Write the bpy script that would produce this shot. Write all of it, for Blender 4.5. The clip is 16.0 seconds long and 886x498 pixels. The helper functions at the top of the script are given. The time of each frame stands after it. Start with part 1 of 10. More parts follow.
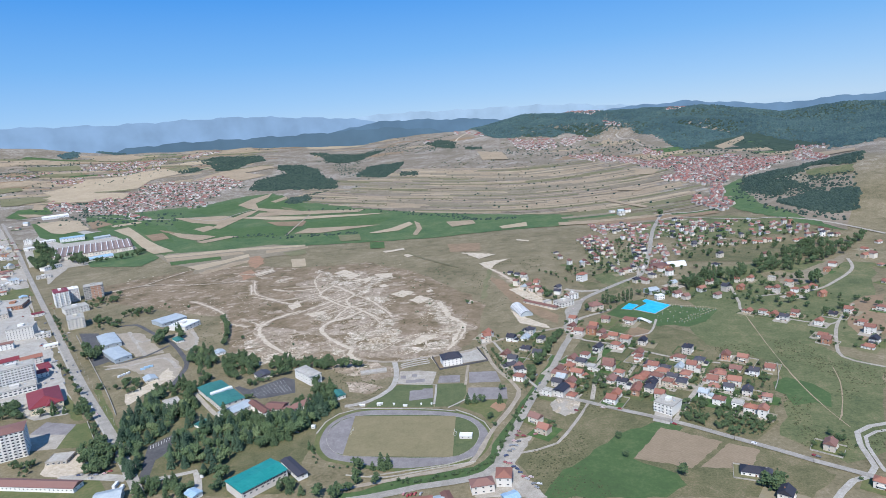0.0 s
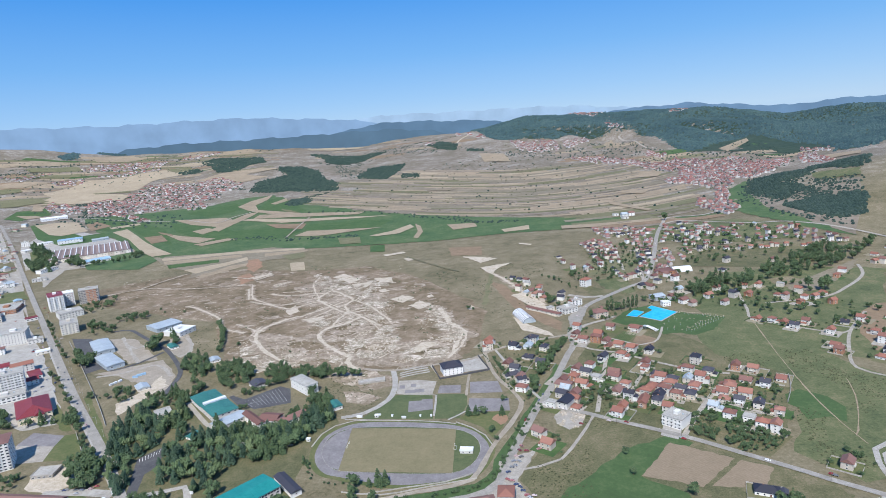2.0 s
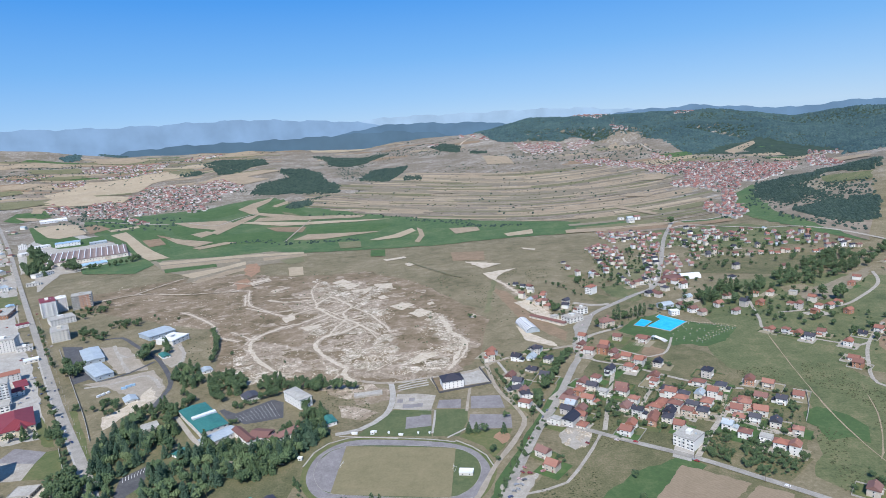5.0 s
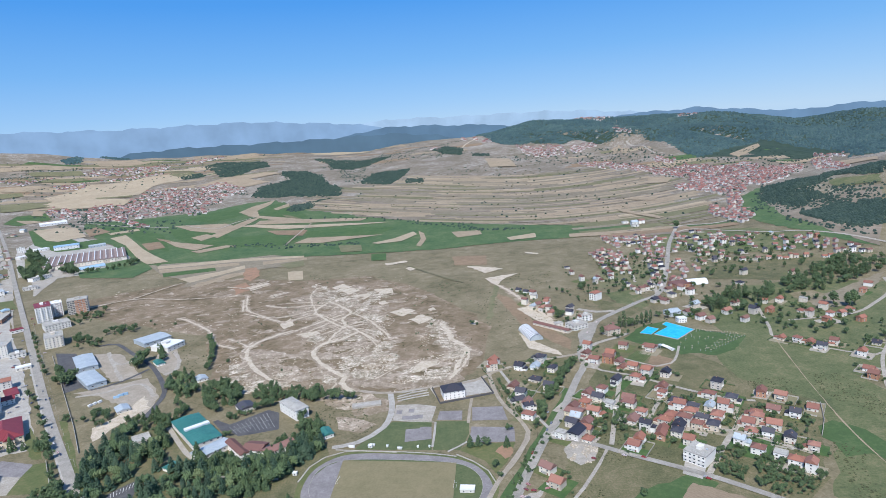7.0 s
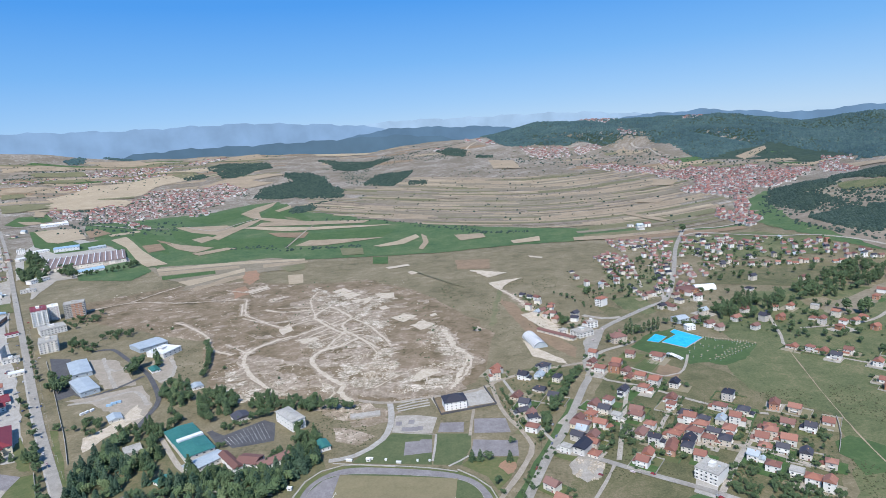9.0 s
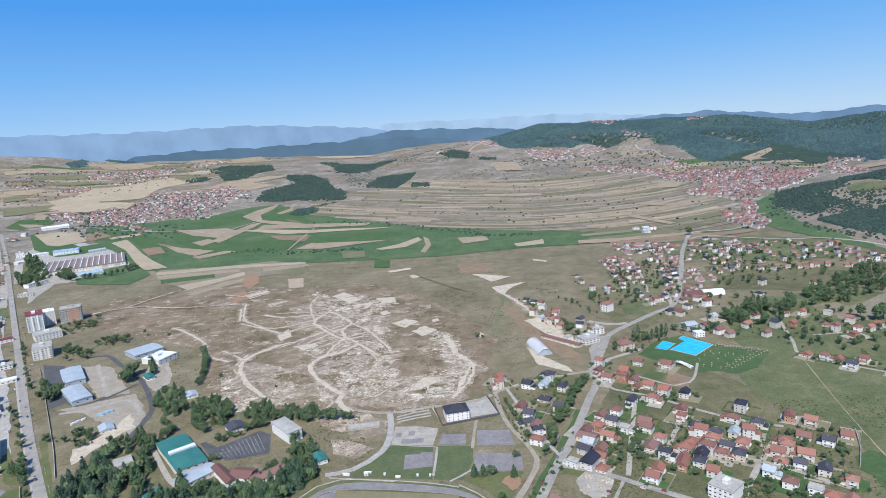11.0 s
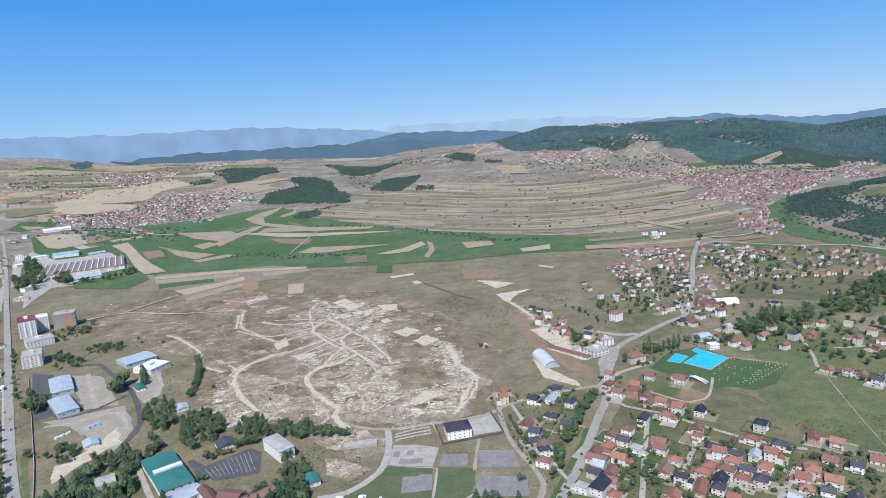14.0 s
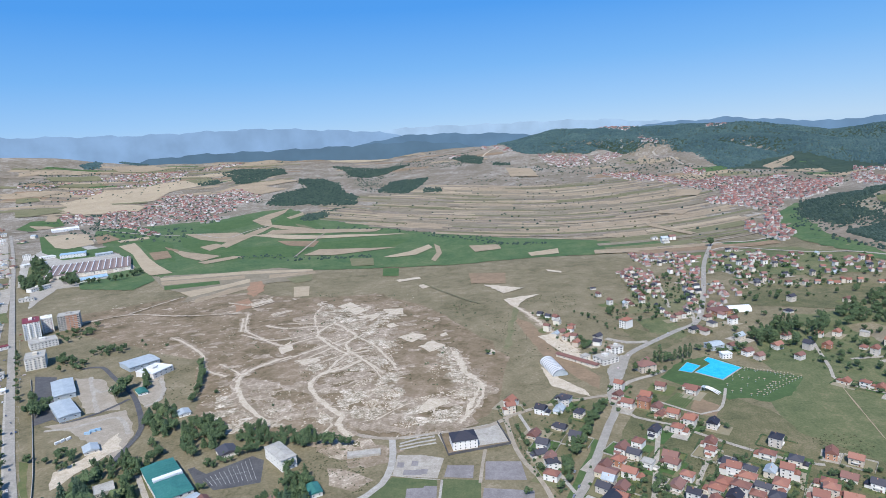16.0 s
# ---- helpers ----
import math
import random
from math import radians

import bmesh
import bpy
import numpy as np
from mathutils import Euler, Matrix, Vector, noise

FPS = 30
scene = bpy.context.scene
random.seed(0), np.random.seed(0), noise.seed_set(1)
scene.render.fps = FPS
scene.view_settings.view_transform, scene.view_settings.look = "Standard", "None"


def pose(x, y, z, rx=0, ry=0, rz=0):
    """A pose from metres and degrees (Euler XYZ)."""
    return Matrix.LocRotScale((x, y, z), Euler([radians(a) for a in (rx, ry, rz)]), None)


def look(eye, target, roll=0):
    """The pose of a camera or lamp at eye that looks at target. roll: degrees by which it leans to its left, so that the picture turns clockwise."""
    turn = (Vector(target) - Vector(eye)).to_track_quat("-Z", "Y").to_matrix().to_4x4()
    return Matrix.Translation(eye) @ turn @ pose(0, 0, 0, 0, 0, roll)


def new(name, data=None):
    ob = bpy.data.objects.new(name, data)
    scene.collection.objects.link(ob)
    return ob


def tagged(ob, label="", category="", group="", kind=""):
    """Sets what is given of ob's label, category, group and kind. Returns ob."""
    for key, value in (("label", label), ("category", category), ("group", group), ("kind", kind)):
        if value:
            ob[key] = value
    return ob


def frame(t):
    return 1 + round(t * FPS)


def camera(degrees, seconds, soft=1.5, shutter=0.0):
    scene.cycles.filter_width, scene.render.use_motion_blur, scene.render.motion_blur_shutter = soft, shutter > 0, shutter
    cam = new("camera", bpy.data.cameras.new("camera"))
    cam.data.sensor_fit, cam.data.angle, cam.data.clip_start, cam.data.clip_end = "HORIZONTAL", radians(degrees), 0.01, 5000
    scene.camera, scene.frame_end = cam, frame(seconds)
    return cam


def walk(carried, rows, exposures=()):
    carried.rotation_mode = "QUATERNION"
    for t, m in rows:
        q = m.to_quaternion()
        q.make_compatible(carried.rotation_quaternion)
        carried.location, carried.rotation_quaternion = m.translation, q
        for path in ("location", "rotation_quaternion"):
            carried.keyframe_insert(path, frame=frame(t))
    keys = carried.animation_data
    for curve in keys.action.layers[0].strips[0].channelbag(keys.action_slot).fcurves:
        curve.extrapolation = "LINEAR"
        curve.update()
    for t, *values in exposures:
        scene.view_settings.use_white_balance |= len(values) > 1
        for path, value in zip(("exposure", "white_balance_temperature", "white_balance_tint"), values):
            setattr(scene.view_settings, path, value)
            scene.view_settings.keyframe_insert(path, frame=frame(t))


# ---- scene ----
cam = camera(72.5, 16.0, soft=0.5)
PATH = [
    (0, (3.567, 41.526, 283.872), (3.485, 43.482, 283.465), -4.5),
    (0.5, (3.636, 47.113, 284.054), (3.554, 49.069, 283.648), -4.5),
    (1, (4.167, 52.608, 284.367), (4.083, 54.565, 283.963), -4.4),
    (1.5, (4.398, 57.738, 284.61), (4.312, 59.695, 284.206), -4.4),
    (2, (4.353, 62.816, 284.432), (4.266, 64.773, 284.03), -4.4),
    (2.5, (5.105, 67.54, 284.563), (5.015, 69.498, 284.164), -4.4),
    (3, (5.352, 72.37, 284.739), (5.26, 74.328, 284.342), -4.3),
    (3.5, (5.805, 77.353, 284.73), (5.713, 79.312, 284.334), -4.4),
    (4, (6.305, 82.505, 284.841), (6.211, 84.463, 284.445), -4.4),
    (6.5, (8.128, 107.957, 284.786), (8.025, 109.916, 284.396), -4.3),
    (7, (8.099, 113.127, 284.701), (7.994, 115.086, 284.314), -4.3),
    (7.5, (8.3, 118.199, 284.562), (8.193, 120.159, 284.176), -4.3),
    (8, (8.265, 123.853, 284.728), (8.156, 125.812, 284.343), -4.2),
    (8.5, (8.766, 128.511, 284.92), (8.654, 130.47, 284.537), -4.2),
    (9, (9.215, 133.884, 285.203), (9.099, 135.844, 284.821), -4.2),
    (11.5, (10.066, 161.182, 283.657), (9.937, 163.143, 283.283), -4.2),
    (12, (10.009, 167.153, 283.384), (9.878, 169.113, 283.01), -4.1),
    (12.5, (10.555, 172.176, 283.336), (10.422, 174.136, 282.963), -4.1),
    (13, (11.558, 178.2, 283.204), (11.42, 180.161, 282.833), -4.2),
    (13.5, (12.198, 183.272, 283.08), (12.057, 185.232, 282.711), -4.2),
    (14, (12.001, 188.169, 283.176), (11.857, 190.13, 282.811), -4.1),
    (14.5, (12.485, 192.536, 283.458), (12.337, 194.497, 283.096), -4.1),
    (15, (12.669, 196.353, 283.72), (12.516, 198.315, 283.36), -4.0),
    (15.5, (12.712, 199.04, 284.0), (12.554, 201.002, 283.642), -3.9),
    (16, (11.864, 201.441, 284.18), (11.696, 203.402, 283.823), -3.8),
]
walk(cam, [(t, look(eye, target, roll)) for t, eye, target, roll in PATH], exposures=[(0.0, 0.15, 6200, 11)])

# ---- light ----
world = bpy.data.worlds.new("sky")
scene.world = world
world.use_nodes = True
wn = world.node_tree.nodes
sky = wn.new("ShaderNodeTexSky")
sky.sky_type = "NISHITA"
sky.sun_disc = False
SUN_ELEVATION, SUN_BEARING = 50, 188
sky.sun_elevation, sky.sun_rotation = radians(SUN_ELEVATION), radians(SUN_BEARING)
sky.altitude, sky.air_density, sky.dust_density, sky.ozone_density = 2500, 1.0, 0.0, 4.0
# haze lifts the clear sky towards the horizon
place = wn.new("ShaderNodeTexCoord")
axes = wn.new("ShaderNodeSeparateXYZ")
haze = wn.new("ShaderNodeValToRGB")
world.node_tree.links.new(place.outputs["Generated"], axes.inputs[0])
world.node_tree.links.new(axes.outputs["Z"], haze.inputs[0])
steps = haze.color_ramp.elements
steps[0].position, steps[0].color = 0.0, (0.42, 0.60, 0.80, 1)
steps[1].position, steps[1].color = 0.9, (0.11, 0.235, 0.52, 1)
for at, colour in ((0.045, (0.31, 0.535, 0.82, 1)), (0.11, (0.18, 0.44, 0.82, 1)), (0.20, (0.075, 0.325, 0.80, 1))):
    steps.new(at).color = colour
lift = wn.new("ShaderNodeVectorMath")
lift.operation = "SCALE"
lift.inputs["Scale"].default_value = 1 / 0.075
world.node_tree.links.new(haze.outputs[0], lift.inputs[0])
blend = wn.new("ShaderNodeMix")
blend.data_type = "RGBA"
blend.inputs[0].default_value = 0.85
world.node_tree.links.new(sky.outputs[0], blend.inputs[6])
world.node_tree.links.new(lift.outputs[0], blend.inputs[7])
world.node_tree.links.new(blend.outputs[2], wn["Background"].inputs[0])
wn["Background"].inputs[1].default_value = 0.075
lamp = bpy.data.lights.new("sun", "SUN")
lamp.energy, lamp.angle, lamp.color = 5.0, radians(0.5), (1.0, 0.95, 0.87)
sun = new("sun", lamp)
ce, se = math.cos(radians(SUN_ELEVATION)), math.sin(radians(SUN_ELEVATION))
sun_from = Vector((math.sin(radians(SUN_BEARING)) * ce, math.cos(radians(SUN_BEARING)) * ce, se))
sun.matrix_world = look(sun_from * 1000, (0, 0, 0))

# ---- materials ----
MATS = {}


def surface(name, colours, scale=1.0, fine=None, rough=0.9, bump=0.0, per="place", metal=0.0, gloss=0.3, spread=0.62, gain=0.5, grain=0.40, span=(0.38, 0.62), rows=None):
    """A mottled surface: colours from dark to light over coarse noise, broken by finer noise. scale in metres."""
    m = bpy.data.materials.new(name)
    m.use_nodes = True
    n, links = m.node_tree.nodes, m.node_tree.links
    b = n["Principled BSDF"]
    b.inputs["Roughness"].default_value = rough
    b.inputs["Metallic"].default_value = metal
    b.inputs["Specular IOR Level"].default_value = gloss
    geo = n.new("ShaderNodeNewGeometry")
    coarse = n.new("ShaderNodeTexNoise")
    coarse.inputs["Scale"].default_value = 1.0 / scale
    coarse.inputs["Detail"].default_value = 6
    coarse.inputs["Roughness"].default_value = 0.65
    links.new(geo.outputs["Position"], coarse.inputs["Vector"])
    small = n.new("ShaderNodeTexNoise")
    small.inputs["Scale"].default_value = 1.0 / (fine or scale * 0.07)
    small.inputs["Detail"].default_value = 5
    small.inputs["Roughness"].default_value = 0.7
    links.new(geo.outputs["Position"], small.inputs["Vector"])
    mid_noise = n.new("ShaderNodeTexNoise")
    mid_noise.inputs["Scale"].default_value = 1.0 / math.sqrt(scale * (fine or scale * 0.07))
    mid_noise.inputs["Detail"].default_value = 4
    mid_noise.inputs["Distortion"].default_value = 0.8
    links.new(geo.outputs["Position"], mid_noise.inputs["Vector"])
    mixm = n.new("ShaderNodeMix")
    mixm.inputs[0].default_value = 0.42
    links.new(coarse.outputs[0], mixm.inputs[2])
    links.new(mid_noise.outputs[0], mixm.inputs[3])
    mixf = n.new("ShaderNodeMix")
    mixf.inputs[0].default_value = grain
    links.new(mixm.outputs[0], mixf.inputs[2])
    links.new(small.outputs[0], mixf.inputs[3])
    value = mixf.outputs[0]
    if rows:
        # mown or ploughed rows: bearing in degrees, spacing in metres, strength
        turned = n.new("ShaderNodeMapping")
        turned.inputs["Rotation"].default_value[2] = radians(rows[0])
        links.new(geo.outputs["Position"], turned.inputs["Vector"])
        wave = n.new("ShaderNodeTexWave")
        wave.inputs["Scale"].default_value = 0.314 / rows[1]
        wave.inputs["Distortion"].default_value = 6.0
        wave.inputs["Detail"].default_value = 3
        links.new(turned.outputs[0], wave.inputs["Vector"])
        lines = n.new("ShaderNodeMix")
        lines.inputs[0].default_value = rows[2]
        links.new(value, lines.inputs[2])
        links.new(wave.outputs["Fac"], lines.inputs[3])
        value = lines.outputs[0]
    if per != "place":
        add = n.new("ShaderNodeMath")
        add.operation = "MULTIPLY_ADD"
        if per == "object":
            info = n.new("ShaderNodeObjectInfo")
            rnd = info.outputs["Random"]
        else:
            rnd = geo.outputs["Random Per Island"]
        links.new(rnd, add.inputs[0])
        add.inputs[1].default_value = spread
        mid = n.new("ShaderNodeMath")
        mid.operation = "MULTIPLY_ADD"
        links.new(value, mid.inputs[0])
        mid.inputs[1].default_value = gain
        mid.inputs[2].default_value = 0.5 - 0.5 * spread - 0.5 * gain
        links.new(mid.outputs[0], add.inputs[2])
        value = add.outputs[0]
    ramp = n.new("ShaderNodeValToRGB")
    links.new(value, ramp.inputs[0])
    el = ramp.color_ramp.elements
    lo, hi = span if per == "place" else (0.12, 0.88)
    for i, c in enumerate(colours):
        p = lo + (hi - lo) * i / max(len(colours) - 1, 1)
        if i < 2:
            e = el[i]
            e.position = p
        else:
            e = el.new(p)
        e.color = (*c, 1)
    if len(colours) == 1:
        el.remove(el[1])
    links.new(ramp.outputs[0], b.inputs["Base Color"])
    if bump:
        bn = n.new("ShaderNodeBump")
        bn.inputs["Strength"].default_value = 0.6
        bn.inputs["Distance"].default_value = bump
        links.new(small.outputs[0], bn.inputs["Height"])
        links.new(bn.outputs[0], b.inputs["Normal"])
    MATS[name] = m
    return m


surface("dry_grass", [(0.085, 0.08, 0.04), (0.15, 0.13, 0.075), (0.20, 0.17, 0.105), (0.28, 0.235, 0.165)], 140, 3, bump=0.4)
surface("heath", [(0.090, 0.074, 0.040), (0.140, 0.109, 0.062), (0.182, 0.139, 0.087), (0.226, 0.174, 0.118), (0.285, 0.226, 0.163), (0.49, 0.405, 0.315)], 70, 4, bump=0.4, grain=0.26, span=(0.38, 0.65))
surface("scree", [(0.138, 0.113, 0.069), (0.20, 0.160, 0.107), (0.248, 0.198, 0.143), (0.318, 0.260, 0.197), (0.46, 0.39, 0.31), (0.67, 0.59, 0.49)], 30, 2.4, bump=0.5, grain=0.30, span=(0.37, 0.64))
surface("limestone", [(0.14, 0.118, 0.073), (0.21, 0.175, 0.118), (0.30, 0.255, 0.19), (0.46, 0.40, 0.315), (0.64, 0.57, 0.475), (0.74, 0.67, 0.57)], 16, 2.0, bump=0.5, grain=0.40, span=(0.385, 0.625))
surface("garden_soil", [(0.08, 0.10, 0.04), (0.14, 0.14, 0.07), (0.23, 0.20, 0.13), (0.32, 0.29, 0.23)], 14, 1.5, per="object")
# brown hill earth, greyed towards mauve so the colour carries some distance haze
surface("hill_soil", [(0.13, 0.11, 0.075), (0.19, 0.16, 0.12), (0.24, 0.20, 0.155), (0.29, 0.25, 0.20)], 180, 14)
surface("meadow", [(0.060, 0.072, 0.034), (0.102, 0.104, 0.050), (0.150, 0.135, 0.072), (0.225, 0.183, 0.118)], 100, 1.8, bump=0.4)
surface("pasture", [(0.060, 0.082, 0.037), (0.095, 0.114, 0.050), (0.136, 0.142, 0.068), (0.20, 0.174, 0.098)], 80, 2.5, bump=0.4)
surface("lush_grass", [(0.05, 0.085, 0.032), (0.06, 0.105, 0.037), (0.095, 0.13, 0.055)], 60, 4)
surface("valley_green", [(0.04, 0.085, 0.035), (0.06, 0.11, 0.043), (0.085, 0.13, 0.052), (0.13, 0.15, 0.075)], 130, 7)
surface("lawn", [(0.07, 0.10, 0.035), (0.11, 0.125, 0.05), (0.16, 0.15, 0.07)], 35, 3)
surface("turf", [(0.066, 0.095, 0.040), (0.092, 0.115, 0.052), (0.130, 0.138, 0.066)], 14, 1.6)
surface("pitch_grass", [(0.160, 0.143, 0.078), (0.200, 0.174, 0.098), (0.230, 0.196, 0.115)], 26, 2)
surface("stubble", [(0.24, 0.19, 0.125), (0.30, 0.24, 0.165), (0.37, 0.30, 0.21)], 50, 3)
surface("fallow", [(0.17, 0.145, 0.10), (0.215, 0.185, 0.13), (0.27, 0.23, 0.17)], 60, 4)
surface("wheat", [(0.30, 0.245, 0.165), (0.36, 0.295, 0.205), (0.42, 0.35, 0.25)], 60, 4)
surface("ploughed", [(0.17, 0.125, 0.08), (0.23, 0.165, 0.105), (0.28, 0.20, 0.13)], 40, 4)
surface("hay_rows", [(0.19, 0.145, 0.095), (0.245, 0.19, 0.128), (0.30, 0.235, 0.165)], 30, 2, grain=0.5, span=(0.30, 0.70), rows=(-38, 2.6, 0.07))
surface("rust_soil", [(0.20, 0.15, 0.09), (0.29, 0.18, 0.115), (0.34, 0.20, 0.13)], 30, 3)
surface("crop_olive", [(0.12, 0.125, 0.065), (0.155, 0.15, 0.08), (0.195, 0.18, 0.105)], 50, 6)
surface("crop_green", [(0.04, 0.085, 0.03), (0.06, 0.11, 0.035), (0.09, 0.13, 0.05)], 50, 6)
surface("pale_soil", [(0.34, 0.285, 0.21), (0.47, 0.405, 0.315), (0.60, 0.53, 0.43)], 9, 1.2, bump=0.2)
surface("gravel", [(0.25, 0.225, 0.185), (0.34, 0.31, 0.265), (0.44, 0.41, 0.36)], 14, 1.0)
surface("asphalt_old", [(0.22, 0.205, 0.18), (0.29, 0.272, 0.242), (0.38, 0.358, 0.32)], 22, 1.2)
surface("dirt_road", [(0.24, 0.205, 0.155), (0.31, 0.27, 0.215), (0.39, 0.345, 0.285)], 16, 1.2)
surface("asphalt", [(0.06, 0.06, 0.065), (0.085, 0.085, 0.09), (0.12, 0.12, 0.12)], 18, 1.5)
surface("track_ash", [(0.165, 0.15, 0.15), (0.215, 0.20, 0.20), (0.275, 0.26, 0.258)], 20, 1.5)
surface("concrete", [(0.26, 0.243, 0.212), (0.36, 0.34, 0.305), (0.46, 0.44, 0.40)], 12, 0.8)
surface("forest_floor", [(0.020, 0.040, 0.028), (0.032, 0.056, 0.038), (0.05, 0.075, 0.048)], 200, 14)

# ---- land ----
RANGES = [800, 1300, 1500, 1700, 1900, 2100, 2300, 2500, 2900, 3300, 3700, 4100, 4400, 4700]
BEARINGS = [-60.0, -37.5, -29.0, -20.0, -10.0, -4.0, 1.0, 6.0, 11.0, 16.0, 21.0, 24.5, 27.5, 33.0, 60.0]
HEIGHTS = [
    [0, 0, 1, 3, 5, 8, 11, 15, 24, 45, 95, 185, 270, 350],
    [0, 0, 1, 3, 5, 8, 11, 15, 24, 45, 95, 185, 270, 346],
    [0, 0, 1, 3, 5, 7, 9, 12, 22, 50, 88, 150, 200, 246],
    [0, 0, 0, 2, 4, 7, 10, 14, 28, 60, 105, 150, 185, 214],
    [0, 0, 0, 1, 3, 7, 12, 20, 45, 78, 110, 138, 155, 168],
    [0, 0, 0, 1, 4, 9, 16, 25, 55, 92, 128, 163, 188, 208],
    [0, 0, 0, 1, 4, 10, 18, 28, 58, 95, 135, 178, 215, 222],
    [0, 0, 0, 1, 4, 10, 17, 26, 55, 88, 128, 185, 240, 292],
    [0, 0, 0, 2, 5, 10, 17, 25, 50, 85, 130, 190, 240, 288],
    [0, 0, 0, 2, 4, 8, 14, 22, 50, 105, 150, 195, 235, 274],
    [0, 0, 1, 2, 5, 10, 17, 25, 55, 92, 140, 190, 232, 268],
    [0, 0, 3, 8, 14, 16, 22, 28, 52, 88, 130, 172, 200, 222],
    [0, 2, 10, 22, 36, 60, 42, 30, 36, 75, 115, 150, 168, 176],
    [0, 2, 15, 45, 80, 104, 96, 80, 82, 105, 135, 165, 190, 212],
    [0, 2, 15, 45, 80, 104, 96, 80, 82, 105, 135, 165, 190, 212],
]
ORIGIN = (3.6, 41.5)


def smooth_lookup(row, r):
    """Monotone cubic along one bearing."""
    i = min(max(int(np.searchsorted(RANGES, r)) - 1, 0), len(RANGES) - 2)
    t = min(max((r - RANGES[i]) / (RANGES[i + 1] - RANGES[i]), 0.0), 1.0)
    a, b = row[i], row[i + 1]
    d0 = (b - row[max(i - 1, 0)]) * 0.5
    d1 = (row[min(i + 2, len(row) - 1)] - a) * 0.5
    if i == 0:
        d0 = 0.0
    t2, t3 = t * t, t * t * t
    return (2 * t3 - 3 * t2 + 1) * a + (t3 - 2 * t2 + t) * d0 + (3 * t2 - 2 * t3) * b + (t3 - t2) * d1


def ground(x, y):
    """Height of the land at a place."""
    dx, dy = x - ORIGIN[0], y - ORIGIN[1]
    r = math.hypot(dx, dy)
    if r < 800:
        return 0.0
    bearing = math.degrees(math.atan2(dx, dy))
    fade = 1.0
    if abs(bearing) > 60:
        fade = max(0.0, 1 - (abs(bearing) - 60) / 60)
        bearing = math.copysign(60, bearing)
    j = min(max(int(np.searchsorted(BEARINGS, bearing)) - 1, 0), len(BEARINGS) - 2)
    s = (bearing - BEARINGS[j]) / (BEARINGS[j + 1] - BEARINGS[j])
    s = s * s * (3 - 2 * s) * 0.6 + s * 0.4
    z = smooth_lookup(HEIGHTS[j], r) * (1 - s) + smooth_lookup(HEIGHTS[j + 1], r) * s
    rough = min(max((r - 2400) / 1500, 0.0), 1.0)
    wave = math.sin(x * 0.0071 + 1.3) * math.sin(y * 0.0063) + 0.6 * math.sin(x * 0.0173 + y * 0.0091) + 0.35 * math.sin(x * 0.031 - y * 0.027)
    # wooded ridges and ravines of the mountain
    fold = min(max((r - 3350) / 600, 0.0), 1.0) * min(max((4640 - r) / 350, 0.0), 1.0) * min(max((bearing - 4) / 4, 0.0), 1.0)
    bend = x * 0.0052 + 1.1 * math.sin(y * 0.0031) + 0.4 * math.sin(x * 0.002 + y * 0.006)
    ravine = abs(math.sin(bend)) - 0.62 + 0.22 * math.sin(bend * 2.7 + y * 0.004)
    return z * fade + (rough * 4.0 * wave + fold * 78.0 * ravine) * fade


def densify(bm, longest):
    """Split long edges until none is longer than the given length."""
    for _ in range(7):
        edges = [e for e in bm.edges if e.calc_length() > longest]
        if not edges:
            break
        bmesh.ops.subdivide_edges(bm, edges=edges, cuts=1)
        bmesh.ops.triangulate(bm, faces=[f for f in bm.faces if len(f.verts) > 4])


def finish(name, bm, material, parent=None, label="", smooth=False):
    me = bpy.data.meshes.new(name)
    bmesh.ops.recalc_face_normals(bm, faces=bm.faces)
    bm.to_mesh(me)
    bm.free()
    me.materials.append(MATS[material])
    if smooth:
        me.polygons.foreach_set("use_smooth", [True] * len(me.polygons))
    ob = new(name, me)
    if parent is not None:
        ob.parent = parent
    if label:
        ob["label"] = label
    return ob


part = finish


SHEETS = [0]
LEVELS = []


def free_level(points, lift, room=0.0):
    """A height that no overlapping sheet has taken."""
    xs, ys = [p[0] for p in points], [p[1] for p in points]
    spot = (min(xs) - room, max(xs) + room, min(ys) - room, max(ys) + room)
    near = [q[0] for q in LEVELS if q[1] < spot[1] and q[2] > spot[0] and q[3] < spot[3] and q[4] > spot[2]]
    while any(abs(q - lift) < 0.0025 for q in near):
        lift += 0.0027
    LEVELS.append((lift,) + spot)
    return lift


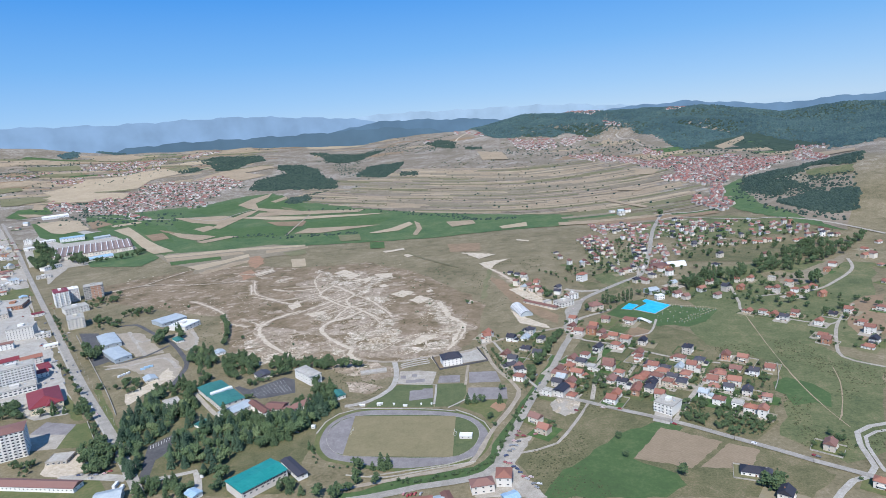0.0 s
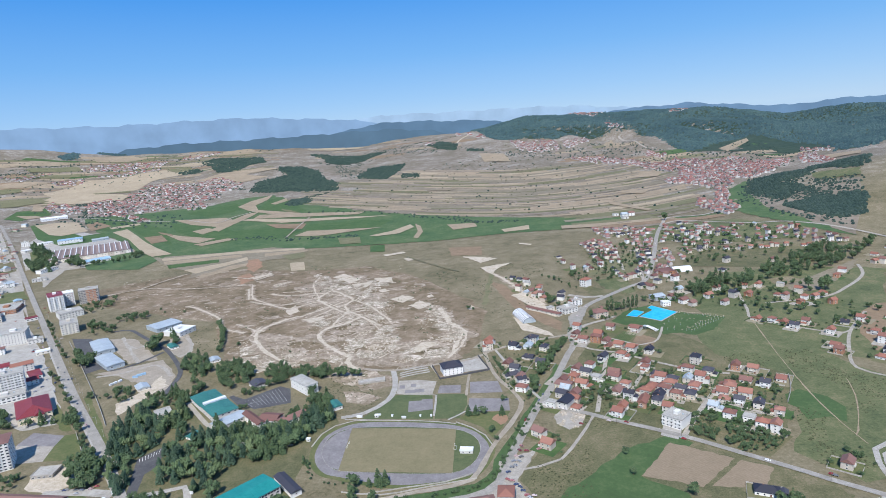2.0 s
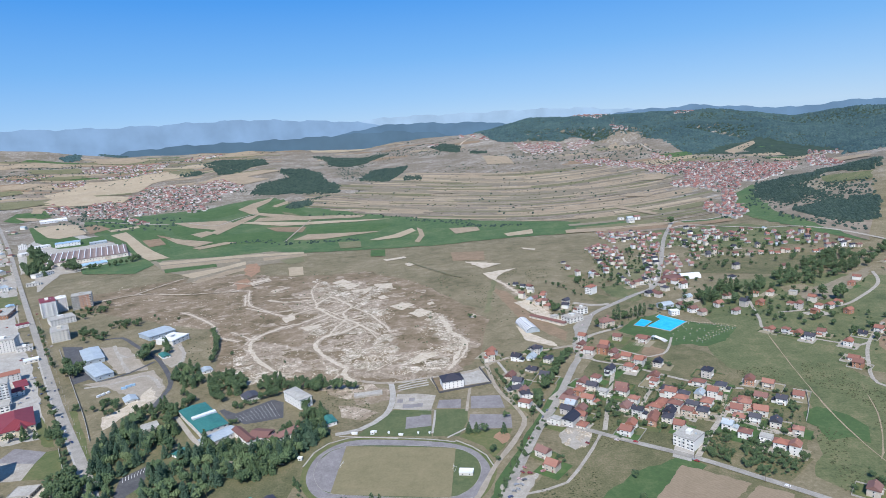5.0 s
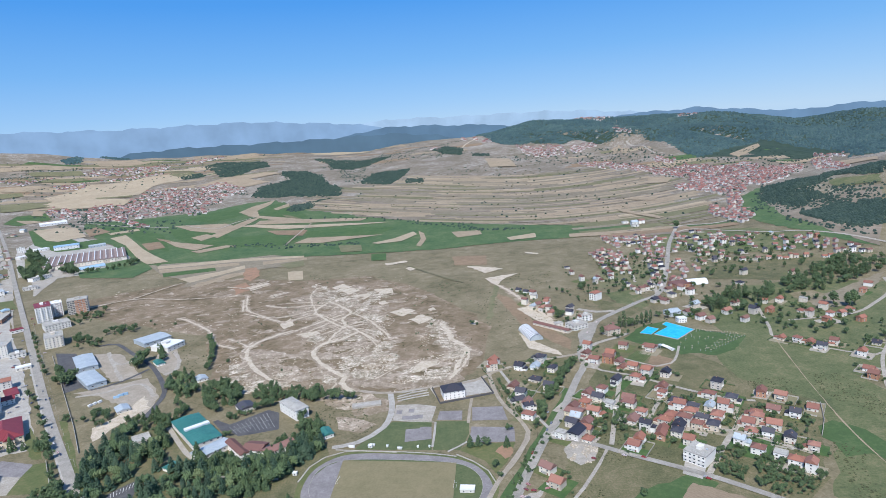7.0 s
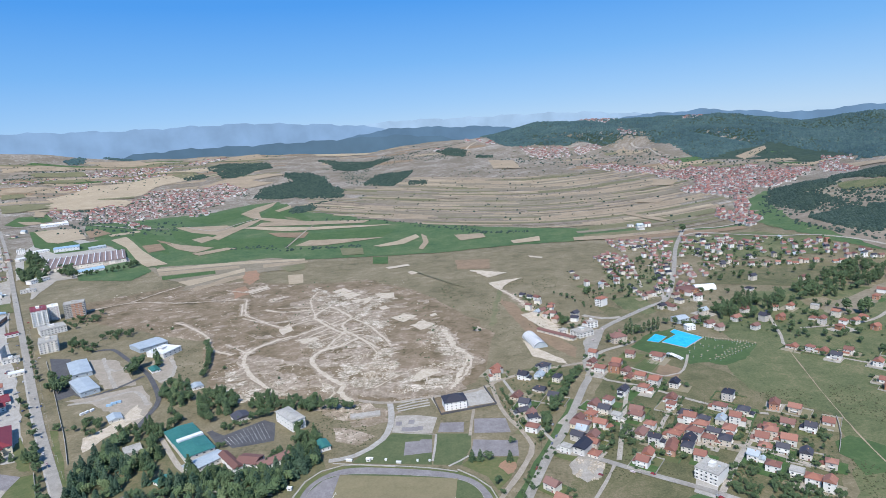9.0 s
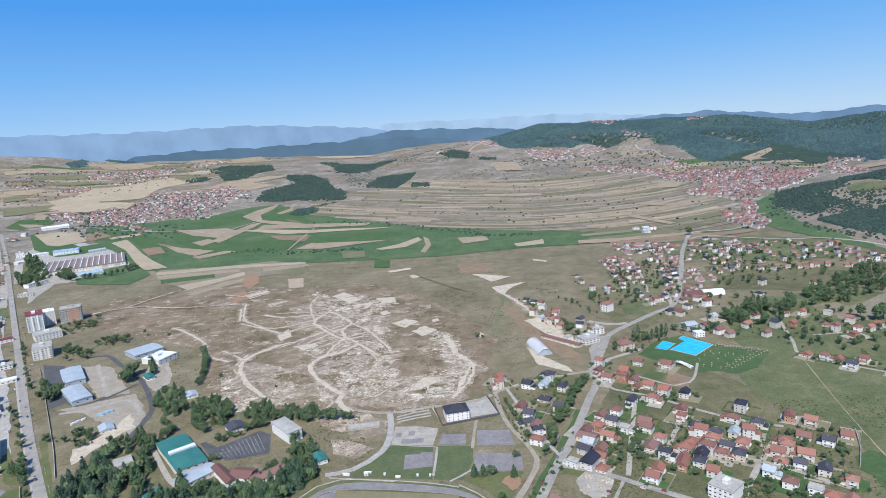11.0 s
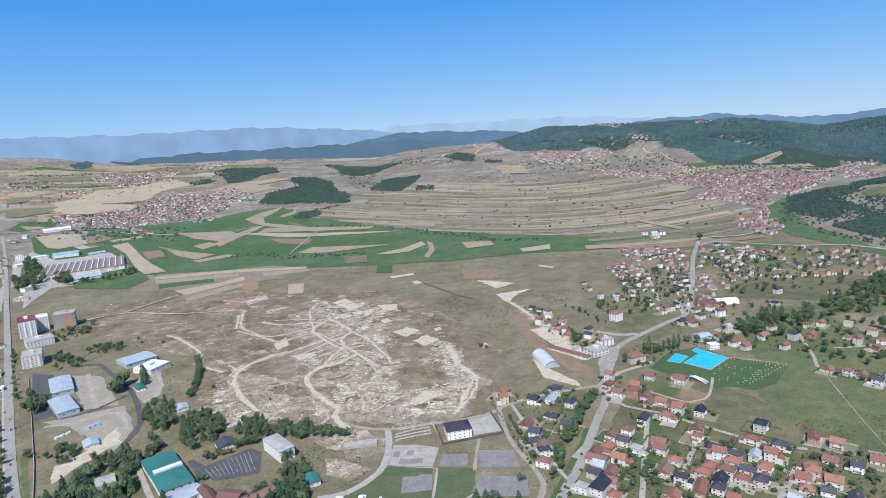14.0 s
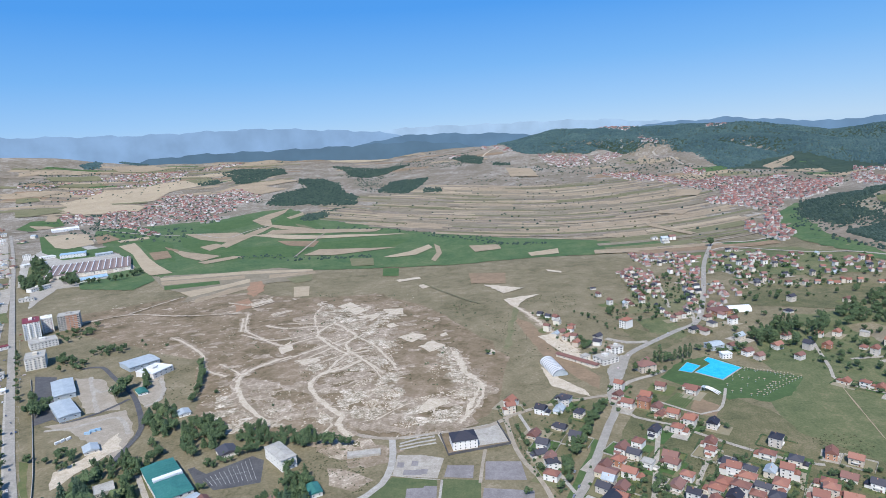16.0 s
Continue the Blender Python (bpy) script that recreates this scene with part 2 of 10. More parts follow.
def sheet(name, outline, material, label, category="field", lift=0.15, wobble=0.0):
    """A piece of ground cover draped over the land."""
    SHEETS[0] += 1
    lift = free_level(outline, lift + 0.004 * (SHEETS[0] % 12), wobble)
    bm = bmesh.new()
    pts = []
    rng = random.Random(len(outline) * 31 + int(outline[0][0]))
    for i, (x, y) in enumerate(outline):
        x2, y2 = outline[(i + 1) % len(outline)]
        pts.append((x, y))
        if wobble:
            k = max(2, int(math.hypot(x2 - x, y2 - y) / (wobble * 4)))
            k = min(k, 12)
            for j in range(1, k):
                pts.append((x + (x2 - x) * j / k + rng.uniform(-wobble, wobble), y + (y2 - y) * j / k + rng.uniform(-wobble, wobble)))
    far = min(math.hypot(x, y) for x, y in outline) > 800 or max(math.hypot(x, y) for x, y in outline) > 1250
    bm.faces.new([bm.verts.new((x, y, 0)) for x, y in pts])
    bmesh.ops.triangulate(bm, faces=bm.faces[:])
    if far:
        densify(bm, 60)
    for v in bm.verts:
        v.co.z = ground(v.co.x, v.co.y) + lift + 0.5 * min(max((math.hypot(v.co.x, v.co.y) - 1150) / 150, 0), 1)
    for f in bm.faces:
        f.normal_update()
        if f.normal.z < 0:
            f.normal_flip()
    me = bpy.data.meshes.new(name)
    bm.to_mesh(me)
    bm.free()
    me.materials.append(MATS[material])
    return tagged(new(name, me), label, category, kind="structure")


def spline(points, step):
    """A smooth line through the points."""
    p = [points[0]] + list(points) + [points[-1]]
    out = []
    for i in range(1, len(p) - 2):
        (x0, y0), (x1, y1), (x2, y2), (x3, y3) = p[i - 1:i + 3]
        k = max(1, int(math.hypot(x2 - x1, y2 - y1) / step))
        for j in range(k):
            t = j / k
            out.append(tuple(0.5 * (2 * b + (c - a) * t + (2 * a - 5 * b + 4 * c - d) * t * t + (3 * b - a - 3 * c + d) * t ** 3)
                             for a, b, c, d in ((x0, x1, x2, x3), (y0, y1, y2, y3))))
    out.append(tuple(points[-1]))
    return out


def ribbon(name, points, width, material, label, category="road", lift=0.3, step=12, edge=0.0, thick=0.0):
    if material == "pale_soil" and name != "yard" and math.hypot(*points[0]) < 1500:
        # a ragged fringe of trampled stony ground on both sides
        ribbon("verge", points, width * 2.0 + 3, "scree", "trampled stony edge of a dusty track", "verge", lift=lift - 0.12, step=5, edge=width * 0.55 + 1)
        step, edge = 5, max(edge, width * 0.26)
    SHEETS[0] += 1
    lift = free_level(points, lift + 0.0113 * (SHEETS[0] % 17), width)
    line = spline(points, step)
    rng = random.Random(int(abs(points[0][0]) * 7) + len(points))
    bm = bmesh.new()
    rows = []
    for i, (x, y) in enumerate(line):
        x0, y0 = line[max(i - 1, 0)]
        x1, y1 = line[min(i + 1, len(line) - 1)]
        d = math.hypot(x1 - x0, y1 - y0) or 1
        nx, ny = -(y1 - y0) / d, (x1 - x0) / d
        row = []
        for s in (-1, 1):
            w = width / 2 + (rng.uniform(-edge, edge) if edge else 0)
            px, py = x + nx * w * s, y + ny * w * s
            up = lift + 1.0 * min(max((math.hypot(px, py) - 1150) / 150, 0), 1)
            row.append(bm.verts.new((px, py, ground(px, py) + up)))
        rows.append(row)
    for a, b in zip(rows, rows[1:]):
        bm.faces.new((a[0], b[0], b[1], a[1]))
    if thick:
        geom = bmesh.ops.extrude_face_region(bm, geom=bm.faces[:])["geom"]
        bmesh.ops.translate(bm, verts=[g for g in geom if isinstance(g, bmesh.types.BMVert)], vec=(0, 0, thick))
    ob = finish(name, bm, material)
    if not thick:
        for poly in ob.data.polygons:
            if poly.normal.z < 0:
                poly.flip()
    return tagged(ob, label, category, kind="structure")


def build_land():
    """One sheet of ground from under the camera to the far ridges."""
    bearings = [a * 0.5 for a in range(-96, 97)] + list(range(52, 310, 6))
    radii = [0, 250, 500, 800] + list(range(840, 4720, 40))
    verts, faces = [(ORIGIN[0], ORIGIN[1], 0)], []
    nb = len(bearings)
    for r in radii[1:]:
        for a in bearings:
            x = ORIGIN[0] + r * math.sin(radians(a))
            y = ORIGIN[1] + r * math.cos(radians(a))
            verts.append((x, y, ground(x, y)))
    for j in range(nb):
        faces.append((0, 1 + (j + 1) % nb, 1 + j))
    for i in range(len(radii) - 2):
        for j in range(nb):
            a, b = 1 + i * nb + j, 1 + i * nb + (j + 1) % nb
            faces.append((a, b, b + nb, a + nb))
    me = bpy.data.meshes.new("ground")
    me.from_pydata(verts, [], faces)
    me.polygons.foreach_set("use_smooth", [True] * len(faces))
    # grass near, bare hill soil far, its colour greyed to imitate haze
    m = MATS["dry_grass"].copy()
    n, links = m.node_tree.nodes, m.node_tree.links
    ramp_a = next(x for x in n if x.type == "VALTORGB")
    ramp_b = n.new("ShaderNodeValToRGB")
    for e, (p, c) in zip([ramp_b.color_ramp.elements[0], ramp_b.color_ramp.elements[1], ramp_b.color_ramp.elements.new(0.5)],
                         [(0.36, (0.11, 0.10, 0.07, 1)), (0.66, (0.255, 0.215, 0.165, 1)), (0.5, (0.19, 0.16, 0.12, 1))]):
        e.position, e.color = p, c
    links.new(ramp_a.inputs[0].links[0].from_socket, ramp_b.inputs[0])
    geo = n.new("ShaderNodeNewGeometry")
    sep = n.new("ShaderNodeSeparateXYZ")
    links.new(geo.outputs["Position"], sep.inputs[0])
    rng = n.new("ShaderNodeMapRange")
    rng.inputs["From Min"].default_value, rng.inputs["From Max"].default_value = 1500, 2100
    links.new(sep.outputs["Y"], rng.inputs["Value"])
    mix = n.new("ShaderNodeMix")
    mix.data_type = "RGBA"
    links.new(rng.outputs[0], mix.inputs[0])
    links.new(ramp_a.outputs[0], mix.inputs[6])
    links.new(ramp_b.outputs[0], mix.inputs[7])
    links.new(mix.outputs[2], n["Principled BSDF"].inputs["Base Color"])
    me.materials.append(m)
    return tagged(new("ground", me), "dry grassland and bare brown hill country", "ground", kind="structure")


build_land()


def backdrop_ridge(name, radius, rows, colour, label):
    """A far mountain range closing the view: crest heights by bearing, painted haze colour that glows."""
    bm = bmesh.new()
    prev = None
    a = rows[0][0]
    rng = random.Random(int(radius))
    phase = rng.uniform(0, 6)
    while a <= rows[-1][0]:
        z = float(np.interp(a, [r[0] for r in rows], [r[1] for r in rows]))
        z += 5 * math.sin(a * 1.7 + phase) + 3 * math.sin(a * 4.3 + phase) + 1.5 * math.sin(a * 11.0)
        x, y = ORIGIN[0] + radius * math.sin(radians(a)), ORIGIN[1] + radius * math.cos(radians(a))
        cur = [bm.verts.new((x, y, h)) for h in (-60, z)]
        back = bm.verts.new((x * 1.01, y * 1.01, -60))
        if prev:
            bm.faces.new((prev[0], cur[0], cur[1], prev[1]))
            bm.faces.new((prev[1], cur[1], back, prev[2]))
        prev = cur + [back]
        a += 0.35
    m = bpy.data.materials.new(name)
    m.use_nodes = True
    b = m.node_tree.nodes["Principled BSDF"]
    noise_node = m.node_tree.nodes.new("ShaderNodeTexNoise")
    noise_node.inputs["Scale"].default_value = 0.006
    noise_node.inputs["Detail"].default_value = 8
    geo = m.node_tree.nodes.new("ShaderNodeNewGeometry")
    m.node_tree.links.new(geo.outputs["Position"], noise_node.inputs["Vector"])
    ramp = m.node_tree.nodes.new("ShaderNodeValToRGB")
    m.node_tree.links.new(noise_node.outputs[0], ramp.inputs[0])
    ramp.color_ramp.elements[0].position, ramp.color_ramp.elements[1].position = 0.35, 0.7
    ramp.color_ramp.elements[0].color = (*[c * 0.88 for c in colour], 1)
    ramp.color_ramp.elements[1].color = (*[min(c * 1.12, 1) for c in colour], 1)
    # distance haze is painted: the blue is emitted over a near-black base
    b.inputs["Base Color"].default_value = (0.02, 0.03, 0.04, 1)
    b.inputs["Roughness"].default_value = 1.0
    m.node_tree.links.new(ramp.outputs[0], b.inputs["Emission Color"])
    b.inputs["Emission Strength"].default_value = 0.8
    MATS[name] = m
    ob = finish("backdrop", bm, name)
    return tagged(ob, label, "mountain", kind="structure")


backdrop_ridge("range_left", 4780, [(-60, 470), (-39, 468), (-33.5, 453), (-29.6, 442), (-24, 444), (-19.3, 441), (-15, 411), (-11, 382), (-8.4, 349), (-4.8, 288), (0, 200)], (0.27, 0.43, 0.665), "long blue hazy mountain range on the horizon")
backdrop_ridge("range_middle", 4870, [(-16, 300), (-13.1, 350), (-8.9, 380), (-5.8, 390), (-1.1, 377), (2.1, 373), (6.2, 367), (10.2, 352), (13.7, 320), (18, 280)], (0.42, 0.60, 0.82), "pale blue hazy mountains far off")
backdrop_ridge("range_near", 4740, [(-14, 230), (-11.1, 285), (-7.9, 329), (-4.8, 330), (-0.6, 308), (2.5, 296), (4.6, 258), (6, 200)], (0.105, 0.20, 0.315), "wooded ridge in the distance, haze painted in blue-green")
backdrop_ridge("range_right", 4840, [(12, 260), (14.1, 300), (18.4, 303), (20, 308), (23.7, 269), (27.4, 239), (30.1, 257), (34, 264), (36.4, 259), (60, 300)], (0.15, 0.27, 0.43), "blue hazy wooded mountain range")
backdrop_ridge("range_wooded", 4690, [(-32.1, 203), (-29.3, 271), (-27.8, 284), (-24.2, 290), (-19.6, 283), (-14.2, 280), (-10.1, 283), (-6.4, 281), (-2.8, 249), (0.8, 176), (3.4, 117)], (0.085, 0.165, 0.25), "long wooded ridge behind the plain, haze painted in dark blue")


# ---- fields ----
sheet("meadow", [(95.9, 620.3), (165.3, 577.1), (221.2, 523.6), (265.4, 483.6), (266.9, 463.8), (224.1, 438.5), (46.9, 454.0), (32.2, 502.9), (54.3, 547.2)], "meadow", "wide meadow of half-dry grass beside the road", lift=0.08, wobble=3)
sheet("meadow", [(123.8, 539.4), (170.4, 559.8), (185.8, 545.4), (127.8, 500.1), (165.8, 465.8), (137.7, 446.1), (46.9, 454.0), (64.4, 483.1)], "lush_grass", "lush green mown meadow", lift=0.16, wobble=2)
sheet("meadow", [(282.6, 881.9), (377.2, 861.3), (403.7, 696.4), (429.5, 644.3), (325.5, 489.8), (287.8, 477.3), (259.6, 524.0), (312.4, 606.2), (330.6, 675.3), (280.9, 735.7)], "pasture", "grazed green slope crossed by paths", lift=0.08, wobble=3)
sheet("lawn", [(193.7, 871.7), (231.0, 917.7), (266.4, 933.4), (293.8, 897.2), (308.4, 881.9), (344.9, 859.0), (311.6, 813.9), (282.8, 799.6), (269.4, 810.0), (245.9, 807.5), (238.2, 830.7), (205.7, 854.6)], "lush_grass", "green sunbathing lawn beside the pool", lift=0.12, wobble=2)
sheet("field", [(166.4, 547.6), (209.0, 517.4), (169.3, 481.0), (156.4, 488.8), (128.8, 500.0)], "hay_rows", "mown straw-coloured hay field", lift=0.24, wobble=1)
sheet("field", [(212.8, 515.1), (232.5, 502.2), (213.7, 476.7), (176.3, 481.9)], "hay_rows", "bare brown field strip", lift=0.22, wobble=1)
sheet("meadow", [(227.2, 495.9), (244.6, 477.6), (270.9, 463.4), (239.3, 437.2), (157.7, 444.3), (155.9, 474.4)], "meadow", "rough pasture with grey-green grass", lift=0.2, wobble=2)
sheet("meadow", [(-1008, 1577), (-926, 1665), (-782, 1580), (-781, 1435), (-926, 1466)], "valley_green", "green meadow behind the works", lift=0.3, wobble=3)
sheet("field", [(-815, 1570), (-619, 1580), (-513, 1610), (-421, 1563), (-387, 1467), (-464, 1458), (-553, 1416), (-585, 1330), (-604, 1312), (-625, 1382), (-710, 1434)], "fallow", "faded fallow land at the valley edge", lift=0.3)
for n, strip in enumerate(([(-780, 1546), (-601, 1583), (-419, 1577), (-412, 1553), (-590, 1551), (-762, 1515)], [(-757, 1508), (-571, 1539), (-557, 1509), (-736, 1472)], [(-726, 1464), (-613, 1497), (-596, 1462), (-703, 1424)], [(-654, 1397), (-581, 1452), (-544, 1505), (-529, 1469), (-609, 1355)], [(-510, 1535), (-405, 1551), (-398, 1528), (-496, 1497)], [(-454, 1491), (-405, 1523), (-386, 1458), (-418, 1436)])):
    sheet("field", strip, ("wheat", "stubble", "crop_green", "wheat", "stubble", "crop_olive")[n], "long dry straw strip at the valley edge", lift=0.5)
sheet("field", [(-409, 1404), (-376, 1406), (-352, 1321), (-382, 1319)], "wheat", "small ochre field", lift=0.3)
sheet("field", [(-244, 1548), (-207, 1543), (-196, 1461), (-232, 1467)], "crop_green", "small dark green plot", lift=0.5)
sheet("field", [(-606, 1355), (-527, 1456), (-506, 1414), (-576, 1307)], "stubble", "dry straw strip at the heath edge", lift=0.3)
sheet("field", [(-529, 1463), (-505, 1474), (-466, 1386), (-469, 1333), (-494, 1361)], "rust_soil", "patch of bare reddish earth", lift=0.4, wobble=5)
sheet("field", [(-491, 1288), (-475, 1324), (-439, 1255), (-459, 1224)], "rust_soil", "patch of bare reddish earth", lift=0.4, wobble=5)
sheet("meadow", [(321.7, 634.6), (339.5, 615.5), (327.8, 565.6), (298.1, 574.0), (296.9, 605.8)], "lush_grass", "darker lush patch in the pasture", lift=0.2, wobble=10)
sheet("meadow", [(495.8, 827.8), (557.0, 877.5), (589.1, 881.3), (509.5, 763.1), (453.9, 701.9), (452.3, 724.0), (468.4, 771.2)], "ploughed", "bare brown slope among the houses", lift=0.2, wobble=4)

sheet("meadow", [(359, 1011), (446, 1086), (557, 1096), (680, 1042), (442.6, 687.6), (330.4, 797.3), (322, 907)], "pasture", "green gardens and grass between the lanes", lift=0.05, wobble=6)
sheet("meadow", [(216, 1091), (272, 1100), (268, 1009), (233, 982)], "pasture", "green grass plot beside the main road", lift=0.2, wobble=3)
sheet("meadow", [(441, 1606), (657, 1546), (734, 1389), (679, 1287), (502, 1325), (388, 1399)], "pasture", "green grass between the far houses", lift=0.1, wobble=5)
sheet("field", [(249, 1264), (376, 1266), (329, 1131), (214, 1120)], "crop_olive", "dull green plot among the houses", lift=0.3)
sheet("field", [(435, 1303), (653, 1252), (639, 1130), (547, 1088), (392, 1148)], "meadow", "grassy plots behind the houses", lift=0.2, wobble=4)
sheet("field", [(486.6, 983.3), (566.5, 1035.7), (655.5, 1097.9), (678.7, 1113.6), (635.8, 1055.9), (584.8, 1007.3), (531.9, 957.7), (486.6, 943.0)], "fallow", "dry bare field by the trees", lift=0.3, wobble=2)


def inside(poly, x, y):
    hit = False
    for i, (x1, y1) in enumerate(poly):
        x2, y2 = poly[i - 1]
        if (y1 > y) != (y2 > y) and x < (x2 - x1) * (y - y1) / (y2 - y1) + x1:
            hit = not hit
    return hit


def strip_fields(x0, x1, y0, y1, bend, palette, seed, depth=(16, 34), length=(90, 330), skip=0.06, tilt=0.0, within=None):
    """Narrow strips of farmland that follow the slope."""
    rng = random.Random(seed)
    y = y0
    while y < y1:
        d = rng.uniform(*depth)
        x = x0 + rng.uniform(-40, 40)
        while x < x1:
            w = rng.uniform(*length)
            kind = rng.choice(palette)
            mid = (x + w / 2, y + d / 2)
            mid = (mid[0], mid[1] + bend(mid[0]) + tilt * mid[0])
            ok = rng.random() > skip and inside(within, *mid)
            if ok:
                k = max(2, int(w / 45))
                gap = rng.uniform(0.5, 2.5)
                lower, upper = [], []
                for i in range(k + 1):
                    px = x + (w - gap) * i / k
                    off = bend(px) + tilt * px
                    lower.append((px, y + off))
                    upper.append((px + rng.uniform(-2, 2), y + d - gap + off))
                bm = bmesh.new()
                rows = []
                for (ax, ay), (bx, by) in zip(lower, upper):
                    rows.append([bm.verts.new((ax + (bx - ax) * t, ay + (by - ay) * t, ground(ax + (bx - ax) * t, ay + (by - ay) * t) + 1.2)) for t in (0, 0.5, 1)])
                for a, b in zip(rows, rows[1:]):
                    for i in range(2):
                        bm.faces.new((a[i], b[i], b[i + 1], a[i + 1]))
                ob = finish("field", bm, kind)
                for poly in ob.data.polygons:
                    if poly.normal.z < 0:
                        poly.flip()
                tagged(ob, FIELD_LABELS[kind], "field", kind="structure")
            x += w
        y += d


FIELD_LABELS = {"fallow": "narrow strip of faded grey-brown fallow", "stubble": "narrow strip of cut straw-coloured grain", "wheat": "narrow strip of ripe yellow grain", "ploughed": "narrow strip of bare brown soil",
                "crop_olive": "narrow strip of dull olive crop", "crop_green": "narrow strip of dark green crop", "hill_soil": "narrow strip of dry fallow land"}
DRY = ["stubble", "stubble", "hill_soil", "ploughed", "hill_soil", "crop_olive", "stubble", "wheat", "crop_olive", "hill_soil", "ploughed", "stubble", "crop_green"]
TERRACE_CROPS = ["stubble", "fallow", "hill_soil", "fallow", "stubble", "crop_olive", "fallow", "hill_soil", "stubble", "wheat", "fallow", "crop_olive", "stubble", "stubble", "fallow"]
FIELD_LABELS["valley_green"] = "strip of bright green grass"
# the valley floor, its crops and the dry land beyond
sheet("meadow", [(-1545, 2452), (-1294, 2505), (-1091, 2582), (-983, 2748), (-867, 2786), (-707, 2494), (-483, 2298), (-248, 2066), (25, 1883), (256, 1774), (521, 1658), (655, 1644), (696, 1642), (469, 1582), (282, 1591), (88, 1584), (-104, 1548), (-384, 1564), (-618, 1579), (-769, 1546), (-834, 1573), (-1093, 1886), (-1400, 2226)], "valley_green", "bright green valley meadow along the stream", lift=0.3, wobble=6)
sheet("meadow", [(833, 1995), (940, 2127), (953, 2114), (851, 1917), (805, 1711), (757, 1575), (781, 1436), (822, 1342), (770, 1262), (733, 1353), (706, 1524), (702, 1655), (750, 1804)], "valley_green", "green valley floor by the village", lift=0.3, wobble=6)
sheet("meadow", [(-1927, 2506), (-1994, 2676), (-1908, 2743), (-1769, 2579), (-1811, 2511), (-1811, 2438)], "crop_green", "green field on the plain", lift=0.6)
sheet("meadow", [(-1681, 2318), (-1640, 2355), (-1280, 2008), (-1232, 2055), (-1153, 1956), (-1174, 1874), (-1240, 1840), (-1416, 1985)], "crop_green", "green field beside the works", lift=0.4)
sheet("meadow", [(-1473, 2339), (-1239, 2276), (-1017, 2050), (-834, 1721), (-1022, 1919), (-1177, 2112), (-1263, 2105)], "crop_green", "dark green crop field in the valley", lift=0.8)
sheet("meadow", [(-1064, 2183), (-785, 1994), (-672, 1819), (-670, 1708), (-791, 1802), (-938, 1966)], "crop_green", "dark green crop field in the valley", lift=0.8)
sheet("meadow", [(-955, 2272), (-895, 2370), (-905, 2481), (-988, 2626), (-1058, 2515), (-1101, 2395)], "crop_green", "dark green crop field in the valley", lift=0.8)
sheet("meadow", [(-810, 2391), (-842, 2627), (-806, 2710), (-661, 2411), (-580, 2250), (-637, 2248)], "crop_green", "dark green crop field in the valley", lift=0.8)
sheet("meadow", [(-506, 1946), (-343, 1971), (-232, 1930), (-263, 1814), (-449, 1821), (-470, 1776)], "crop_green", "dark green crop field in the valley", lift=0.8)
sheet("meadow", [(-771, 1916), (-634, 1929), (-494, 1834), (-516, 1741), (-619, 1739), (-705, 1763)], "crop_green", "dark green crop field in the valley", lift=0.8)
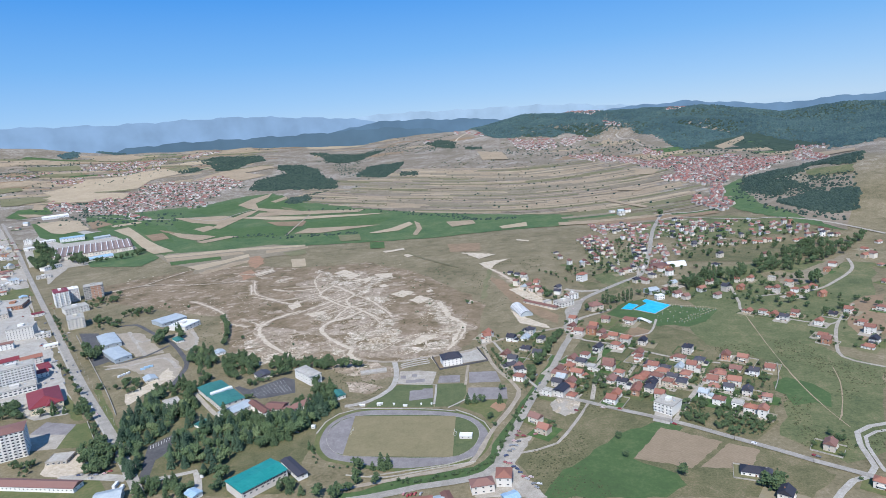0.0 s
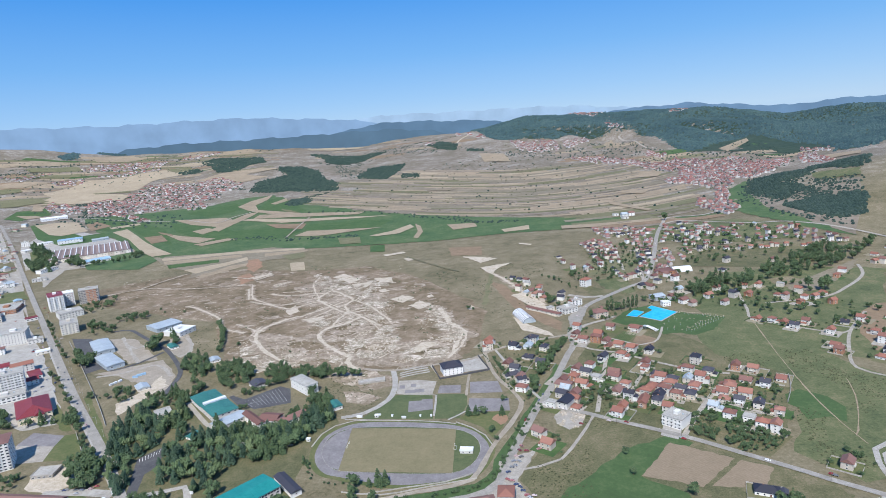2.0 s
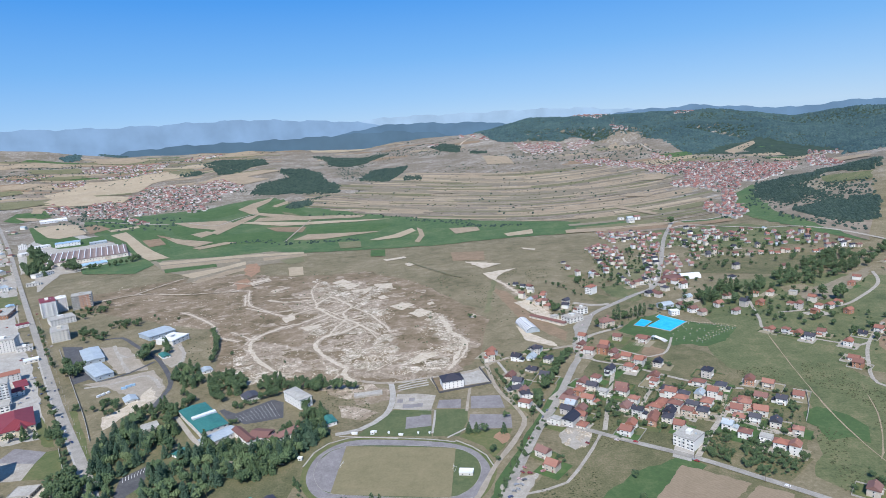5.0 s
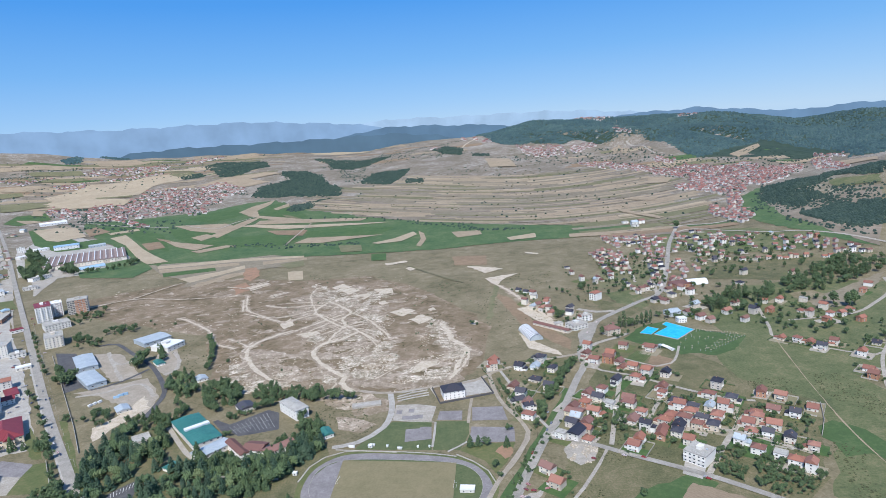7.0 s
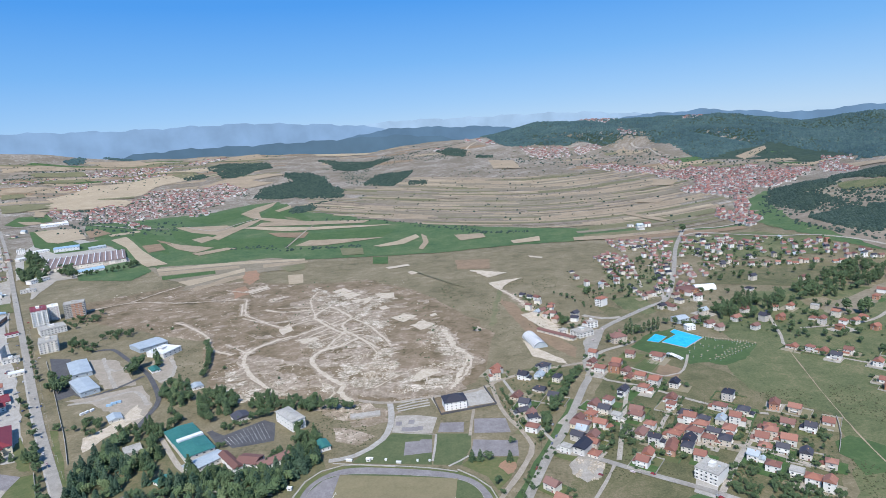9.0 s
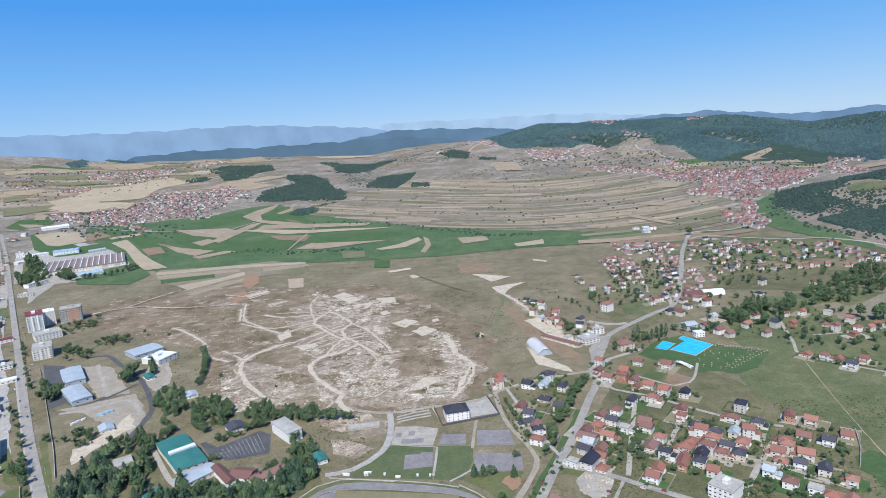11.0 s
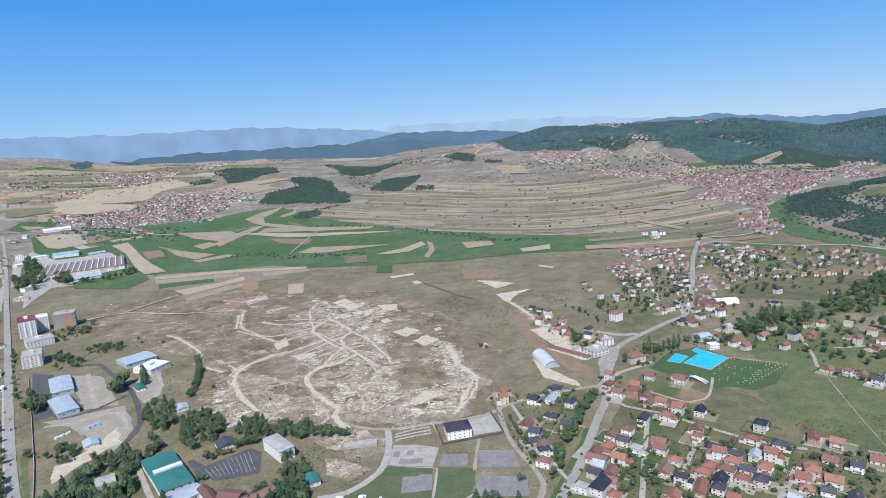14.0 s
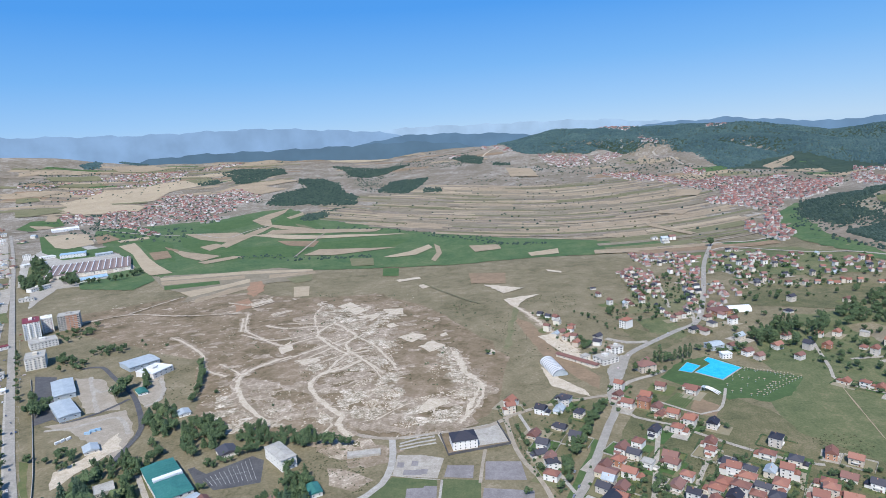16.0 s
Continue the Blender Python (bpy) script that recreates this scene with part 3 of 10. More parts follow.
for n, outline in enumerate((
    [(-927, 2490), (-920, 2642), (-873, 2788), (-852, 2659), (-857, 2502), (-801, 2364), (-610, 2226), (-566, 2175), (-589, 2149), (-723, 2245), (-841, 2366)],
    [(-825, 1969), (-824, 2132), (-815, 2282), (-781, 2319), (-775, 2205), (-781, 2043), (-781, 1919)],
    [(-747, 2150), (-752, 2232), (-562, 2196), (-349, 2140), (-364, 2091), (-561, 2116)],
    [(-792, 2132), (-747, 2150), (-538, 2065), (-471, 2064), (-243, 2023), (-350, 2013), (-523, 2010), (-608, 2017)],
    [(-655, 2002), (-512, 1967), (-502, 1872), (-595, 1917)],
    [(-495, 1751), (-475, 1829), (-250, 1809), (-347, 1764), (-412, 1735)],
    [(-266, 1684), (-209, 1736), (-165, 1823), (-150, 1775), (-185, 1689), (-243, 1669)],
    [(-151, 1827), (-132, 1785), (-119, 1691), (-127, 1596), (-140, 1614), (-134, 1704)],
    [(-353, 1680), (-290, 1669), (-273, 1585), (-327, 1587)],
    [(-1197, 2045), (-1177, 2101), (-1088, 1985), (-958, 1808), (-864, 1693), (-777, 1597), (-821, 1576), (-880, 1642), (-1053, 1884)],
    [(-1011, 1898), (-965, 1919), (-889, 1805), (-924, 1775)],
    [(-973, 1949), (-880, 1877), (-742, 1797), (-768, 1734), (-855, 1804)],
    [(-1077, 2244), (-874, 2218), (-792, 2121), (-797, 1998), (-947, 2099)],
    [(-883, 1958), (-853, 2006), (-800, 1961), (-818, 1885)],
    [(-773, 1720), (-701, 1786), (-665, 1768), (-737, 1689)],
    [(-1659, 2313), (-1575, 2359), (-1499, 2332), (-1321, 2108), (-1367, 2030), (-1429, 2062)],
    [(-1426, 2266), (-1421, 2328), (-1285, 2196), (-1307, 2105)],
    [(-55, 1776), (23, 1775), (31, 1713), (-35, 1687)],
    [(92, 1643), (168, 1680), (164, 1618), (98, 1603)],
    [(248, 1634), (345, 1628), (342, 1584), (243, 1590)],
    [(-711, 2355), (-665, 2310), (-581, 2192), (-611, 2215), (-678, 2290)],
    [(-1277, 2161), (-1202, 2228), (-1173, 2187), (-1240, 2120)],
    [(-1012, 1990), (-938, 1929), (-909, 1885), (-976, 1941)],
    [(-798, 2518), (-772, 2653), (-741, 2564), (-767, 2479)],
    [(-1924, 2576), (-1819, 2487), (-1754, 2516), (-1846, 2576)],
)):
    sheet("field", outline, ("stubble", "stubble", "stubble", "wheat", "ploughed", "stubble", "wheat", "stubble", "crop_olive", "wheat", "ploughed", "stubble")[n % 12], FIELD_LABELS[("stubble", "stubble", "stubble", "wheat", "ploughed", "stubble", "wheat", "stubble", "crop_olive", "wheat", "ploughed", "stubble")[n % 12]], lift=1.5)
# large tan grain fields on the plain
for n, outline in enumerate((
    [(-2133, 3057), (-2080, 3200), (-2082, 3325), (-1979, 3418), (-1870, 3582), (-1695, 3738), (-1601, 3602), (-1711, 3331), (-1682, 3128), (-1785, 3090), (-1883, 2999), (-1994, 2959)],
    [(-2033, 2894), (-2051, 3081), (-1862, 3048), (-1654, 3026), (-1627, 2875), (-1772, 2820), (-1899, 2832)],
    [(-1459, 3327), (-1370, 3484), (-1182, 3626), (-1068, 3555), (-1219, 3439), (-1059, 3336), (-1179, 3188), (-1297, 3277)],
    [(-2654, 3467), (-2416, 3658), (-2375, 3614), (-2608, 3403)],
    [(-2439, 3340), (-2187, 3489), (-2135, 3456), (-2348, 3299)],
    [(-2388, 3884), (-2221, 4109), (-2068, 3974), (-2257, 3781)],
    [(-2426, 3150), (-2317, 3252), (-2229, 3282), (-2293, 3130), (-2393, 3105)],
    [(-1832, 3772), (-1725, 3889), (-1537, 3871), (-1654, 3780)],
    [(-1161, 4551), (-974, 4689), (-683, 4604), (-730, 4386), (-1073, 4391)],
    [(-744, 4733), (-444, 4542), (-428, 4451), (-674, 4635)],
    [(-1681, 4294), (-1542, 4529), (-1436, 4298), (-1609, 4147)],
    [(-1464, 4556), (-1291, 4609), (-1255, 4620), (-1448, 4561)],
    [(-2008, 2805), (-1936, 2776), (-1877, 2674), (-1932, 2679)],
)):
    sheet("field", outline, ("wheat", "wheat", "stubble", "stubble", "crop_olive", "stubble", "stubble")[n % 7], FIELD_LABELS[("wheat", "wheat", "stubble", "stubble", "crop_olive", "stubble", "stubble")[n % 7]], lift=2.2, wobble=5)
for outline in ([(-2478, 3444), (-2298, 3631), (-2219, 3554), (-2427, 3396)], [(-1875, 3060), (-1715, 3123), (-1689, 3080), (-1847, 3034)], [(-2223, 2876), (-2118, 2960), (-1995, 2902), (-2056, 2761), (-2119, 2740)], [(-1789, 3680), (-1673, 3768), (-1601, 3642), (-1682, 3582)], [(-2371, 3075), (-2281, 3113), (-2239, 3068), (-2317, 3002)]):
    sheet("field", outline, "crop_olive", FIELD_LABELS["crop_olive"], lift=2.6, wobble=4)
sheet("meadow", [(1002, 1849), (1062, 1717), (1024, 1657), (976, 1730), (979, 1789)], "pasture", "olive-green grass on the hillside", lift=1.5, wobble=5)
sheet("meadow", [(870, 1958), (822, 1649), (874, 1696), (954, 1691), (1009, 1635), (770, 1262), (759, 1419), (769, 1625)], "hill_soil", "bare brown hillside", lift=0.8, wobble=5)
for outline in ([(1203, 2970), (1427, 3183), (1396, 3093), (1197, 2862)], [(731, 2625), (809, 2553), (753, 2446), (684, 2461)], [(771, 3428), (889, 3751), (889, 3699), (765, 3292)], [(94, 3491), (229, 3442), (245, 3159), (111, 3186)], [(1411, 2529), (1470, 2364), (1407, 2266), (1340, 2372)], [(547, 2183), (629, 2144), (593, 2087), (528, 2127)], [(451, 1982), (532, 1781), (511, 1762), (445, 1920)], [(835, 3530), (911, 3658), (828, 3268), (786, 3259)]):
    sheet("field", outline, "stubble", "mown strip below the village", lift=2.4)
TERRACES = [(-604, 2414), (-580, 2767), (-513, 2968), (-314, 3150), (-87, 3162), (90, 3389), (482, 3212), (521, 2968), (747, 2679), (747, 2394), (746, 2068), (792, 2010), (690, 1734), (599, 1678), (397, 1725), (106, 1853), (-249, 2078), (-486, 2311)]
PLAIN = [(-2164, 2799), (-2097, 2931), (-1791, 2800), (-1664, 3054), (-1530, 3333), (-1564, 3555), (-1102, 3352), (-1299, 3754), (-1354, 4141), (-1137, 4408), (-1446, 4562), (-1671, 4481), (-1997, 4122), (-2304, 3988), (-2578, 3640), (-2703, 3535)]
SLOPE = [(-1313, 4013), (-910, 3712), (-628, 3001), (-512, 3136), (-337, 3389), (92, 3452), (245, 3874), (85, 4353), (-346, 4337), (-725, 4238), (-1046, 4283), (-1371, 4585)]
# terraced slope: narrow strips bending round the hill
strip_fields(-720, 1000, 1600, 2900, lambda x: 0.7 * (math.hypot(x - 270, 320) - 320), TERRACE_CROPS, 3, depth=(9, 32), length=(90, 460), skip=0.02, within=TERRACES)
# the plain by the far town
strip_fields(-2750, -700, 2900, 5600, lambda x: 0.0, DRY[:7] + DRY[8:], 7, depth=(22, 60), length=(120, 460), skip=0.25, tilt=0.5, within=PLAIN)
# dry grazing above the terraces
strip_fields(-900, 500, 2500, 4600, lambda x: 0.0, ["hill_soil", "hill_soil", "stubble", "ploughed"], 11, depth=(40, 90), length=(120, 360), skip=0.7, tilt=-0.1, within=SLOPE)
# slopes between the hill villages
strip_fields(250, 1300, 2300, 4100, lambda x: 0.0, DRY, 9, depth=(25, 70), length=(80, 260), skip=0.45, tilt=0.1, within=[(219, 3521), (523, 3294), (725, 3563), (906, 3327), (994, 3073), (1037, 2904), (1204, 2949), (1386, 3099), (1455, 2767), (1382, 2631), (1147, 2703), (892, 2768), (564, 3056), (486, 3243)])
strip_fields(300, 900, 1480, 1800, lambda x: 0.1 * x, DRY, 13, depth=(20, 40), length=(80, 260), skip=0.3, within=[(321, 1719), (628, 1610), (600, 1543), (480, 1534), (304, 1568)])


# ---- roads ----
ROAD = "asphalt_old"
ribbon("road", [(-255.8, 445.4), (-302.5, 509.6), (-366.0, 589.1), (-474.1, 715.6), (-619.8, 893.0), (-782, 1091), (-1039, 1405), (-1406, 1855), (-1827, 2357)], 9.5, ROAD, "wide straight town avenue of worn grey asphalt", lift=0.42)
ribbon("pavement", [(-299.3, 500.9), (-372.2, 589.8), (-484.0, 720.2), (-627.7, 894.4)], 4, "concrete", "pale concrete pavement beside the avenue", "pavement", lift=0.2)
ribbon("road", [(-128.4, 459.8), (-89.1, 465.1), (-67.3, 470.6), (-49.6, 475.8), (-26.9, 479.2), (-8.6, 482.9), (5.5, 489.6), (15.5, 501.2), (25.3, 530.8), (39.6, 570.1), (62.1, 627.6), (79.1, 662.5), (92, 697), (106, 735), (116.5, 763.1), (128.6, 793.6), (131, 835)], 8.0, ROAD, "grey asphalt road curving along the stream", lift=0.45)
ribbon("road", [(128.6, 800), (131.4, 835.0), (149.4, 886.1), (169.5, 936.2), (190, 964), (257, 1029), (303, 1075), (359, 1218), (435, 1438), (491, 1573)], 8.5, ROAD, "wide grey asphalt main road through the village", lift=0.47)
ribbon("verge", [(-111.7, 465.6), (-94.5, 470.8), (-72.7, 478.7), (-50.1, 484.4), (-22.4, 489.9), (-0.9, 494.4), (10.1, 506.9), (20.3, 531.3), (33.3, 565.4), (51.9, 609.6), (66.1, 640.6), (101.0, 729.8)], 12, "lush_grass", "overgrown green bank beside the stream", "verge", lift=0.12, edge=2)
ribbon("road", [(-114.2, 478.6), (-96.4, 482.4), (-73.7, 487.4), (-50.7, 493.4), (-22.5, 499.0), (-6.3, 506.8), (-0.1, 518.6), (13.7, 557.0), (33.2, 597.3), (44.9, 625.9), (47.5, 640.4), (39.1, 670.4), (22.8, 716.1), (14.6, 782.6)], 4.8, "dirt_road", "pale gravel lane between stadium and stream", lift=0.34, edge=0.5)
ribbon("road", [(127.7, 826.5), (96.1, 818.9), (49.0, 801.4), (19.8, 783.7), (-4.0, 762.1), (-53.7, 751.5), (-95.3, 741.8), (-124.4, 748.3), (-159.5, 765.1)], 5.5, "dirt_road", "pale dusty road along the quarry edge", lift=0.36, edge=0.6)
ribbon("road", [(128.3, 812.8), (143.7, 773.8), (171.7, 756.9), (224.6, 707.5), (260.3, 683.3), (274.2, 679.5)], 4.2, "gravel", "narrow pale village street", lift=0.36)
ribbon("road", [(129.2, 826.2), (157.5, 861.5), (184.6, 876.3), (204.2, 890.8)], 6, "gravel", "narrow pale side street", lift=0.36)
ribbon("road", [(62.4, 630.1), (97.2, 614.9), (131.3, 590.7), (179.9, 557.6), (220.8, 522.7), (253.3, 494.0), (264.9, 482.8), (290.6, 461.5), (308.4, 445.4)], 6.2, ROAD, "straight grey asphalt road past the meadow", lift=0.47)
ribbon("track", [(112.5, 602.9), (94.8, 569.0), (81.3, 546.2), (70.2, 530.7), (52.1, 521.4), (36.0, 517.5)], 2.8, "gravel", "pale gravel track beside the meadow", lift=0.35, edge=0.4)
ribbon("road", [(157.2, 742.2), (136.6, 674.1), (117.8, 609.7)], 4.4, "gravel", "narrow concrete street between houses", lift=0.4)
ribbon("road", [(253.2, 653.5), (216.6, 606.6), (183.6, 559.3)], 5, "gravel", "narrow concrete street between houses", lift=0.4)
ribbon("road", [(189.5, 698.0), (175.6, 675.9), (163.1, 652.2), (152.1, 628.5)], 4, "gravel", "narrow lane between gardens", lift=0.35)
ribbon("road", [(203.4, 635.0), (235.1, 619.6), (263.0, 594.1), (277.7, 580.2)], 4.5, "gravel", "narrow lane between houses", lift=0.35)
ribbon("road", [(293.6, 459.7), (304.2, 470.1), (312.6, 500.7), (322.4, 520.7), (338.9, 529.5), (371.0, 534.7)], 4.5, "concrete", "curved concrete road over the slope", lift=0.4)
ribbon("road", [(307.4, 462.9), (309.0, 470.4), (317.5, 499.3), (324.5, 513.0), (337.4, 520.0), (363.3, 523.7)], 3, "concrete", "narrow concrete channel beside the curved road", lift=0.36)
ribbon("road", [(295.6, 459.6), (277.5, 453.9), (261.7, 441.3), (250.3, 430.3)], 5, "concrete", "wide concrete junction arm", lift=0.38)
ribbon("path", [(375.4, 853.9), (350.8, 742.4), (331.2, 641.7), (323.5, 577.7), (322.2, 529.5)], 1.1, "stubble", "worn dirt footpath across the pasture", "path", lift=0.25, edge=0.4)
ribbon("path", [(379.9, 652.0), (359.2, 602.3), (328.3, 551.3), (321.1, 542.7)], 1.1, "stubble", "worn dirt footpath across the pasture", "path", lift=0.30, edge=0.4)
ribbon("road", [(405, 951), (386.8, 886.2), (375.4, 843.6), (415.5, 801.7), (448.9, 775.5), (465.5, 783.6)], 3.6, "gravel", "pale village lane", lift=0.3)
ribbon("road", [(522.7, 847.2), (464.9, 783.7), (428.9, 728.2), (405.1, 676.1), (429.5, 644.3)], 3.8, "gravel", "pale village lane", lift=0.32)
ribbon("road", [(416, 988), (398, 927), (385.7, 883.7)], 4, "gravel", "pale village lane", lift=0.32)
ribbon("road", [(422, 907), (510, 919), (566, 958), (626, 1016), (656, 1076)], 5, "gravel", "pale village lane", lift=0.3)
ribbon("road", [(486, 1558), (546, 1589), (637, 1503), (750, 1390), (812, 1214)], 7, "gravel", "straight pale road through the valley", lift=0.3)
ribbon("road", [(491, 1573), (528, 1641)] + [(602, 1642), (664, 1665)], 8, "gravel", "pale road to the village on the slope", lift=0.6)
ribbon("road", [(318, 1413), (301, 1263), (282, 1144)], 5, "gravel", "pale street between new houses", lift=0.3)
ribbon("road", [(355, 1273), (319, 1156), (295, 1065)], 5, "gravel", "pale street between new houses", lift=0.3)
ribbon("road", [(159, 1011), (183, 992), (211, 992)], 9, "gravel", "pale dusty side road", lift=0.28)
ribbon("track", [(37, 1202), (65, 1131), (96, 1027), (115, 963)], 5, "pale_soil", "dusty white track to the houses", lift=0.3, edge=1.5)
ribbon("road", [(-137.5, 627.6), (-114.6, 635.1), (-93.4, 662.7), (-89.7, 700.2), (-96.9, 743.9)], 6.5, "concrete", "pale concrete drive to the stadium", lift=0.38)
ribbon("road", [(-571, 965), (-546, 969), (-498, 925), (-444.4, 874.4), (-408.9, 830.5), (-375.2, 778.9), (-367.3, 746.8), (-364.6, 719.4), (-360.9, 699.9)], 6, "asphalt", "dark asphalt drive through the yard", lift=0.36)
ribbon("road", [(-495.5, 807.6), (-475.9, 796.6), (-450.8, 820.6), (-436.1, 856.9)], 5, "asphalt", "dark asphalt drive through the yard", lift=0.34)
ribbon("road", [(-297.5, 504.9), (-270.3, 510.8), (-250.6, 517.6), (-230.0, 478.1)], 6, "concrete", "pale concrete drive between trees", lift=0.34)
ribbon("road", [(-375.8, 516.4), (-345.7, 517.9), (-308.8, 511.9)], 10, "concrete", "pale side street with parked cars", lift=0.34)

# ---- quarry heath: tracks, pits and plots ----
sheet("heath", [(-775, 1260), (-632, 1349), (-498, 1373), (-364, 1308), (-204, 1314), (-73, 1156), (26, 953), (-3.6, 785.8), (-53.7, 751.5), (-139.0, 750.6), (-223.9, 746.0), (-323.5, 780.2), (-407, 986), (-589, 1069), (-721, 1149)], "heath", "stony heath of dry grass and white limestone", "ground", lift=0.06, wobble=8)


def patches(outline, size, share, material, label, seed, lift):
    """Ragged overlapping patches of bare ground, thickest where the noise is high."""
    rng = random.Random(seed)
    xs, ys = [p[0] for p in outline], [p[1] for p in outline]
    x0, x1, y0, y1 = min(xs) - size, max(xs) + size, min(ys) - size, max(ys) + size
    verts, faces = [], []
    for i in range(min(520, int((x1 - x0) * (y1 - y0) / size ** 2 * share))):
        x, y = rng.uniform(x0, x1), rng.uniform(y0, y1)
        deep = inside(outline, x, y)
        if noise.noise(Vector((x * 0.03, y * 0.021, seed))) < (-0.12 if deep else 0.4) or not (deep or inside(outline, x + size * 0.7, y) or inside(outline, x - size * 0.7, y - size * 0.7)):
            continue
        r, a0, b, n = size * rng.uniform(0.25, 1.0), rng.uniform(-0.7, 0.7), len(verts), 13
        for k in range(n):
            a = k * 6.283 / n
            q = r * rng.uniform(0.4, 1.2)
            u, v = math.cos(a) * q * 1.5, math.sin(a) * q * 0.9
            px, py = x + u * math.cos(a0) - v * math.sin(a0), y + u * math.sin(a0) + v * math.cos(a0)
            verts.append((px, py, ground(px, py) + lift + 0.0006 * i + 0.5 * min(max((math.hypot(px, py) - 1150) / 150, 0), 1)))
        faces.append(tuple(range(b, b + n)))
    me = bpy.data.meshes.new("scree")
    me.from_pydata(verts, [], faces)
    me.materials.append(MATS[material])
    return tagged(new("scree", me), label, "ground", kind="stuff")


for n, outline in enumerate((
    [(-319, 1201), (-267, 1256), (-166, 1204), (-138, 1056), (-150, 933), (-114.5, 849.5), (-97.8, 766.3), (-140.2, 758.2), (-184.2, 796.7), (-228.6, 870.9), (-229, 949), (-299, 1059)],
    [(-103.9, 824.9), (-58.4, 850.6), (-37, 952), (-58, 1036), (-28, 950), (-8.9, 853.0), (-25.7, 779.5), (-68.0, 753.9), (-97.4, 762.5)],
    [(-340.3, 867.8), (-322, 914), (-280.8, 893.1), (-208.0, 800.7), (-228.0, 761.2), (-302.3, 806.4)],
    [(-182.7, 754.0), (-94.6, 734.6), (-95.3, 709.2), (-128.1, 682.4), (-152.0, 670.8), (-151.9, 704.6), (-182.8, 722.4)],
)):
    patches(outline, 20, 1.5, "scree", "bare limestone ground with little grass", 400 + n, 0.16)
for n, outline in enumerate((
    [(-169.3, 858.2), (-156.1, 901.3), (-118.7, 913.1), (-99.5, 848.5), (-102.6, 799.0), (-134.3, 776.9), (-155.9, 805.7)],
    [(-200.8, 818.3), (-173.8, 858.8), (-150.4, 791.7), (-158.9, 767.5), (-183.9, 789.3)],
    [(-76.9, 963.2), (-62.8, 1008.2), (-31.5, 933.8), (-7.8, 864.8), (-13.4, 818.4), (-30.4, 835.3), (-52.2, 916.3)],
    [(-92.5, 759.7), (-94.7, 801.3), (-68.7, 825.8), (-37.7, 840.0), (-19.6, 815.7), (-27.3, 764.1), (-60.8, 765.1)],
    [(-314.3, 1217.8), (-311.4, 1271.4), (-251.7, 1204.2), (-203.2, 1170.8), (-156.9, 1211.1), (-140.8, 1164.9), (-175.6, 1095.4), (-191.1, 1048.7), (-225.9, 1082.7), (-261.7, 1112.3)],
    [(-182.6, 1053.1), (-162.8, 1073.8), (-120.0, 936.2), (-127.6, 892.8), (-154.2, 937.0)],
    [(-286.0, 845.5), (-238.5, 816.1), (-219.1, 774.5), (-246.3, 771.5), (-285.1, 818.5)],
    [(-303.4, 787.5), (-269.8, 799.7), (-245.3, 768.3), (-290.6, 764.4)],
    [(-245.1, 956.1), (-205.1, 984.7), (-167.8, 968.3), (-152.6, 927.4), (-191.3, 919.8), (-218.9, 902.0)],
)):
    patches(outline, 8, 1.3, "limestone", "broken white limestone ground", 420 + n, 0.44)
patches([(-775, 1260), (-632, 1349), (-498, 1373), (-364, 1308), (-204, 1314), (-73, 1156), (-40, 953), (-139.0, 760), (-323.5, 800), (-407, 986), (-589, 1069)], 11, 0.3, "scree", "bare stony spots in the dry heath", 440, 0.15)
ribbon("track", [(-138.0, 747.0), (-158.8, 775.0), (-159.1, 794.3), (-183.9, 822.6), (-210.1, 860.4), (-220.2, 889.8), (-214, 914), (-192, 931), (-171, 961)], 6, "pale_soil", "white dusty track across the heath", lift=0.68, edge=1.2)
ribbon("track", [(-209, 929), (-204, 967), (-198, 995), (-209, 1029), (-202, 1062), (-222, 1095), (-253, 1129), (-269, 1082)], 4.5, "pale_soil", "white dusty track across the heath", lift=0.68, edge=1)
ribbon("track", [(-236.1, 782.5), (-277.1, 826.1), (-312.0, 883.6), (-320, 924), (-298, 965), (-276, 984)], 6, "pale_soil", "white dusty track across the heath", lift=0.68, edge=1.5)
ribbon("track", [(-158.8, 775.0), (-148.0, 783.2), (-123.9, 769.5), (-104.8, 763.8), (-79.9, 757.5), (-56.5, 763.1), (-38.4, 761.1), (-14.7, 774.7)], 7, "pale_soil", "white dusty track along the heath edge", lift=0.66, edge=1.5)
ribbon("track", [(-56, 996), (-39, 946), (-34, 913), (-12.0, 869.7), (-21.5, 818.2), (-29.8, 772.9), (-35.5, 762.8)], 5, "pale_soil", "worn pale rim of the old pit", lift=0.64, edge=2.5)
ribbon("track", [(-429, 1211), (-398, 1121), (-369, 1086), (-333, 1058), (-300, 1066), (-271, 1090)], 3, "pale_soil", "faint pale track", lift=0.64, edge=0.8)
ribbon("track", [(-267, 1074), (-222, 1012), (-196, 989), (-169, 997)], 4, "pale_soil", "faint pale track", lift=0.65, edge=1)
ribbon("track", [(-202, 1062), (-164, 1015), (-136, 961), (-120, 926)], 3, "pale_soil", "faint pale track", lift=0.63, edge=1)
ribbon("track", [(-139, 1387), (-94, 1316), (-49, 1251), (-18, 1214)], 3, "crop_olive", "dark hedge line across the heath", lift=0.68, edge=1)
ribbon("track", [(45, 1190), (31, 1076), (23, 982)], 9, "crop_olive", "overgrown ditch across the meadow", "ditch", lift=0.2, edge=2.5)
ribbon("path", [(-504, 1086), (-473, 1063), (-412, 999), (-388, 948), (-341, 917)], 4, "pale_soil", "white dusty path", "path", lift=0.68, edge=1.0)
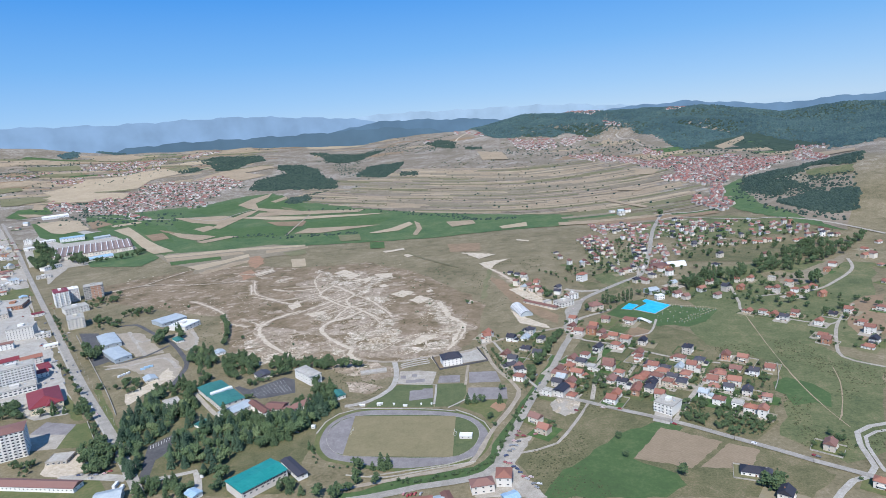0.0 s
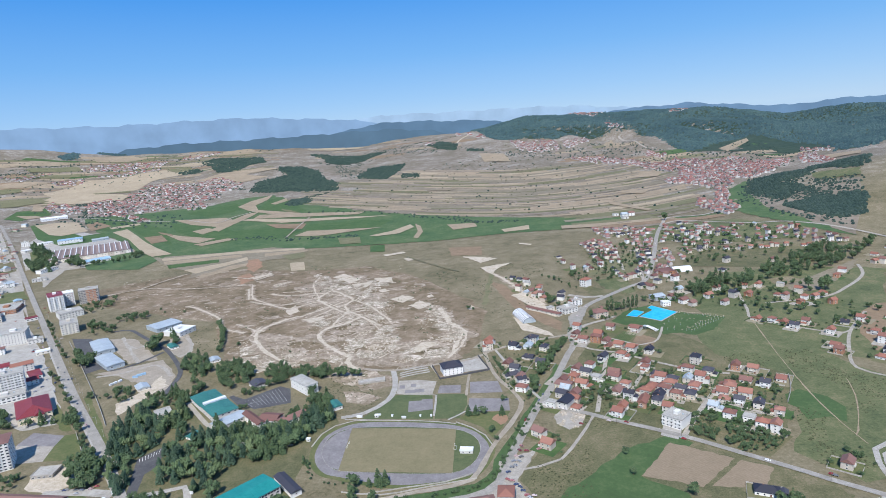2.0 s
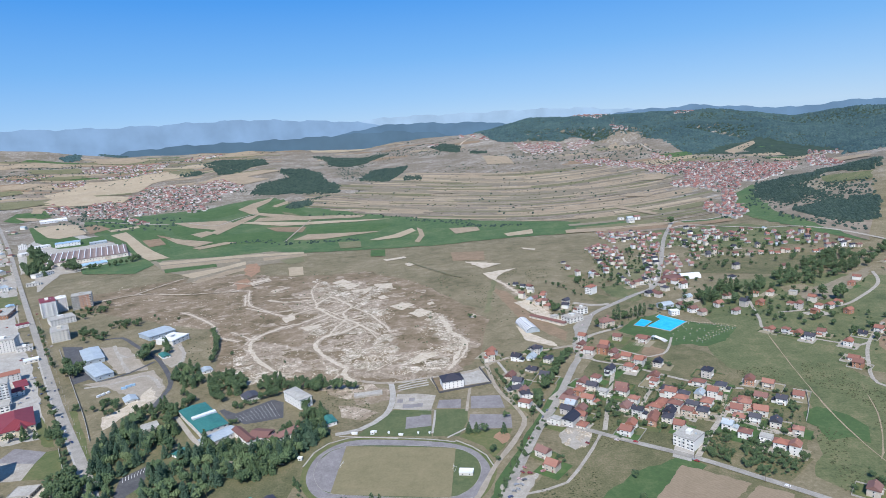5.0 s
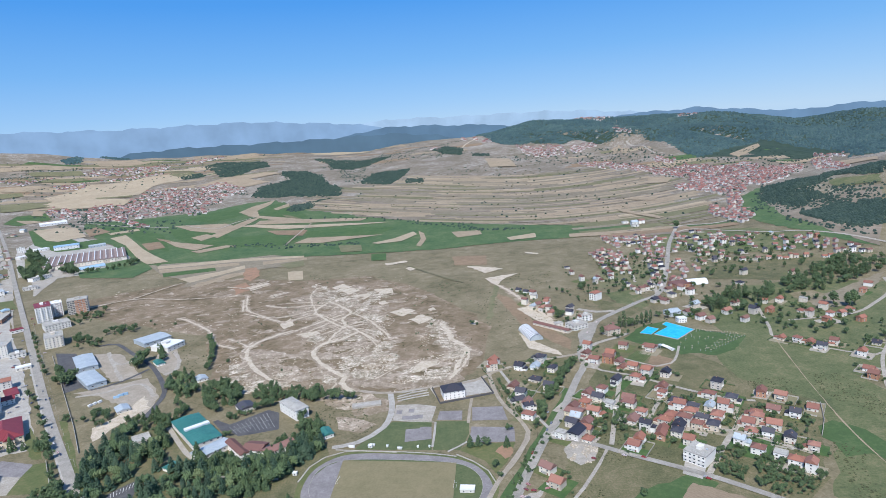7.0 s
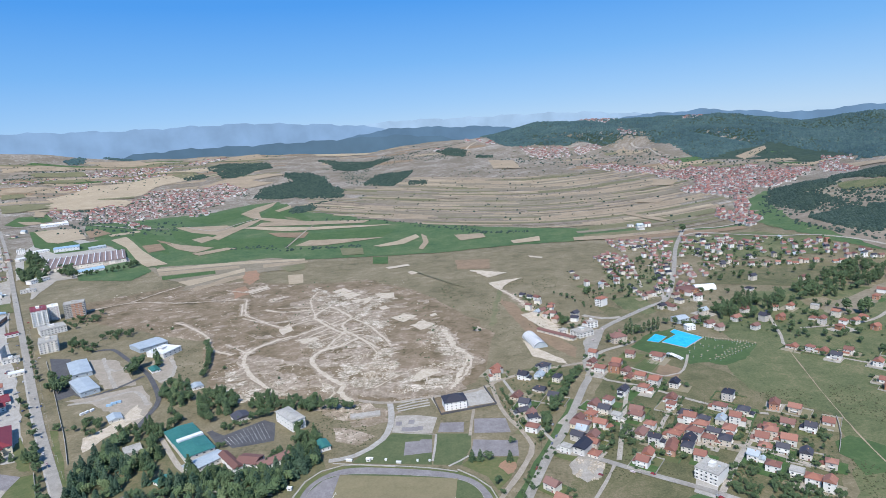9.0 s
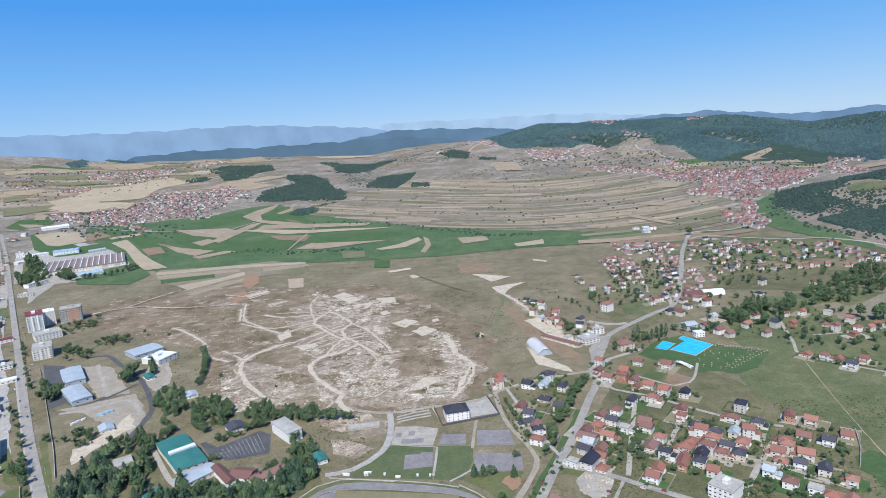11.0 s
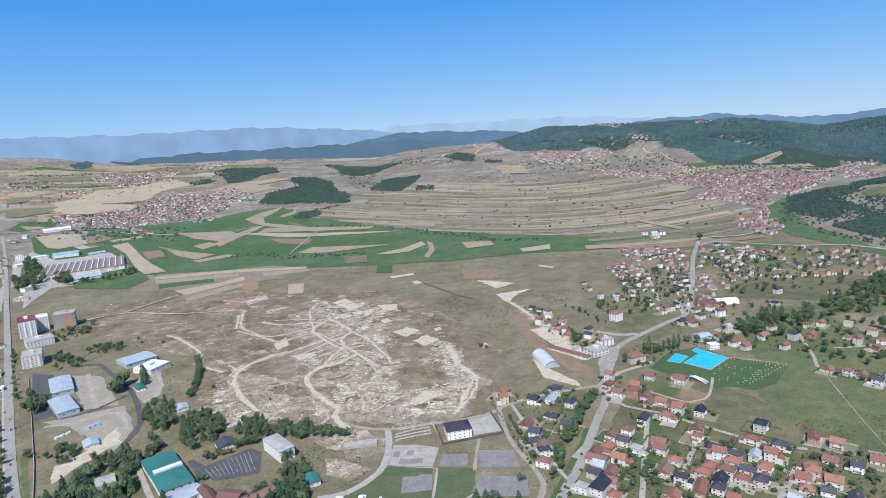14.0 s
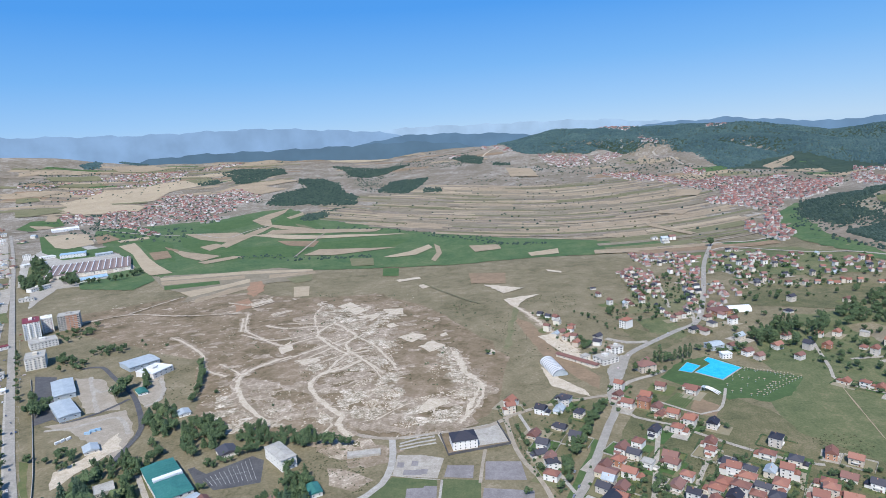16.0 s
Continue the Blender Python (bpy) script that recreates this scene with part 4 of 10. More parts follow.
for outline in (
    [(-136, 1050), (-117, 1071), (-94, 1054), (-112, 1025)],
    [(-102, 1007), (-81, 1029), (-62, 1007), (-83, 982)],
    [(-273, 1233), (-256, 1259), (-231, 1233), (-249, 1211)],
    [(-251, 1209), (-232, 1226), (-210, 1206), (-227, 1177)],
    [(-11, 1348), (64, 1310), (25, 1275)],
    [(24, 1234), (55, 1251), (89, 1259), (61, 1225), (44, 1181), (33, 1202)],
    [(-223, 1168), (-182, 1182), (-190, 1144), (-208, 1140)],
    [(-164, 1112), (-154, 1124), (-143, 1107), (-155, 1097)],
    [(-263, 965), (-241, 975), (-229, 965), (-250, 948)],
    [(-76.9, 805.1), (-67.8, 832.6), (-48.0, 831.7), (-47.5, 821.6), (-68.4, 798.6)],
    [(-308, 1021), (-300, 1052), (-284, 1010), (-293, 993)],
    [(-457, 1279), (-430, 1319), (-415, 1299), (-442, 1260)],
    [(-385, 1202), (-362, 1224), (-350, 1218), (-373, 1187)],
    [(-196, 1423), (-151, 1443), (-143, 1427), (-187, 1405)],
    [(-142, 1363), (-130, 1377), (-118, 1352), (-129, 1338)],
    [(-185, 1204), (-151, 1206), (-144, 1169), (-170, 1169)],
    [(-5, 969), (1, 986), (7, 973), (1, 962)],
    [(-74, 1057), (-66, 1065), (-61, 1050), (-69, 1045)],
    [(119, 1455), (149, 1434), (147, 1418), (121, 1440)],
):
    sheet("bare_plot", outline, "pale_soil", "bare pale ground scraped free of grass", "ground", lift=0.58, wobble=2.2)
for outline in (
    [(-325.5, 853.5), (-312.4, 856.2), (-307.0, 846.8), (-318.1, 835.4)],
    [(-316.4, 831.0), (-297.9, 845.6), (-292.7, 836.4), (-311.2, 818.2)],
    [(-307.8, 809.8), (-286.1, 823.2), (-280.4, 812.0), (-300.3, 791.4)],
    [(-244, 939), (-228, 953), (-213, 940), (-227, 921)],
):
    sheet("foundation", outline, "limestone", "low remains of an old building's concrete floor", "foundation", lift=0.68, wobble=0.6)
sheet("burnt_plot", [(-44, 1455), (33, 1446), (31, 1354), (-36, 1364)], "ploughed", "dark planted plot on the heath", lift=0.2, wobble=1)
for line, w in (
    ([(-250.5, 976.8), (-214.6, 1029.7), (-192.6, 1067.1)], 2.6),
    ([(-231.3, 951.5), (-190.4, 997.9), (-175.4, 1011.6)], 2.6),
    ([(-214.0, 921.0), (-160.0, 972.0)], 2.4),
    ([(-228.0, 1092.7), (-272.9, 1117.8), (-332.0, 1116.0), (-368.9, 1136.7)], 3.5),
    ([(-393.0, 1092.0), (-342.6, 1058.4), (-306.1, 1031.7), (-283.2, 1047.7), (-260.3, 1067.4)], 3),
    ([(-187.8, 984.3), (-155.0, 941.8), (-134.1, 911.1)], 3.5),
    ([(-260.3, 1067.4), (-218.9, 1008.2), (-194.4, 982.9)], 3.5),
    ([(-304.9, 877.0), (-319.5, 899.6), (-325.4, 933.4), (-307.6, 954.0), (-286.5, 967.7), (-257.0, 1001.3), (-217.2, 1050.5)], 4),
    ([(-503.5, 1293.3), (-445.5, 1263.1)], 2),
    ([(-427.4, 1184.0), (-400.3, 1106.1)], 3),
    ([(-455.2, 1273.8), (-424.6, 1320.3)], 3.5),
    ([(-438.1, 1248.9), (-411.0, 1290.0)], 3.5),
    ([(-379.1, 1192.8), (-352.5, 1218.2)], 4),
    ([(-155.5, 997.3), (-121.7, 936.5)], 3),
):
    ribbon("track", line, w, "pale_soil", "pale streak of an old plot line", lift=0.65, edge=0.8, step=6)
# faint white lines of old building plots
for line, w in (
    ([(-256, 1065), (-203, 1003), (-183, 981)], 3), ([(-258, 1130), (-228, 1124), (-197, 1154)], 3), ([(-255, 1011), (-231, 1054), (-202, 1062)], 2.5),
    ([(-267, 965), (-237, 976), (-206, 997)], 3), ([(-242, 934), (-213, 940), (-192, 968), (-166, 976)], 3.5), ([(-262, 1073), (-298, 1175), (-301, 1239)], 4),
    ([(-176, 968), (-150, 930), (-134.0, 897.0)], 2.5), ([(-350, 1139), (-307, 1140), (-253, 1129)], 2), ([(-370, 964), (-340, 938), (-316, 913)], 3),
    ([(-165.7, 778.0), (-166.4, 760.3), (-160.9, 742.8)], 5), ([(-734, 1189), (-665, 1237), (-561, 1215), (-455, 1214)], 3), ([(-672, 1238), (-649, 1302), (-623, 1358)], 3), ([(-25.7, 779.5), (-10.7, 830.0), (-8.8, 865.1)], 5),
    ([(-47, 976), (-34, 923), (-22.6, 885.6)], 9), ([(-120.0, 783.6), (-98.5, 811.8), (-80.4, 825.9)], 3),
):
    ribbon("track", line, w * 0.75, "pale_soil", "faint pale track worn into the heath", lift=0.62, edge=w * 0.4, step=6)

# ---- more materials ----
surface("plaster_white", [(0.50, 0.48, 0.45), (0.66, 0.65, 0.62), (0.80, 0.79, 0.77)], 5, 0.6, per="object")
surface("plaster_mixed", [(0.38, 0.34, 0.30), (0.60, 0.57, 0.53), (0.68, 0.64, 0.56), (0.46, 0.40, 0.33), (0.72, 0.71, 0.69)], 5, 0.6, per="object")
surface("raw_brick", [(0.30, 0.15, 0.09), (0.38, 0.20, 0.13), (0.44, 0.27, 0.19)], 4, 0.3, per="object")
surface("tile_red", [(0.16, 0.085, 0.07), (0.225, 0.105, 0.082), (0.29, 0.128, 0.09), (0.31, 0.18, 0.145)], 4, 0.5, rough=0.75, bump=0.05, per="object")
surface("tile_dark", [(0.025, 0.027, 0.04), (0.045, 0.045, 0.06), (0.075, 0.075, 0.09)], 4, 0.5, rough=0.6, per="object")
surface("tile_brown", [(0.13, 0.065, 0.055), (0.19, 0.10, 0.085), (0.24, 0.14, 0.12)], 4, 0.5, rough=0.75, per="object")
surface("metal_red", [(0.17, 0.03, 0.038), (0.23, 0.048, 0.055)], 8, 0.8, rough=0.5)
surface("roof_faded", [(0.17, 0.125, 0.115), (0.23, 0.175, 0.16), (0.29, 0.23, 0.21)], 9, 0.8, rough=0.8)
surface("metal_teal", [(0.012, 0.17, 0.165), (0.02, 0.22, 0.21), (0.04, 0.255, 0.235)], 10, 0.8, rough=0.45)
surface("metal_teal_dark", [(0.03, 0.125, 0.112), (0.042, 0.165, 0.148), (0.07, 0.20, 0.18)], 10, 0.8, rough=0.5)
surface("metal_grey", [(0.27, 0.32, 0.36), (0.36, 0.41, 0.45), (0.43, 0.48, 0.52)], 10, 0.8, rough=0.5)
surface("metal_white", [(0.62, 0.63, 0.64), (0.74, 0.75, 0.76)], 8, 0.8, rough=0.5)
surface("metal_blue", [(0.18, 0.33, 0.50), (0.28, 0.42, 0.56), (0.42, 0.52, 0.60)], 8, 0.8, rough=0.5)
surface("flat_roof", [(0.26, 0.25, 0.23), (0.36, 0.35, 0.32), (0.45, 0.43, 0.40)], 7, 0.8)
surface("dark_trim", [(0.03, 0.03, 0.035), (0.06, 0.06, 0.065)], 3, 0.4, rough=0.6)
surface("glass", [(0.02, 0.025, 0.035), (0.05, 0.06, 0.075)], 3, 0.5, rough=0.12, gloss=0.6)
surface("frame_white", [(0.66, 0.66, 0.65), (0.75, 0.75, 0.74)], 2, 0.3, rough=0.5)
surface("bark", [(0.09, 0.065, 0.045), (0.16, 0.12, 0.09)], 0.8, 0.1)
surface("leaf", [(0.048, 0.084, 0.040), (0.074, 0.118, 0.054), (0.104, 0.152, 0.068), (0.15, 0.19, 0.085)], 3, 0.5, rough=0.7, per="object")
surface("leaf_conifer", [(0.030, 0.060, 0.038), (0.046, 0.086, 0.052), (0.070, 0.112, 0.066)], 3, 0.5, rough=0.7, per="object")
# far crowns: leaf green shifted to blue, distance haze painted into the colour
surface("leaf_hazed", [(0.024, 0.052, 0.062), (0.042, 0.084, 0.094), (0.070, 0.122, 0.122), (0.115, 0.160, 0.142)], 300, 40, rough=0.9, per="island", spread=0.22, gain=1.7)
surface("leaf_wood", [(0.016, 0.036, 0.032), (0.029, 0.055, 0.046), (0.048, 0.078, 0.060), (0.078, 0.106, 0.076)], 90, 12, rough=0.9, per="island", spread=0.4, gain=1.0)
surface("leaf_joined", [(0.032, 0.060, 0.030), (0.052, 0.088, 0.042), (0.072, 0.112, 0.049), (0.100, 0.138, 0.060)], 3, 0.5, rough=0.7, per="island")
surface("leaf_scrub", [(0.04, 0.045, 0.02), (0.06, 0.068, 0.03), (0.085, 0.09, 0.045)], 40, 6, rough=0.8, per="island")
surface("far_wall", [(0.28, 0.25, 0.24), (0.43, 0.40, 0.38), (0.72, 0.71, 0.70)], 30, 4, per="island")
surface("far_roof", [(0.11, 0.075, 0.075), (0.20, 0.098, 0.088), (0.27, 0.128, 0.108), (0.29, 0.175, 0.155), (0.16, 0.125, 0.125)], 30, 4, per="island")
surface("pool_water", [(0.02, 0.36, 0.62), (0.035, 0.45, 0.72), (0.06, 0.52, 0.78)], 9, 0.8, rough=0.08, gloss=0.5)
surface("rubble", [(0.26, 0.215, 0.155), (0.40, 0.345, 0.27), (0.60, 0.54, 0.455)], 6, 0.6, per="island")
surface("cream_wall", [(0.56, 0.49, 0.36), (0.64, 0.57, 0.44)], 5, 0.6)
surface("paint_white", [(0.75, 0.75, 0.74)], 2, 0.3, rough=0.4)
surface("line_white", [(0.60, 0.60, 0.58), (0.70, 0.70, 0.68)], 2, 0.3)
surface("car_paint", [(0.02, 0.02, 0.025), (0.35, 0.36, 0.37), (0.03, 0.05, 0.12), (0.75, 0.75, 0.75), (0.28, 0.03, 0.03), (0.12, 0.12, 0.13)], 30, 9, rough=0.25, per="object", gloss=0.6)
surface("tyre", [(0.02, 0.02, 0.02)], 1, 0.2)


# ---- shapes ----
def box(bm, x0, x1, y0, y1, z0, z1):
    v = [bm.verts.new((x, y, z)) for z in (z0, z1) for x, y in ((x0, y0), (x1, y0), (x1, y1), (x0, y1))]
    for f in ((3, 2, 1, 0), (4, 5, 6, 7), (0, 1, 5, 4), (1, 2, 6, 5), (2, 3, 7, 6), (3, 0, 4, 7)):
        bm.faces.new([v[i] for i in f])
    return v


def mesh_of(name, bm, *materials):
    me = bpy.data.meshes.new(name)
    bmesh.ops.recalc_face_normals(bm, faces=bm.faces)
    bm.to_mesh(me)
    bm.free()
    for m in materials:
        me.materials.append(MATS[m])
    return me


def window_mesh(w, h, framed="frame_white"):
    """A window on a wall that faces -y: frame proud of the wall, pane set back in it, and a sill."""
    bm = bmesh.new()
    t = 0.12
    rings = []
    for a, b, y in ((w / 2, h / 2, 0.02), (w / 2, h / 2, -0.1), (w / 2 - t, h / 2 - t, -0.1), (w / 2 - t, h / 2 - t, -0.02)):
        rings.append([bm.verts.new((x, y, z)) for x, z in ((-a, -b), (a, -b), (a, b), (-a, b))])
    for p, q in zip(rings, rings[1:]):
        for k in range(4):
            bm.faces.new((p[k], p[(k + 1) % 4], q[(k + 1) % 4], q[k]))
    bm.faces.new(rings[-1]).material_index = 1
    return mesh_of("window", bm, framed, "glass")


WINDOWS = {k: window_mesh(*k) for k in ((1.3, 1.4), (1.8, 1.5), (2.4, 1.6), (3.2, 1.8), (1.1, 2.1))}


def door_mesh():
    bm = bmesh.new()
    box(bm, -0.55, 0.55, -0.06, 0.02, 0.02, 2.1)
    box(bm, -0.63, -0.55, -0.1, 0.02, 0.02, 2.18)
    box(bm, 0.55, 0.63, -0.1, 0.02, 0.02, 2.18)
    box(bm, 0.35, 0.42, -0.13, -0.06, 1.0, 1.1)
    return mesh_of("door", bm, "tile_brown")


DOOR = door_mesh()


def attach(name, mesh, parent, m, label=""):
    ob = new(name, mesh)
    ob.parent = parent
    ob.matrix_basis = m
    if label:
        ob["label"] = label
    return ob


def side_pose(side, w, d, along, z):
    """A place on one of the four walls of a w x d box."""
    return {"front": pose(along, -d / 2, z), "back": pose(-along, d / 2, z, rz=180),
            "right": pose(w / 2, along, z, rz=90), "left": pose(-w / 2, -along, z, rz=-90)}[side]


def roof_bm(style, w, d, z, rise, over=0.5, thick=0.18):
    bm = bmesh.new()
    W, D = w / 2 + over, d / 2 + over
    if style == "flat":
        t, h = 0.25, rise
        for a in ((-W, W, -D, -D + t), (-W, W, D - t, D), (-W, -W + t, -D + t, D - t), (W - t, W, -D + t, D - t)):
            box(bm, *a, z, z + h)
        box(bm, -W + t, W - t, -D + t, D - t, z, z + h * 0.35)
        return bm
    turn = D > W
    L, S = (D, W) if turn else (W, D)
    inset = min(S * 0.95, L * 0.98) if style == "hip" else 0.0
    ends = (-L + inset, L - inset)

    def at(l, s, h):
        return (s, l, h) if turn else (l, s, h)
    lower = [bm.verts.new(at(l, s, z)) for l, s in ((-L, -S), (L, -S), (L, S), (-L, S))]
    upper = [bm.verts.new(at(l, s, z + thick)) for l, s in ((-L, -S), (L, -S), (L, S), (-L, S))]
    ridge = [bm.verts.new(at(e, 0, z + thick + rise)) for e in ends]
    bm.faces.new(lower)
    for i in range(4):
        j = (i + 1) % 4
        bm.faces.new((lower[i], lower[j], upper[j], upper[i]))
    bm.faces.new((upper[0], upper[1], ridge[1], ridge[0]))
    bm.faces.new((upper[2], upper[3], ridge[0], ridge[1]))
    bm.faces.new((upper[1], upper[2], ridge[1]))
    bm.faces.new((upper[3], upper[0], ridge[0]))
    return bm


def chimney_part(parent, x, y, z, h=1.4):
    bm = bmesh.new()
    box(bm, x - 0.35, x + 0.35, y - 0.35, y + 0.35, z, z + h)
    box(bm, x - 0.43, x + 0.43, y - 0.43, y + 0.43, z + h, z + h + 0.15)
    return part("chimney", bm, "raw_brick", parent)


ROOF_WORDS = {"roof_faded": "faded grey-pink corrugated", "tile_red": "orange-red tiled", "tile_dark": "dark grey tiled", "tile_brown": "dull brown-red tiled", "flat_roof": "flat grey", "metal_red": "dark red sheet-metal",
              "metal_teal": "bright teal sheet-metal", "metal_teal_dark": "dark teal sheet-metal", "metal_grey": "pale blue-grey sheet-metal", "metal_white": "white sheet-metal", "metal_blue": "light blue sheet-metal"}
WALL_WORDS = {"plaster_white": "white-plastered", "plaster_mixed": "light-plastered", "raw_brick": "unplastered brick", "concrete": "bare concrete", "cream_wall": "cream-coloured", "metal_white": "white-clad", "metal_grey": "grey-clad"}


def house(x, y, rot, w, d, storeys, style, roof, wall, seed, group="houses of the suburb", detail=2, label="", category="house"):
    rng = random.Random(seed)
    h = storeys * 2.8 + 0.4
    for k in range(3 if detail >= 2 else 2):
        a, q = rng.uniform(0, 6.28), rng.uniform(0.9, 1.5)
        tree("bush", x + math.cos(a) * w * q, y + math.sin(a) * w * q, rng.uniform(0.5, 1.5), seed + k)
    if category == "house":
        gw, gd = w / 2 + rng.uniform(3, 8), d / 2 + rng.uniform(4, 11)
        c, s = math.cos(radians(rot)), math.sin(radians(rot))
        ox, oy = rng.uniform(-2, 2), rng.uniform(-4, 3)
        plot = [(x + (u + ox) * c - (v + oy) * s, y + (u + ox) * s + (v + oy) * c) for u, v in ((-gw, -gd), (gw, -gd), (gw, gd), (-gw, gd))]
        (detail >= 2 or rng.random() < 0.5) and sheet("garden", plot, rng.choice(("garden_soil", "garden_soil", "lawn", "gravel", "meadow", "crop_green")), "small garden plot with worn grass and soil", "garden", lift=0.17 + 0.0053 * (SHEETS[0] % 23))
    thing = tagged(new("house"), label or "%s %s house with a %s roof" % ({1: "low", 2: "two-storey", 3: "tall three-storey"}.get(storeys, "tall"), WALL_WORDS[wall], ROOF_WORDS[roof]), category, group)
    thing.matrix_basis = pose(x, y, ground(x, y), rz=rot)
    bm = bmesh.new()
    box(bm, -w / 2, w / 2, -d / 2, d / 2, -0.6, h)
    if style == "gable":
        # gable ends stand on the short sides
        turn = d > w
        half, span, rise = ((d, w, w * 0.36) if turn else (w, d, d * 0.36))
        for e in (-half / 2, half / 2):
            a = [(-span / 2, h), (span / 2, h), (0, h + rise)]
            i, o = e * 0.985, e
            f = [[bm.verts.new((s, k, z) if turn else (k, s, z)) for s, z in a] for k in (i, o)]
            bm.faces.new(f[0])
            bm.faces.new(f[1])
            for p in range(3):
                q = (p + 1) % 3
                bm.faces.new((f[0][p], f[0][q], f[1][q], f[1][p]))
    body = part("wall", bm, wall, thing)
    rise = {"hip": min(w, d) * 0.30, "gable": min(w, d) * 0.40, "flat": 0.7}[style]
    r = part("roof", roof_bm(style, w, d, h - (0.0 if style == "flat" else 0.05), rise, 0.25 if style == "flat" else 0.6), roof, thing, ROOF_WORDS[roof] + " roof")
    if style != "flat" and (detail >= 2 or rng.random() < 0.4):
        chimney_part(r, rng.uniform(-0.2, 0.2) * w, rng.uniform(-0.15, 0.15) * d, h + rise * 0.55)
    for s in range(storeys):
        z = 1.55 + 2.8 * s
        for side, length in (("front", w), ("right", d), ("left", d), ("back", w)):
            if side == "back" or side == ("right" if x > 0 else "left"):
                continue
            n = max(1, int(length / 4.2)) if detail >= 2 else max(1, int(length / 8))
            if math.hypot(x, y) > 1250:
                # far houses show one broad window on the front of each floor
                if side == "front":
                    attach("window", WINDOWS[(2.4, 1.6)], thing, side_pose(side, w, d, 0, z))
                continue
            for i in range(n):
                along = (i + 0.5) / n * length - length / 2
                if s == 0 and side == "front" and i == n // 2 and n > 1:
                    attach("door", DOOR, thing, side_pose(side, w, d, along, 0.05))
                    continue
                attach("window", WINDOWS[rng.choice(((1.3, 1.4), (1.8, 1.5)))], thing, side_pose(side, w, d, along, z))
    if detail >= 2 and rng.random() < 0.65:
        # lower wing at one side under its own pitched roof
        side = rng.choice((-1, 1))
        ww, wd, wh = w * rng.uniform(0.3, 0.5), d * rng.uniform(0.55, 0.8), 2.9 if storeys < 3 else 5.6
        wx, wy = side * (w / 2 + ww / 2 - 0.05), rng.uniform(-0.2, 0.2) * d
        bm = bmesh.new()
        box(bm, wx - ww / 2, wx + ww / 2, wy - wd / 2, wy + wd / 2, -0.6, wh)
        wing = part("wing", bm, wall, thing)
        bm = roof_bm("gable" if style != "flat" else "flat", ww, wd, wh, min(ww, wd) * 0.3 if style != "flat" else 0.5, 0.35)
        bmesh.ops.translate(bm, verts=bm.verts, vec=(wx, wy, 0))
        part("wing_roof", bm, roof, wing)
    if category == "house" and detail >= 2 and rng.random() < 0.55:
        bm = bmesh.new()
        for k in range(4):
            (ax, ay), (bx, by) = plot[k], plot[(k + 1) % 4]
            run, ang = math.hypot(bx - ax, by - ay), math.degrees(math.atan2(by - ay, bx - ax))
            bmesh.ops.transform(bm, matrix=pose(ax, ay, 0.1, rz=ang), verts=box(bm, 0, run * (0.7 if k == 0 else 1), -0.12, 0.12, 0, 1.3))
        if rng.random() < 0.5:
            tagged(new("garden_wall", mesh_of("garden_wall", bm, "concrete")), "low pale wall round a house garden", "wall", "garden walls of the suburb")
        else:
            bm.free()
            hedge(plot[1:] + plot[:1], seed)
    if detail >= 2 and storeys > 1 and rng.random() < 0.6:
        bm = bmesh.new()
        bw, bz = min(w * 0.5, 5), 2.85
        box(bm, -bw / 2, bw / 2, -d / 2 - 1.3, -d / 2, bz - 0.15, bz)
        box(bm, -bw / 2, bw / 2, -d / 2 - 1.3, -d / 2 - 1.2, bz, bz + 0.95)
        for e in (-bw / 2, bw / 2 - 0.1):
            box(bm, e, e + 0.1, -d / 2 - 1.2, -d / 2, bz, bz + 0.95)
        part("balcony", bm, "plaster_white", thing)
    return thing


